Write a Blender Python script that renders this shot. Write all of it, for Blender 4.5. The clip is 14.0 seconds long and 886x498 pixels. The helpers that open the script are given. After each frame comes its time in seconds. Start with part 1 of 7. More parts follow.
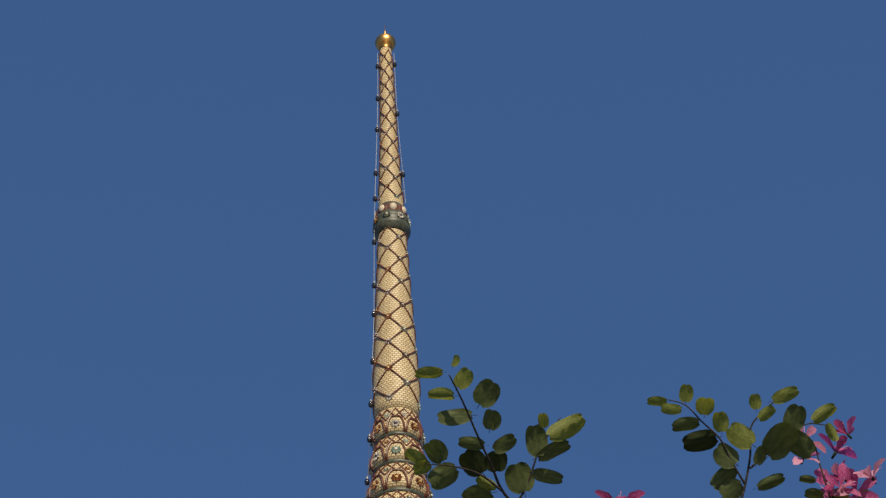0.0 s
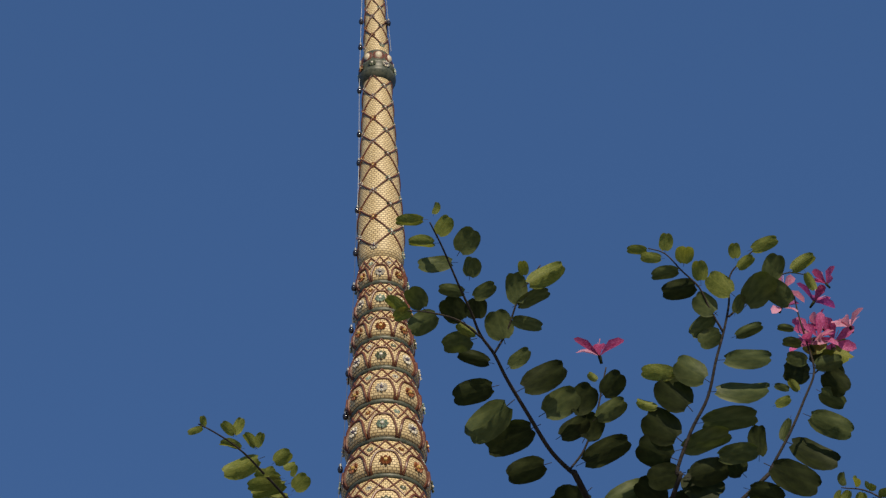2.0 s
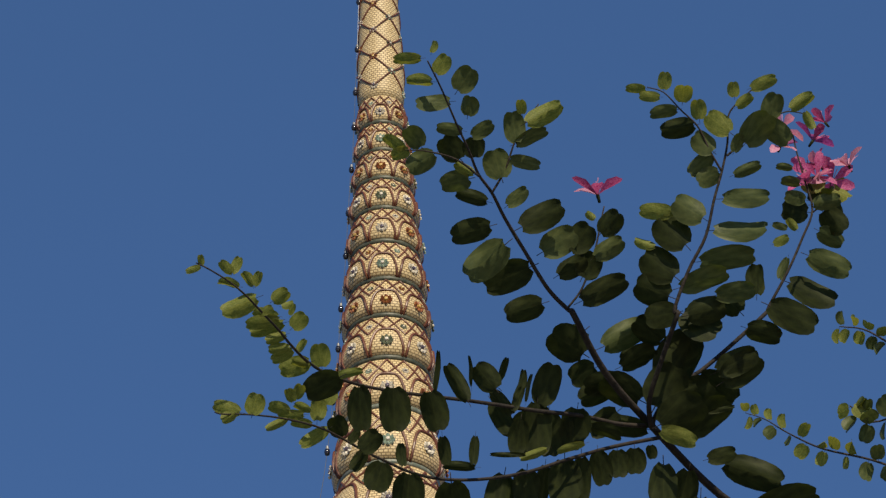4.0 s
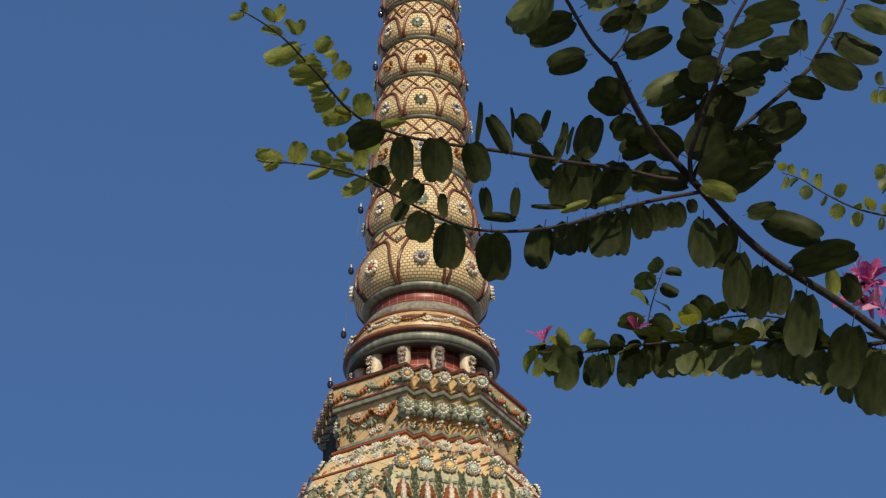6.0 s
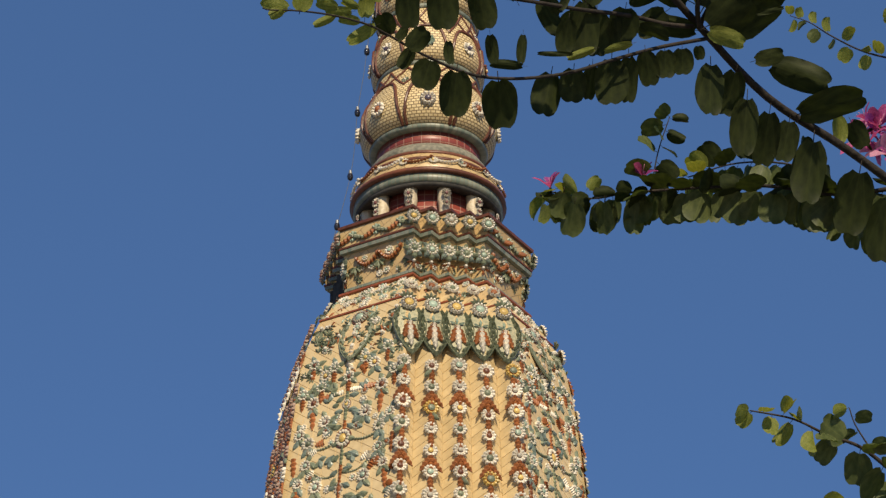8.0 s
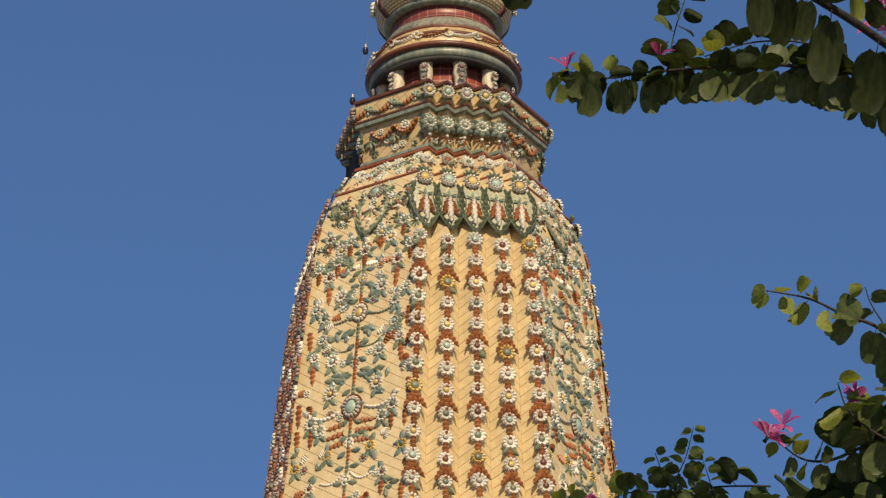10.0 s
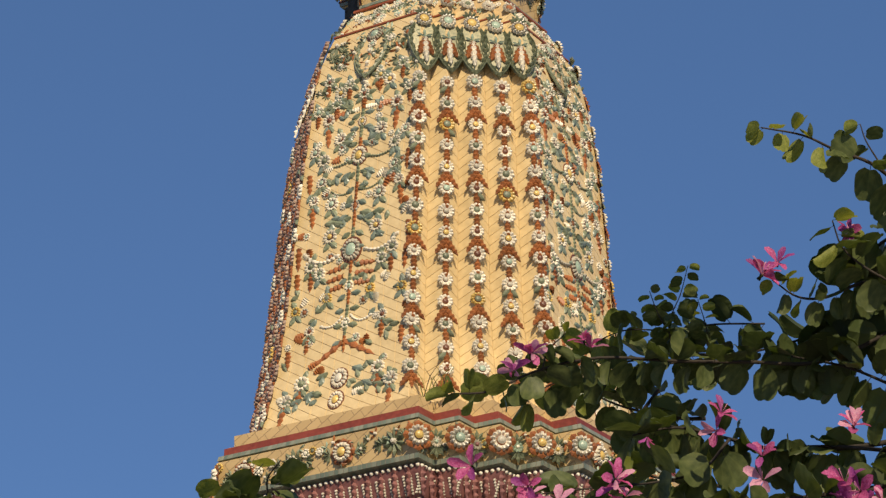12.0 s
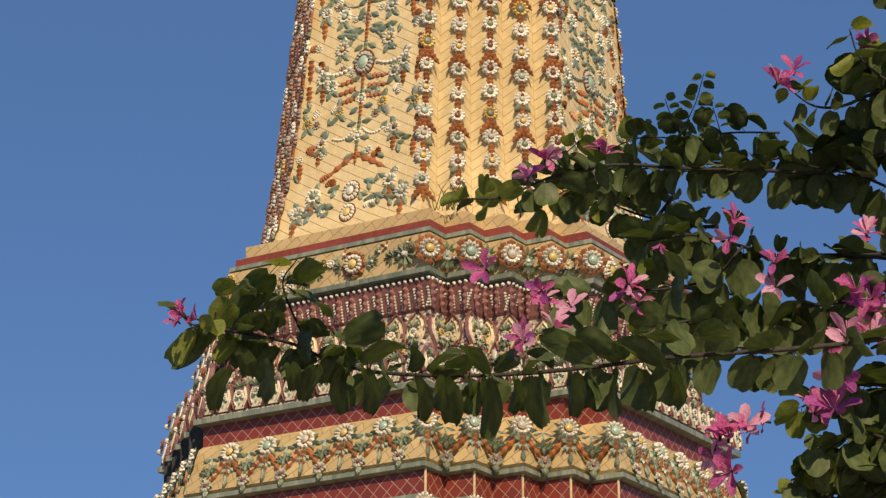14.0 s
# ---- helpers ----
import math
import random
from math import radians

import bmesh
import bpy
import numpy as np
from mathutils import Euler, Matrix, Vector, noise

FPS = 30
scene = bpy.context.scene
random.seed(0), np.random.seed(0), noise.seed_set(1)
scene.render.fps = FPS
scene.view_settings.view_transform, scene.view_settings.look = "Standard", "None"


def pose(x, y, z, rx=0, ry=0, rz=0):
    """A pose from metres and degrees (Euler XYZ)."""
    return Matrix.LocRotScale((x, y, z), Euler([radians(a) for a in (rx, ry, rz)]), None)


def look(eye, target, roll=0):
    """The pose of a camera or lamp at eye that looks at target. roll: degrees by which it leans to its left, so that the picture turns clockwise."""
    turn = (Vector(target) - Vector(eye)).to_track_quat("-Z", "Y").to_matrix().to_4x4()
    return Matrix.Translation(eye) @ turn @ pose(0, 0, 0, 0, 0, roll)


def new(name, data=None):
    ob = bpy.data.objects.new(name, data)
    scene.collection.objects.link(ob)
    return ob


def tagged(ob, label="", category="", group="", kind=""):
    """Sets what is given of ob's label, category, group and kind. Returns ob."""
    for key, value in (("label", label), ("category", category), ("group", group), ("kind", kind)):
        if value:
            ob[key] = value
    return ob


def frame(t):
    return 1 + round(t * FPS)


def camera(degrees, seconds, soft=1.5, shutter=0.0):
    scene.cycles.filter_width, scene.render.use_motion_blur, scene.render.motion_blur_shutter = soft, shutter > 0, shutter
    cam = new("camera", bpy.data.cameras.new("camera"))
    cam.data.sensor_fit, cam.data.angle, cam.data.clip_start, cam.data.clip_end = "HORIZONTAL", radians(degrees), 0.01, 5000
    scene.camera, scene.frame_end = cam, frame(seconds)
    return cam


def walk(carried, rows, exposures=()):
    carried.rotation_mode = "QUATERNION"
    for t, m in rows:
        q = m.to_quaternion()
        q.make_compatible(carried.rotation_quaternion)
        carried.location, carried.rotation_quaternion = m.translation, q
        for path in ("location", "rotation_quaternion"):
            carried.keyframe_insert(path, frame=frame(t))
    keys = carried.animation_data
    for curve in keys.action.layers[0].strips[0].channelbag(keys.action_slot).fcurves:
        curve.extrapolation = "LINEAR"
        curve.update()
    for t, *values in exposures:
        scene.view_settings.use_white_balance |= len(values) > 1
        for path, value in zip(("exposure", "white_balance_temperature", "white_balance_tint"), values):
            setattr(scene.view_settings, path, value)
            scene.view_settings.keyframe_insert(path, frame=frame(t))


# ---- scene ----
cam = camera(19.76, 14.0, soft=1.35)

# seconds, eye x y z, heading, tilt, roll (degrees)
PATH = [
    (0.0, 0.0000, 0.0000, 1.6000, 1.572, 45.757, -2.090),
    (0.5, -0.0110, 0.0166, 1.5930, 1.611, 44.975, -1.897),
    (1.0, -0.0248, 0.0356, 1.5824, 1.690, 43.999, -1.461),
    (1.5, -0.0201, 0.0186, 1.5762, 1.805, 43.214, -1.629),
    (2.0, 0.0097, -0.0078, 1.5864, 1.863, 42.357, -1.968),
    (2.5, 0.0192, -0.0016, 1.5975, 1.914, 41.546, -2.159),
    (2.7, 0.0200, -0.0034, 1.5966, 1.890, 41.209, -2.196),
    (4.8, 0.0114, -0.0001, 1.5882, 1.298, 36.647, -1.045),
    (5.0, 0.0104, -0.0044, 1.5900, 1.167, 36.024, -0.666),
    (5.5, 0.0062, 0.0007, 1.5897, 0.818, 34.620, -0.622),
    (6.0, -0.0051, 0.0129, 1.5737, 0.635, 33.382, -0.589),
    (6.5, -0.0100, 0.0236, 1.5643, 0.631, 32.460, -0.513),
    (7.0, -0.0068, 0.0276, 1.5629, 0.557, 31.474, -0.522),
    (7.5, -0.0037, 0.0211, 1.5766, 0.475, 30.515, -0.552),
    (9.8, -0.0074, -0.0118, 1.6035, 0.069, 27.388, -0.531),
    (10.0, -0.0069, -0.0097, 1.6027, -0.017, 26.940, -0.548),
    (10.5, -0.0052, -0.0036, 1.5970, -0.160, 26.002, -0.418),
    (11.0, -0.0062, -0.0041, 1.5929, -0.237, 25.114, -0.450),
    (11.5, -0.0037, -0.0027, 1.5985, -0.202, 24.306, -0.558),
    (12.0, 0.0109, 0.0120, 1.5979, -0.081, 23.419, -0.669),
    (12.5, 0.0140, 0.0121, 1.5905, -0.053, 22.498, -0.802),
    (13.0, 0.0087, 0.0090, 1.5762, -0.101, 21.399, -0.580),
    (13.5, 0.0067, 0.0196, 1.5804, -0.235, 20.394, -0.269),
    (14.0, 0.0006, 0.0114, 1.5684, -0.374, 19.273, 0.007),
]


def aim(x, y, z, head, tilt, roll):
    h, e = radians(head), radians(tilt)
    eye = Vector((x, y, z))
    return look(eye, eye + Vector((math.sin(h) * math.cos(e), math.cos(h) * math.cos(e), math.sin(e))), roll)


walk(cam, [(t, aim(*row)) for t, *row in PATH], [(0.0, 0.0, 6500, 10), (2.7, 0.02, 6500, 10), (5.0, 0.12, 6600, 10), (7.5, 0.18, 6800, 10), (10.0, 0.24, 7000, 10), (14.0, 0.26, 7200, 10)])

# ---- sky and sun ----
SUN_HEAD, SUN_UP = radians(170), radians(36)
world = bpy.data.worlds.new("sky")
scene.world = world
world.use_nodes = True
sky = world.node_tree.nodes.new("ShaderNodeTexSky")
sky.sky_type, sky.sun_disc = "NISHITA", False
sky.sun_elevation, sky.sun_rotation = SUN_UP, SUN_HEAD
sky.air_density, sky.dust_density, sky.ozone_density = 0.8, 0.25, 9.0
sky.altitude = 600
back = world.node_tree.nodes["Background"]
back.inputs["Strength"].default_value = 0.12
even = world.node_tree.nodes.new("ShaderNodeMix")       # evens the fall of the sky's blue from zenith to horizon
even.data_type = "RGBA"
even.inputs["Factor"].default_value = 0.58
even.inputs["B"].default_value = (0.445, 1.04, 2.44, 1)
world.node_tree.links.new(sky.outputs[0], even.inputs["A"])
world.node_tree.links.new(even.outputs["Result"], back.inputs["Color"])
sun_way = Vector((math.sin(SUN_HEAD) * math.cos(SUN_UP), math.cos(SUN_HEAD) * math.cos(SUN_UP), math.sin(SUN_UP)))
sun_data = bpy.data.lights.new("sun", "SUN")
sun_data.energy, sun_data.angle, sun_data.color = 4.35, radians(0.6), (1.0, 0.86, 0.65)
sun = new("sun", sun_data)
sun.matrix_world = look(sun_way * 60, (0, 0, 0))

# ---- materials ----


def mat(name, a, b, rough=0.55, metal=0.0, grain=18.0, stain=1.3, bump=0.25, vary=0.12, spec=0.4, sheen_through=None, veins=0.0):
    """A surface between colours a and b: fine grain, large stains, relief, and a shade of its own for each piece."""
    m = bpy.data.materials.new(name)
    m.use_nodes = True
    nt, n = m.node_tree, m.node_tree.nodes
    bsdf = n["Principled BSDF"]
    co = n.new("ShaderNodeTexCoord")
    fine, wide = n.new("ShaderNodeTexNoise"), n.new("ShaderNodeTexNoise")
    fine.inputs["Scale"].default_value, fine.inputs["Detail"].default_value = grain, 5
    wide.inputs["Scale"].default_value, wide.inputs["Detail"].default_value = stain, 4
    add = n.new("ShaderNodeMath")
    add.operation = "ADD"
    ramp = n.new("ShaderNodeValToRGB")
    ramp.color_ramp.elements[0].color, ramp.color_ramp.elements[1].color = (*a, 1), (*b, 1)
    ramp.color_ramp.elements[0].position, ramp.color_ramp.elements[1].position = 0.7, 1.3 - 0.001
    half = n.new("ShaderNodeMath")
    half.operation, half.inputs[1].default_value = "MULTIPLY", 0.8
    info, hsv, shade = n.new("ShaderNodeObjectInfo"), n.new("ShaderNodeHueSaturation"), n.new("ShaderNodeMapRange")
    shade.inputs["To Min"].default_value, shade.inputs["To Max"].default_value = 1 - vary, 1 + vary
    bmp = n.new("ShaderNodeBump")
    bmp.inputs["Strength"].default_value, bmp.inputs["Distance"].default_value = bump, 0.01
    L = nt.links.new
    L(co.outputs["Object"], fine.inputs["Vector"]), L(co.outputs["Object"], wide.inputs["Vector"])
    L(fine.outputs["Fac"], add.inputs[0]), L(wide.outputs["Fac"], add.inputs[1])
    L(add.outputs[0], half.inputs[0]), L(half.outputs[0], ramp.inputs["Fac"])
    ramp.color_ramp.elements[0].position, ramp.color_ramp.elements[1].position = 0.6, 0.98
    own = info.outputs["Random"]
    if veins:
        own = n.new("ShaderNodeNewGeometry").outputs["Random Per Island"]
    L(own, shade.inputs["Value"]), L(shade.outputs[0], hsv.inputs["Value"])
    L(ramp.outputs["Color"], hsv.inputs["Color"]), L(hsv.outputs["Color"], bsdf.inputs["Base Color"])
    L(fine.outputs["Fac"], bmp.inputs["Height"]), L(bmp.outputs["Normal"], bsdf.inputs["Normal"])
    bsdf.inputs["Roughness"].default_value, bsdf.inputs["Metallic"].default_value = rough, metal
    bsdf.inputs["Specular IOR Level"].default_value = spec
    tone = hsv.outputs["Color"]
    if veins:                            # pale veins that fan out from the foot of a leaf
        sep, low, fan, many, wave, line, pale = n.new("ShaderNodeSeparateXYZ"), n.new("ShaderNodeMath"), n.new("ShaderNodeMath"), n.new("ShaderNodeMath"), n.new("ShaderNodeMath"), n.new("ShaderNodeMapRange"), n.new("ShaderNodeMix")
        low.operation, low.inputs[1].default_value = "ADD", 0.22
        fan.operation = "ARCTAN2"
        many.operation, many.inputs[1].default_value = "MULTIPLY", 17.0
        wave.operation = "COSINE"
        line.inputs["From Min"].default_value, line.inputs["From Max"].default_value, line.inputs["To Max"].default_value = 0.72, 1.0, veins
        pale.data_type = "RGBA"
        pale.inputs["B"].default_value = (min(1, b[0] * 2.0), min(1, b[1] * 1.9), min(1, b[2] * 1.7), 1)
        L(co.outputs["Object"], sep.inputs[0]), L(sep.outputs["Y"], low.inputs[0])
        L(sep.outputs["X"], fan.inputs[0]), L(low.outputs[0], fan.inputs[1]), L(fan.outputs[0], many.inputs[0])
        L(many.outputs[0], wave.inputs[0]), L(wave.outputs[0], line.inputs["Value"]), L(line.outputs[0], pale.inputs["Factor"])
        L(tone, pale.inputs["A"])
        tone = pale.outputs["Result"]
        L(tone, bsdf.inputs["Base Color"])
    if sheen_through:
        tr, mix = n.new("ShaderNodeBsdfTranslucent"), n.new("ShaderNodeMixShader")
        mul = n.new("ShaderNodeMix")
        mul.data_type, mul.blend_type = "RGBA", "MULTIPLY"
        mul.inputs["Factor"].default_value = 1.0
        mul.inputs["B"].default_value = (*sheen_through, 1)
        L(tone, mul.inputs["A"]), L(mul.outputs["Result"], tr.inputs["Color"])
        mix.inputs["Fac"].default_value = 0.4
        L(bsdf.outputs[0], mix.inputs[1]), L(tr.outputs[0], mix.inputs[2])
        L(mix.outputs[0], n["Material Output"].inputs["Surface"])
    return m


def tiled(name, a, b, joint, wide, high, turn=0.0, rough=0.4, gap=0.006, deep=0.6, grime=0.35, offset=0.5):
    """Glazed tiles of a size in metres, laid by the surface's own length and height, with sunk joints and rain grime."""
    m = bpy.data.materials.new(name)
    m.use_nodes = True
    nt, n = m.node_tree, m.node_tree.nodes
    bsdf = n["Principled BSDF"]
    uv, mp, br = n.new("ShaderNodeTexCoord"), n.new("ShaderNodeMapping"), n.new("ShaderNodeTexBrick")
    mp.inputs["Rotation"].default_value = (0, 0, radians(turn))
    br.offset = offset
    br.inputs["Scale"].default_value, br.inputs["Brick Width"].default_value, br.inputs["Row Height"].default_value = 1.0, wide, high
    br.inputs["Mortar Size"].default_value, br.inputs["Mortar Smooth"].default_value = gap, 0.3
    br.inputs["Color1"].default_value, br.inputs["Color2"].default_value, br.inputs["Mortar"].default_value = (*a, 1), (*b, 1), (*joint, 1)
    wide_n, fine = n.new("ShaderNodeTexNoise"), n.new("ShaderNodeTexNoise")
    wide_n.inputs["Scale"].default_value, wide_n.inputs["Detail"].default_value = 1.6, 6
    fine.inputs["Scale"].default_value, fine.inputs["Detail"].default_value = 14, 5
    rng = n.new("ShaderNodeMapRange")
    rng.inputs["From Min"].default_value, rng.inputs["From Max"].default_value = 0.42, 0.75
    rng.inputs["To Max"].default_value = grime
    mix = n.new("ShaderNodeMix")
    mix.data_type = "RGBA"
    mix.inputs["B"].default_value = (a[0] * 0.45, a[1] * 0.42, a[2] * 0.4, 1)
    spot = n.new("ShaderNodeMath")
    spot.operation = "MULTIPLY"
    bmp, inv = n.new("ShaderNodeBump"), n.new("ShaderNodeMath")
    inv.operation, inv.inputs[0].default_value = "SUBTRACT", 1.0
    bmp.inputs["Strength"].default_value, bmp.inputs["Distance"].default_value = deep, 0.012
    L = nt.links.new
    L(uv.outputs["UV"], mp.inputs["Vector"]), L(mp.outputs[0], br.inputs["Vector"])
    L(uv.outputs["Object"], wide_n.inputs["Vector"]), L(uv.outputs["Object"], fine.inputs["Vector"])
    L(wide_n.outputs["Fac"], rng.inputs["Value"]), L(rng.outputs[0], spot.inputs[0]), L(fine.outputs["Fac"], spot.inputs[1])
    L(spot.outputs[0], mix.inputs["Factor"]), L(br.outputs["Color"], mix.inputs["A"])
    L(mix.outputs["Result"], bsdf.inputs["Base Color"])
    L(br.outputs["Fac"], inv.inputs[1]), L(inv.outputs[0], bmp.inputs["Height"]), L(bmp.outputs["Normal"], bsdf.inputs["Normal"])
    bsdf.inputs["Roughness"].default_value = rough
    return m


cream_mosaic = tiled("cream_mosaic", (0.76, 0.61, 0.33), (0.62, 0.475, 0.24), (0.20, 0.135, 0.06), 0.075, 0.05, gap=0.008, rough=0.55, grime=0.6)
cream_tile = tiled("cream_tile", (0.64, 0.45, 0.21), (0.58, 0.40, 0.18), (0.27, 0.17, 0.08), 0.30, 0.11, turn=-38, gap=0.004, grime=0.45)
cream_slab = tiled("cream_slab", (0.55, 0.395, 0.19), (0.47, 0.335, 0.16), (0.26, 0.18, 0.09), 0.22, 0.12, turn=-30, gap=0.005, grime=0.7)
red_tile = tiled("red_tile", (0.21, 0.034, 0.022), (0.16, 0.028, 0.02), (0.36, 0.22, 0.15), 0.135, 0.135, turn=45, gap=0.006, offset=0.0)
red_square = tiled("red_square", (0.25, 0.05, 0.035), (0.19, 0.04, 0.03), (0.42, 0.25, 0.18), 0.14, 0.1, gap=0.006, offset=0.0)
cream_plain = mat("cream_glaze", (0.46, 0.33, 0.17), (0.64, 0.47, 0.25), 0.4)
bell_tile = mat("cream_tile_piece", (0.515, 0.39, 0.205), (0.63, 0.49, 0.27), 0.38, grain=9, stain=0.9, vary=0.07, bump=0.12)
pale_glaze = mat("pale_glaze", (0.40, 0.33, 0.22), (0.66, 0.58, 0.42), 0.45, grain=30, stain=8)
joint = mat("tile_joint", (0.40, 0.29, 0.15), (0.52, 0.385, 0.205), 0.8)
green_tile = tiled("green_tile", (0.115, 0.15, 0.115), (0.25, 0.265, 0.20), (0.20, 0.18, 0.13), 0.07, 0.3, gap=0.006)
dark_green = mat("dark_green_glaze", (0.03, 0.04, 0.027), (0.10, 0.105, 0.07), 0.45, grain=30, stain=9)
brown_rib = mat("brown_glaze", (0.075, 0.026, 0.014), (0.16, 0.055, 0.027), 0.4)
purple = mat("plum_glaze", (0.12, 0.045, 0.042), (0.24, 0.105, 0.095), 0.4)
rust = mat("rust_glaze", (0.165, 0.055, 0.018), (0.31, 0.108, 0.034), 0.42, vary=0.25)
red_plain = mat("red_glaze", (0.15, 0.03, 0.02), (0.24, 0.05, 0.032), 0.5)
rust_line = mat("rust_edge_glaze", (0.16, 0.04, 0.018), (0.27, 0.075, 0.03), 0.4)
brown_plum = mat("brown_plum_glaze", (0.19, 0.11, 0.08), (0.38, 0.28, 0.21), 0.5, vary=0.2)
white = mat("white_glaze", (0.46, 0.42, 0.33), (0.75, 0.70, 0.58), 0.4, vary=0.15)
grey_white = mat("grey_white_glaze", (0.24, 0.225, 0.18), (0.50, 0.46, 0.37), 0.45, vary=0.15)
leaf_green = mat("green_glaze", (0.08, 0.10, 0.062), (0.185, 0.205, 0.13), 0.4, vary=0.25)
pale_green = mat("pale_green_glaze", (0.20, 0.215, 0.14), (0.44, 0.40, 0.25), 0.4, grain=40, stain=14)
shard_ground = mat("shard_ground", (0.13, 0.06, 0.05), (0.62, 0.54, 0.42), 0.5, grain=42, stain=17, bump=0.8)
jade = mat("jade_glaze", (0.20, 0.285, 0.22), (0.36, 0.44, 0.34), 0.3, vary=0.15)
teal = mat("teal_glaze", (0.075, 0.105, 0.085), (0.17, 0.205, 0.165), 0.35, vary=0.25)
amber = mat("amber_glaze", (0.45, 0.29, 0.07), (0.66, 0.48, 0.16), 0.3, vary=0.15)
dark_gem = mat("dark_glaze", (0.05, 0.05, 0.08), (0.12, 0.09, 0.12), 0.25)
gilt = mat("gilt", (0.52, 0.25, 0.06), (0.72, 0.38, 0.11), 0.36, metal=1.0, grain=6, bump=0.1)
# near-black; holds the painted shade of the soffit and the neck corner
near_black = mat("near_black_plaster", (0.02, 0.02, 0.018), (0.06, 0.057, 0.05), 0.85)
grey_step = mat("weathered_step", (0.10, 0.10, 0.075), (0.26, 0.24, 0.18), 0.7, stain=4)
wire_metal = mat("grey_wire", (0.16, 0.17, 0.18), (0.26, 0.27, 0.28), 0.5, metal=0.6)
black_glass = mat("black_glass", (0.008, 0.008, 0.012), (0.02, 0.02, 0.03), 0.12, spec=0.7)
paving = tiled("paving", (0.22, 0.20, 0.17), (0.17, 0.16, 0.14), (0.09, 0.08, 0.07), 0.6, 0.6, gap=0.012)
bark = mat("bark", (0.014, 0.011, 0.008), (0.042, 0.032, 0.023), 0.85, grain=60, bump=0.6)
# shaded and unshaded copy of one leaf; crown shade is in the first's colour
leaf_shaded = mat("shaded_leaf", (0.018, 0.025, 0.009), (0.042, 0.053, 0.017), 0.55, grain=5, stain=2.2, spec=0.15, vary=0.35, bump=0.1, sheen_through=(0.8, 0.85, 0.3), veins=0.16)
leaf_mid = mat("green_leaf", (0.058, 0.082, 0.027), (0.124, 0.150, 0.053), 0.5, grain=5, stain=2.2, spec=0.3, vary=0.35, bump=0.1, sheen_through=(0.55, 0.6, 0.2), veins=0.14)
leaf_new = mat("young_leaf", (0.125, 0.155, 0.028), (0.235, 0.255, 0.062), 0.45, grain=25, stain=7, spec=0.22, vary=0.25, sheen_through=(1.4, 1.3, 0.6), veins=0.14)
pink = mat("pink_petal", (0.38, 0.035, 0.16), (0.64, 0.16, 0.36), 0.5, grain=30, stain=9, vary=0.25, sheen_through=(1.1, 0.9, 0.9))
mauve = mat("mauve_petal", (0.26, 0.03, 0.17), (0.42, 0.10, 0.33), 0.5, grain=30, stain=9, vary=0.25, sheen_through=(1.0, 0.9, 1.0))
pale_pink = mat("pale_petal", (0.60, 0.22, 0.38), (0.76, 0.42, 0.52), 0.5, grain=30, stain=9, sheen_through=(1.1, 0.9, 0.9))

# ---- small builders ----


def mesh_of(name, verts, faces, mats, slots=None, uvs=None, smooth=False):
    me = bpy.data.meshes.new(name)
    me.from_pydata([tuple(v) for v in verts], [], faces)
    for m in mats:
        me.materials.append(m)
    if slots:
        for p, s in zip(me.polygons, slots):
            p.material_index = s
    if uvs:
        lay = me.uv_layers.new(name="UVMap")
        for p in me.polygons:
            for li, vi in zip(p.loop_indices, p.vertices):
                lay.data[li].uv = uvs[p.index][list(p.vertices).index(vi)]
    if smooth:
        for p in me.polygons:
            p.use_smooth = True
    me.update()
    return me


def weld(v, f, slots):
    """Joins vertices that lie on one spot."""
    seen, order, keep, out, kept = {}, [], [], [], []
    for p in v:
        key = tuple(round(c, 4) for c in p)
        if key not in seen:
            seen[key] = len(keep)
            keep.append(p)
        order.append(seen[key])
    for q, s in zip(f, slots):
        g = []
        for i in q:
            if order[i] not in g:
                g.append(order[i])
        if len(g) > 2:
            out.append(tuple(g)), kept.append(s)
    return keep, out, kept


def put(name, me, parent=None, m=None, label="", kind=""):
    ob = new(name, me)
    ob.parent = parent
    if m is not None:
        ob.matrix_basis = m
    return tagged(ob, label=label, kind=kind)


def thing(name, at, turn, label, category, kind="", group=""):
    ob = new(name)
    ob.empty_display_size = 0.2
    ob.matrix_basis = pose(*at, 0, 0, turn)
    return tagged(ob, label, category, group, kind)


def revolve(name, prof, material, seg=48, smooth=True):
    """A turned body from rows (radius, height), closed at both ends."""
    verts, faces, uvs = [], [], []
    for r, z in prof:
        verts += [(r * math.cos(2 * math.pi * k / seg), r * math.sin(2 * math.pi * k / seg), z) for k in range(seg)]
    run = [0.0]
    for (r0, z0), (r1, z1) in zip(prof, prof[1:]):
        run.append(run[-1] + math.hypot(r1 - r0, z1 - z0))
    mid = max(r for r, _ in prof)
    for i in range(len(prof) - 1):
        for k in range(seg):
            j = (k + 1) % seg
            faces.append((i * seg + k, i * seg + j, (i + 1) * seg + j, (i + 1) * seg + k))
            u0, u1 = 2 * math.pi * mid * k / seg, 2 * math.pi * mid * (k + 1) / seg
            uvs.append([(u0, -run[i]), (u1, -run[i]), (u1, -run[i + 1]), (u0, -run[i + 1])])
    for row in (0, len(prof) - 1):
        ring = tuple(range(row * seg, row * seg + seg))
        faces.append(ring if row else ring[::-1])
        uvs.append([verts[v][:2] for v in faces[-1]])
    # order the rows from low to high, so that the faces look outwards
    if prof[0][1] > prof[-1][1]:
        faces = [f[::-1] for f in faces]
        uvs = [u[::-1] for u in uvs]
    return mesh_of(name, verts, faces, [material], uvs=uvs, smooth=smooth)


STEPS, SHARE = 4, 0.45


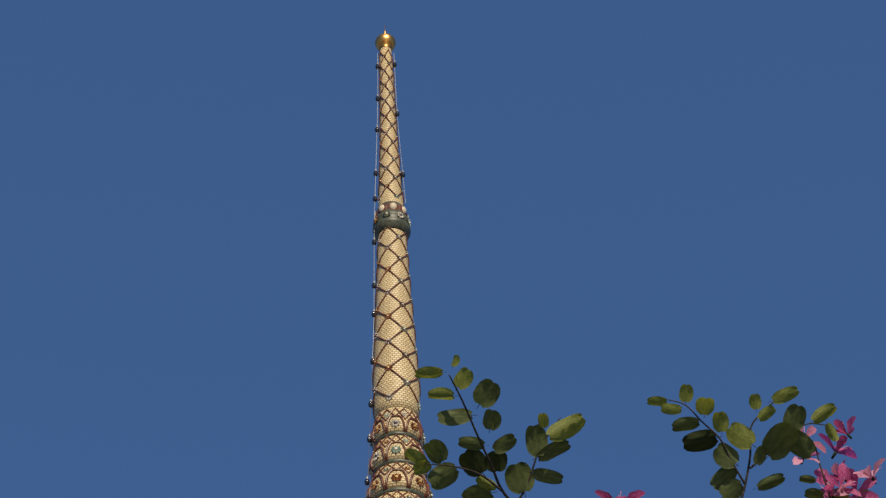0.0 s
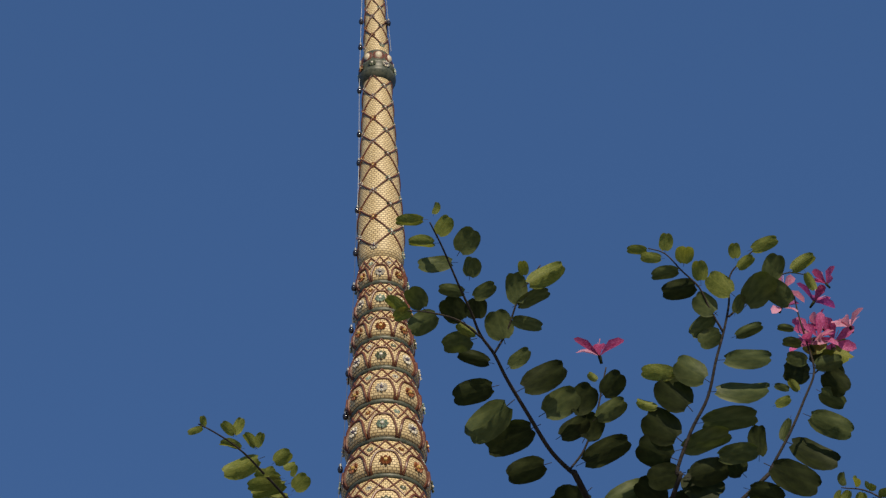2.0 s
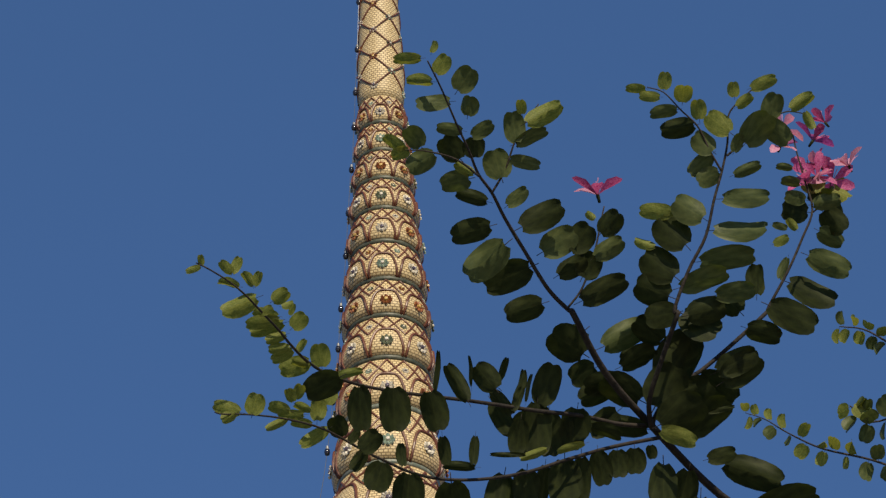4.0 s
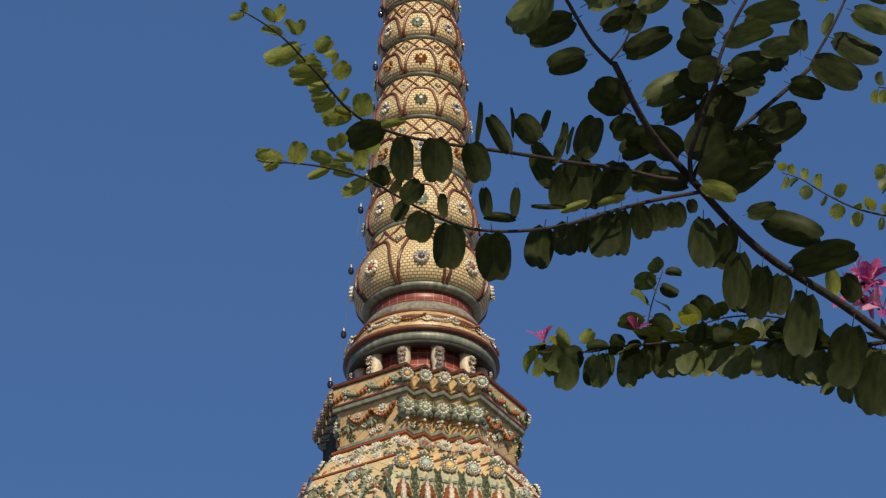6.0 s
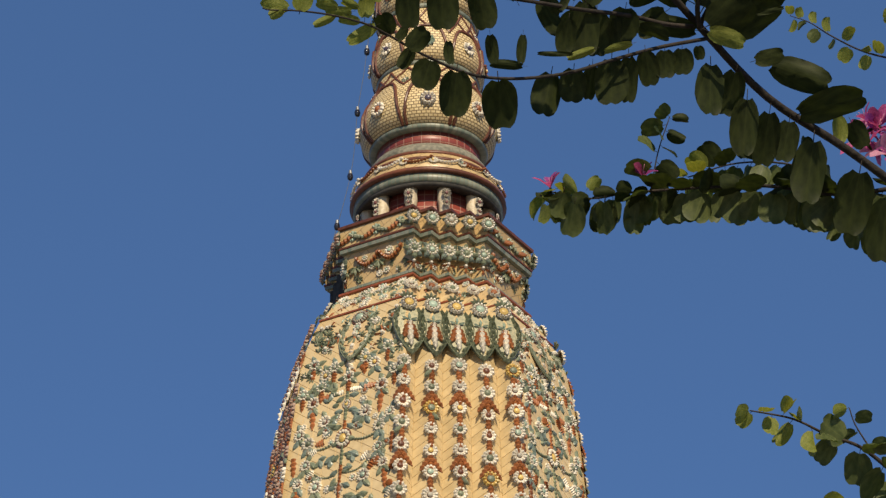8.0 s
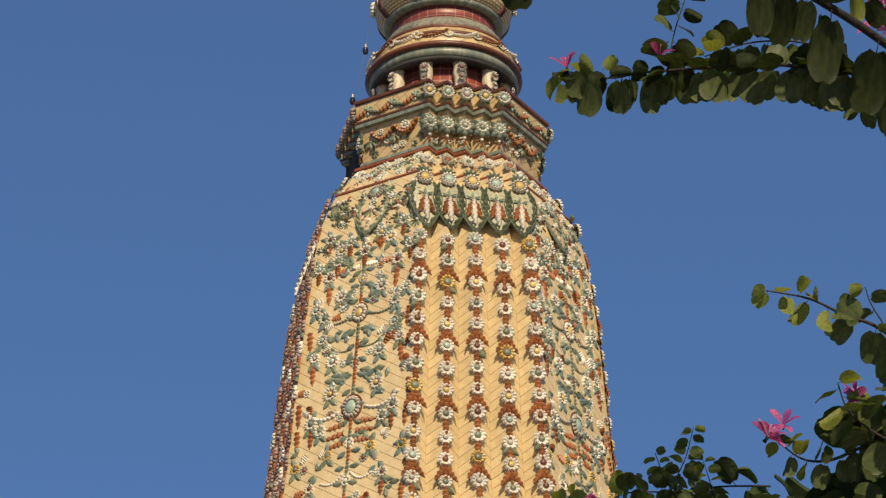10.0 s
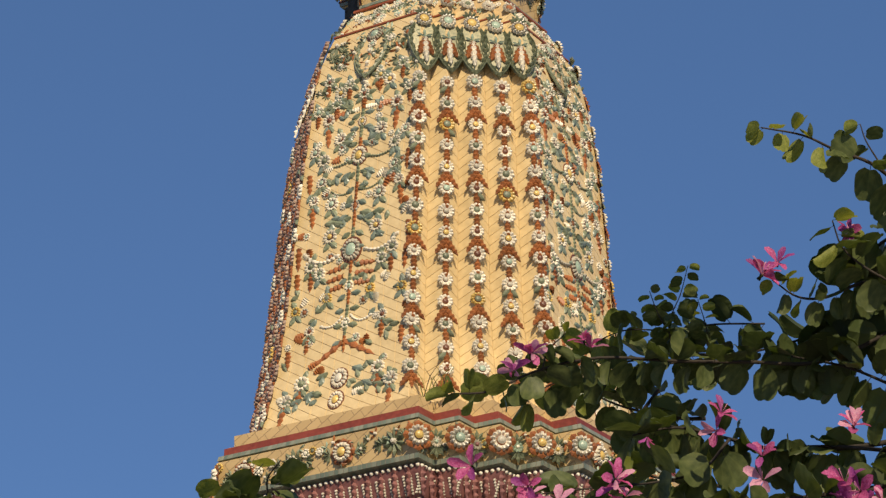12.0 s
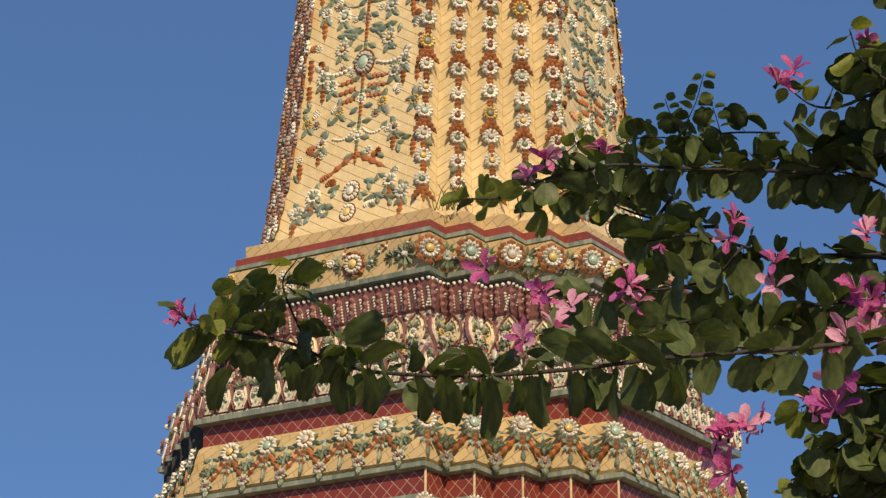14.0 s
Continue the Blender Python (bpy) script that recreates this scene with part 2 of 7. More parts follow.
def plan(a):
    """Half width of the plan, half of a face's flat part and one step of the corner, for a nominal half width."""
    w = SHARE * a
    if a > 2.7:                          # the cornices below the bell have broader faces and smaller steps
        a, w = 0.938 * a, 0.479 * a
    return a, w, (a - w) / STEPS


def flare(a, x, w):
    """The lowest cornices reach out farther on the weather side."""
    return -(w + (-x - w) * 1.13) if a > 3.3 and x < -w else x


def outline(nominal):
    """The plan of the chedi at a half width: a square whose corners are cut back in four steps."""
    a, w, s = plan(nominal)
    quarter = [(w, -a)]
    for k in range(STEPS):
        quarter += [(w + k * s, -a + (k + 1) * s), (w + (k + 1) * s, -a + (k + 1) * s)]
    pts = []
    for q in range(4):
        c, d = ((1, 0), (0, 1), (-1, 0), (0, -1))[q]
        pts += [(x * c - y * d, x * d + y * c) for x, y in quarter]
    return [(flare(nominal, x, w), y) for x, y in pts]


def loft(name, rows, material):
    """A body with the stepped plan, from rows (half width, height) from top to bottom, closed at both ends."""
    verts, faces, uvs = [], [], []
    n = len(outline(1.0))
    rows = rows[::-1]
    run = [0.0]
    for (a0, z0), (a1, z1) in zip(rows, rows[1:]):
        run.append(run[-1] + math.hypot(a1 - a0, z1 - z0))
    for a, z in rows:
        verts += [(x, y, z) for x, y in outline(a)]
    big = outline(max(a for a, _ in rows))
    along = [0.0]
    for k in range(n):
        p, q = big[k], big[(k + 1) % n]
        along.append(along[-1] + math.hypot(q[0] - p[0], q[1] - p[1]))
    for i in range(len(rows) - 1):
        for k in range(n):
            j = (k + 1) % n
            faces.append((i * n + k, i * n + j, (i + 1) * n + j, (i + 1) * n + k))
            uvs.append([(along[k], run[i]), (along[k + 1], run[i]), (along[k + 1], run[i + 1]), (along[k], run[i + 1])])
    for row in (0, len(rows) - 1):
        ring = tuple(range(row * n, row * n + n))
        faces.append(ring if row else ring[::-1])
        uvs.append([verts[v][:2] for v in faces[-1]])
    return mesh_of(name, verts, faces, [material], uvs=uvs)


def sweep(pts, normals, w, h):
    """A rounded rib laid along pts on a surface with those normals: vertices and faces."""
    verts, faces = [], []
    n = len(pts)
    for i, (p, nn) in enumerate(zip(pts, normals)):
        t = (pts[min(i + 1, n - 1)] - pts[max(i - 1, 0)]).normalized()
        s = t.cross(nn).normalized()
        verts += [p - s * w / 2 - nn * h * 0.4, p - s * w * 0.3 + nn * h * 0.8, p + nn * h, p + s * w * 0.3 + nn * h * 0.8, p + s * w / 2 - nn * h * 0.4]
    for i in range(n - 1):
        for k in range(4):
            faces.append((i * 5 + k, (i + 1) * 5 + k, (i + 1) * 5 + k + 1, i * 5 + k + 1))
    faces += [(4, 3, 2, 1, 0), tuple((n - 1) * 5 + k for k in range(5))]
    return verts, faces


def gather(pieces):
    verts, faces = [], []
    for v, f in pieces:
        o = len(verts)
        verts += list(v)
        faces += [tuple(i + o for i in q) for q in f]
    return verts, faces


def tube(pts, radii, sides=6):
    verts, faces = [], []
    n = len(pts)
    side = Vector((0.3, 0.2, 1)).normalized()
    for i, p in enumerate(pts):
        t = (pts[min(i + 1, n - 1)] - pts[max(i - 1, 0)]).normalized()
        if abs(t.dot(side)) > 0.95:
            side = Vector((1, 0.2, 0)).normalized()
        a = t.cross(side).normalized()
        b = t.cross(a)
        verts += [p + (a * math.cos(2 * math.pi * k / sides) + b * math.sin(2 * math.pi * k / sides)) * radii[i] for k in range(sides)]
    for i in range(n - 1):
        for k in range(sides):
            j = (k + 1) % sides
            faces.append((i * sides + k, i * sides + j, (i + 1) * sides + j, (i + 1) * sides + k))
    faces += [tuple(range(sides))[::-1], tuple((n - 1) * sides + k for k in range(sides))]
    return verts, faces


def smooth_path(points, per=5):
    p = [Vector(q) for q in points]
    p = [p[0] * 2 - p[1]] + p + [p[-1] * 2 - p[-2]]
    out = []
    for i in range(1, len(p) - 2):
        for k in range(per):
            t = k / per
            out.append(0.5 * (2 * p[i] + (p[i + 1] - p[i - 1]) * t + (2 * p[i - 1] - 5 * p[i] + 4 * p[i + 1] - p[i + 2]) * t * t
                              + (3 * p[i] - p[i - 1] - 3 * p[i + 1] + p[i + 2]) * t ** 3))
    return out + [p[-2]]


def facing(at, normal, up=(0, 0, 1), size=1.0, spin=0.0):
    """The pose of an ornament whose back lies on a surface: its y axis up along it, its z axis outwards."""
    n = Vector(normal).normalized()
    x = Vector(up).cross(n).normalized()
    y = n.cross(x)
    r = Matrix((x, y, n)).transposed().to_4x4()
    sx, sy, sz = size if isinstance(size, tuple) else (size, size, size)
    return Matrix.Translation(at) @ r @ pose(0, 0, 0, 0, 0, spin) @ Matrix.Diagonal((sx, sy, sz, 1))


# ---- ornaments of glazed tile, each of unit size ----


def dome(cx, cy, r, h, z0=0.0, n=7):
    v = [(cx + r * math.cos(6.2832 * k / n), cy + r * math.sin(6.2832 * k / n), z0) for k in range(n)]
    v += [(cx + 0.6 * r * math.cos(6.2832 * k / n), cy + 0.6 * r * math.sin(6.2832 * k / n), z0 + h * 0.85) for k in range(n)] + [(cx, cy, z0 + h)]
    f = [(k, (k + 1) % n, n + (k + 1) % n, n + k) for k in range(n)] + [(n + k, n + (k + 1) % n, 2 * n) for k in range(n)]
    return v, f


def petal(angle, r0, r1, half, h, z0=0.0, step=0.6, blunt=0.6):
    """One petal outwards along angle; its foot spans half a step to either side on the radius r0."""
    c, s = math.cos(angle), math.sin(angle)
    fx, fy = r0 * math.cos(step), r0 * math.sin(step)
    k = r0 + (r1 - r0) * blunt
    p = [(fx, -fy, z0), (k, -half, z0), (r1, 0, z0 + h * 0.3), (k, half, z0), (fx, fy, z0),
         (r0 + (r1 - r0) * 0.2, 0, z0 + h * 0.7), (r0 + (r1 - r0) * 0.7, 0, z0 + h)]
    v = [(x * c - y * s, x * s + y * c, z) for x, y, z in p]
    return v, [(0, 1, 6, 5), (1, 2, 6), (2, 3, 6), (3, 4, 5, 6), (4, 0, 5)]


def flower_mesh(name, outer, heart, petals=11, rows=1):
    step = math.pi / petals
    parts = [(petal(6.2832 * k / petals, 0.34, 1.0, math.sin(step) * 0.8, 0.36, 0.0, step, 0.76), 0) for k in range(petals)]
    v = [(0.34 * math.cos(step * (2 * k + 1)), 0.34 * math.sin(step * (2 * k + 1)), 0.0) for k in range(petals)]
    v += [(0.26 * math.cos(step * (2 * k + 1)), 0.26 * math.sin(step * (2 * k + 1)), 0.26 + 0.1 * rows) for k in range(petals)]
    v += [(0.0, 0.0, 0.34 + 0.1 * rows)]
    n = petals
    parts.append(((v, [(k, (k + 1) % n, n + (k + 1) % n, n + k) for k in range(n)] + [(n + k, n + (k + 1) % n, 2 * n) for k in range(n)]), 1))
    v, f = gather([p for p, _ in parts])
    v, f, slots = weld(v, f, [s for p, s in parts for _ in p[1]])
    return mesh_of(name, v, f, [outer, heart], slots)


def bead_flower(name, base, beads, heart, n=11, wide=0.44, collar=0.0):
    """A compact flower: a raised heart, a groove, a ring of rounded petals and, with a collar, a low rim round them."""
    k, out = n * 3, 1.0 - collar
    rings = [(wide * 0.55, 0.44, wide * 0.55, 0.44), (wide, 0.30, wide, 0.30), (wide + 0.06, 0.10, wide + 0.06, 0.10),
             (out * 0.66, 0.40, out * 0.68, 0.16), (out * 0.84, 0.44, out * 0.78, 0.12), (out, 0.10 if collar else 0.0, out * 0.86, 0.06 if collar else 0.0)]
    if collar:
        rings += [(0.97, 0.13, 0.97, 0.13), (1.0, 0.0, 1.0, 0.0)]
    v = []
    for r1, h1, r0, h0 in rings:
        for j in range(k):
            g = 6.2832 * j / k
            r, h = (r0, h0) if j % 3 == 0 else (r1, h1)
            v.append((r * math.cos(g), r * math.sin(g), h))
    v.append((0, 0, 0.48))
    f = [(j, (j + 1) % k, len(v) - 1) for j in range(k)]
    slots = [2] * k
    for i in range(len(rings) - 1):
        f += [(i * k + j, (i + 1) * k + j, (i + 1) * k + (j + 1) % k, i * k + (j + 1) % k) for j in range(k)]
        slots += [(2, 0, 1, 1, 1, 0, 0)[i]] * k
    return mesh_of(name, v, f, [base, beads, heart], slots)


def shield_mesh(name, edge, field, w=0.42, h=1.0):
    """A hanging shield: a cream field inside a wreath of overlapping leaves, foot at 0, tip at h."""
    half = [(0.55 * w, 0.0), (0.88 * w, 0.16 * h), (1.0 * w, 0.34 * h), (0.93 * w, 0.52 * h), (0.72 * w, 0.70 * h), (0.42 * w, 0.86 * h), (0.0, h)]
    loop = half + [(-x, y) for x, y in half[-2::-1]]
    fv = [(x * 0.95, y * 0.97, 0.01) for x, y in loop] + [(0, 0.42 * h, 0.1)]
    parts = [((fv, [(k, (k + 1) % len(loop), len(loop)) for k in range(len(loop))]), 1),
             (sweep([Vector((x, y, 0)) for x, y in loop], [Vector((0, 0, 1))] * len(loop), 0.035, 0.16), 0)]
    for sg in (-1, 1):
        for k in range(12):
            g = k / 12 * (len(half) - 1)
            j = int(g)
            a, b = Vector(half[j]), Vector(half[j + 1])
            p = a.lerp(b, g - j)
            along = math.atan2(b.y - a.y, sg * (b.x - a.x))
            lv, lf = petal(along + sg * (0.5 if k % 2 else 0.1), 0.02, 0.17, 0.05, 0.24, 0.05, 0.9)
            parts.append((([(x + sg * p.x * 0.90, y + p.y, z) for x, y, z in lv], lf), 0))
    v, f = gather([p for p, _ in parts])
    return mesh_of(name, v, f, [edge, field], [s for p, s in parts for _ in p[1]])


def lance_mesh(name, material, lobes=4):
    """A hanging leaf of overlapping scales, from 0 down to -1."""
    verts, faces = [], []
    for k in range(lobes * 2 + 1):
        f = k / (lobes * 2)
        w = 0.2 * (1.15 - 0.9 * abs(f - 0.3) ** 1.1) * (0.62 if k % 2 else 1.0) * (0.15 if k == lobes * 2 else 1.0)
        h = (0.08 if k % 2 else 0.2) * (0.5 if k == lobes * 2 else 1.0)
        verts += [(-w, -f, 0.0), (-w * 0.55, -f, h * 0.8), (0, -f + 0.02, h), (w * 0.55, -f, h * 0.8), (w, -f, 0.0)]
    for k in range(lobes * 2):
        faces += [(k * 5 + j, (k + 1) * 5 + j, (k + 1) * 5 + j + 1, k * 5 + j + 1) for j in range(4)]
    return mesh_of(name, verts, faces, [material])


def leaf_piece(name, material):
    """A single glazed leaf with a raised midrib, from 0 down to -1."""
    rows = ((0.0, 0.03), (-0.22, 0.12), (-0.5, 0.16), (-0.78, 0.10))
    v = []
    for y, w in rows:
        v += [(-w, y, 0.0), (-w * 0.5, y, 0.11), (0, y, 0.16), (w * 0.5, y, 0.11), (w, y, 0.0)]
    v.append((0, -1.0, 0.04))
    f = [(k * 5 + j, (k + 1) * 5 + j, (k + 1) * 5 + j + 1, k * 5 + j + 1) for k in range(3) for j in range(4)]
    return mesh_of(name, v, f + [(15 + j, 20, 16 + j) for j in range(4)], [material])


def sprig_mesh(name, material, n=5, tip=None):
    """A fan of pointed leaves, upwards."""
    parts = []
    for k in range(n):
        g = radians(-70 + 140 * k / (n - 1)) + math.pi / 2
        parts.append((petal(g, 0.08, 1.0 - 0.25 * abs(k - (n - 1) / 2) / n, 0.17, 0.22, 0.0, radians(70 / (n - 1))), 0))
    if tip:
        parts.append((dome(0, 0, 0.24, 0.35), 1))
    v, f = gather([p for p, _ in parts])
    v, f, slots = weld(v, f, [s for p, s in parts for _ in p[1]])
    return mesh_of(name, v, f, [material] + ([tip] if tip else []), slots)


def chain_mesh(name, material, n=9, sag=0.35):
    """A string of beads hung from (0, 0) to (1, 0)."""
    pts, rad = [], []
    for k in range(n * 4 + 1):
        x = k / (n * 4)
        pts.append(Vector((x, -sag * 4 * x * (1 - x), 0.03)))
        rad.append(0.028 + 0.045 * abs(math.sin(math.pi * k / 4)))
    return mesh_of(name, *tube(pts, rad, 6), [material])


def arch_piece(name, rim, field, w=0.5, h=1.0, thick=0.17, inner=None):
    """A lotus petal: a pointed arch with a raised rim and a field, foot at 0, tip at h."""
    half = [(0.62 * w, 0.0), (0.95 * w, 0.25 * h), (1.0 * w, 0.45 * h), (0.7 * w, 0.75 * h), (0.0, h)]
    loop = half + [(-x, y) for x, y in half[-2::-1]]
    pts = [Vector((x, y, 0)) for x, y in loop]
    rv, rf = sweep(pts, [Vector((0, 0, 1))] * len(pts), thick * w, 0.12)
    fv = [(x * 0.95, y * 0.97, 0.0) for x, y in loop] + [(0, 0.42 * h, 0.1)]
    ff = [((k + 1) % len(loop), len(loop), k) for k in range(len(loop))]
    ff = [f[::-1] for f in ff]
    iv, jf = sweep([Vector((p.x * 0.66, 0.1 * h + p.y * 0.74, 0.04)) for p in pts], [Vector((0, 0, 1))] * len(pts), thick * w * 0.55, 0.10)
    if not inner:
        iv, jf = [], []
    v, f = gather([(rv, rf), (fv, ff), (iv, jf)])
    return mesh_of(name, v, f, [rim, field] + ([inner] if inner else []), [0] * len(rf) + [1] * len(ff) + [2] * len(jf))


flowers = [flower_mesh("flower", white, amber), flower_mesh("flower", white, jade), flower_mesh("flower", grey_white, purple, 10),
           flower_mesh("flower", jade, white, 8), flower_mesh("flower", amber, rust, 8)]
big_flowers = [bead_flower("flower", brown_rib, white, amber, 13, 0.38), bead_flower("flower", leaf_green, white, jade, 13, 0.42), bead_flower("flower", rust, white, grey_white, 12, 0.4)]
rosettes = [flower_mesh("rosette", white, dark_gem, 8), flower_mesh("rosette", jade, white, 8), flower_mesh("rosette", rust, amber, 8),
            flower_mesh("rosette", leaf_green, white, 8)]
lotus_roses = [bead_flower("rosette", brown_rib, white, dark_gem, 11, 0.36), bead_flower("rosette", purple, white, rust, 11, 0.40)]
rust_rosette = flower_mesh("petal_ring", rust, rust, 8)
medallions = [bead_flower("medallion", brown_rib, white, amber, 14, 0.40, 0.13), bead_flower("medallion", brown_rib, grey_white, jade, 16, 0.46, 0.16), bead_flower("medallion", brown_rib, white, white, 14, 0.4, 0.1)]
rust_lance, green_lance, plum_lance = lance_mesh("hanging_leaf", rust), lance_mesh("hanging_leaf", leaf_green), lance_mesh("hanging_leaf", purple)
green_leaf, teal_leaf = leaf_piece("hanging_leaf", leaf_green), leaf_piece("hanging_leaf", teal)
white_lance = lance_mesh("hanging_leaf", white, 5)
sprig_green, sprig_tip = sprig_mesh("sprig", leaf_green), sprig_mesh("sprig", leaf_green, 5, white)
sprig_jade = sprig_mesh("sprig", jade, 3)
sprig_rust = sprig_mesh("sprig", rust, 3, white)
rust_chain = chain_mesh("garland", rust)
grey_chain = chain_mesh("garland", grey_white, 11, 0.3)
bead_chain, green_chain = chain_mesh("garland", white), chain_mesh("garland", leaf_green, 11, 0.25)
pale_petal_piece = arch_piece("lotus_petal", purple, pale_glaze, 0.5, 1.0, 0.14, white)
lotus_petal = arch_piece("lotus_petal", purple, cream_plain, 0.5, 1.0, 0.13, white)
face_shield = shield_mesh("leaf_shield", leaf_green, cream_plain)
wreath_shield = shield_mesh("leaf_shield", leaf_green, pale_green)
bell_flowers = [bead_flower("flower", brown_rib, white, amber, 11, 0.34), bead_flower("flower", brown_rib, white, jade, 11, 0.38), bead_flower("flower", rust, white, brown_rib, 10, 0.34),
                bead_flower("flower", leaf_green, white, leaf_green, 10, 0.36), bead_flower("flower", brown_rib, white, grey_white, 11, 0.3), bead_flower("flower", rust, amber, leaf_green),
                bead_flower("flower", brown_rib, brown_plum, rust)]
ring_flowers = [bead_flower("flower", brown_rib, white, amber, 12, 0.52), bead_flower("flower", brown_rib, white, jade, 12, 0.52)]
small_flowers = [bead_flower("flower", rust, white, jade, 8), bead_flower("flower", leaf_green, white, white, 8), bead_flower("flower", rust, grey_white, rust, 8)]
pearl = mesh_of("pearl", *dome(0, 0, 1, 0.9, n=8), [white], smooth=True)

# ---- ground ----
SPAN = 900.0
ground = put("ground", mesh_of("ground", [(-SPAN, -SPAN, 0), (SPAN, -SPAN, 0), (SPAN, SPAN, 0), (-SPAN, SPAN, 0)], [(0, 1, 2, 3)], [paving],
             uvs=[[(-SPAN, -SPAN), (SPAN, -SPAN), (SPAN, SPAN), (-SPAN, SPAN)]]))
tagged(ground, "grey stone paving of the temple court", "ground", kind="structure")

# ---- the chedi ----
TURN = -31.7
chedi = thing("chedi", (0, 33, 0), TURN, "tall stepped-plan chedi covered in cream tile with glazed flower mosaic", "temple tower")
FACES = (((0, -1), (1, 0)), ((1, 0), (0, 1)), ((-1, 0), (0, -1)))   # outward way and run of the faces in view


def on_turn(r, angle, z):
    d = Vector((math.cos(angle), math.sin(angle), 0))
    return d * r + Vector((0, 0, z)), d


def turned(name, prof, material, label="", parent=None, seg=48):
    return put(name, revolve(name, prof, material, seg), parent or chedi, label=label)


def interp(rows, z):
    rows = sorted(rows, key=lambda q: q[1])
    for (a0, z0), (a1, z1) in zip(rows, rows[1:]):
        if z <= z1:
            k = max(0.0, (z - z0) / (z1 - z0))
            return a0 + (a1 - a0) * k
    return rows[-1][0]


# finial
turned("finial_ball", [(0.02, 41.68), (0.10, 41.665), (0.17, 41.62), (0.205, 41.56), (0.212, 41.50), (0.195, 41.43), (0.15, 41.36), (0.11, 41.335), (0.125, 41.30), (0.115, 41.25)], gilt, "gilded ball finial", seg=32)
turned("finial_rod", [(0.005, 42.1), (0.010, 41.9), (0.02, 41.78), (0.012, 41.76), (0.03, 41.67)], gilt, "thin gilded rod", seg=8)

# the smooth upper spire with its net of ribs
SPIRE = [(0.115, 41.27), (0.135, 40.2), (0.165, 38.5), (0.205, 37.4), (0.245, 36.5), (0.262, 35.8), (0.30, 34.64), (0.362, 33.2), (0.41, 31.9), (0.40, 31.4), (0.36, 31.2)]
spire = turned("spire", SPIRE, cream_mosaic, "slender spire of cream mosaic tile")
levels = [31.45]
while levels[-1] < 41.0:
    levels.append(levels[-1] + 0.345 - 0.013 * (levels[-1] - 31.4))
SPIN = radians(-90 - TURN)
for i, (z0, z1) in enumerate(zip(levels, levels[1:])):
    if 35.6 < z0 < 36.5:
        continue
    ribs = []
    for k in range(4):
        base = SPIN + radians(-18 + 45 * (i % 2) + 90 * k)
        for way in (-1, 1):
            pts, nor = [], []
            for j in range(6):
                f = j / 5
                z = z0 + (z1 - z0) * (f ** 1.25)
                p, d = on_turn(interp(SPIRE, z), base + way * radians(45) * f, z)
                pts.append(p), nor.append(d)
            ribs.append(sweep(pts, nor, 0.042 - 0.0018 * (z0 - 31), 0.024))
        p, d = on_turn(interp(SPIRE, z0), base, z0)
        put("rosette", rosettes[(i + k) % 4], spire, facing(p, d, size=0.08 - 0.0036 * (z0 - 31)))
    put("net_rib", mesh_of("net_rib", *gather(ribs), [brown_rib]), spire, label="raised brown ribs of the net")

# the ring on the spire
collar = turned("collar", [(0.25, 36.56), (0.285, 36.5), (0.29, 36.26), (0.345, 36.2), (0.35, 36.13), (0.315, 36.08), (0.355, 36.0), (0.345, 35.93), (0.30, 35.88), (0.26, 35.8)], dark_green, "green tiled collar with hanging scallops")
scallop = mesh_of("scallop", *dome(0, 0, 1, 0.6, n=10), [pale_glaze], smooth=True)
scallop_rim = mesh_of("scallop_rim", *dome(0, 0, 1, 0.6, n=10), [brown_rib], smooth=True)
for k in range(8):
    g = SPIN + radians(45 * k + 8)
    p, d = on_turn(0.275, g, 36.38)
    put("scallop", scallop, collar, facing(p, d, size=(0.085, 0.11, 0.09)))
    put("scallop_rim", scallop_rim, collar, facing(p - d * 0.004, d, size=(0.115, 0.14, 0.06)))
    p, d = on_turn(0.34, g + radians(22.5), 36.12)
    put("rosette", rosettes[k % 4], collar, facing(p, d, size=0.075))

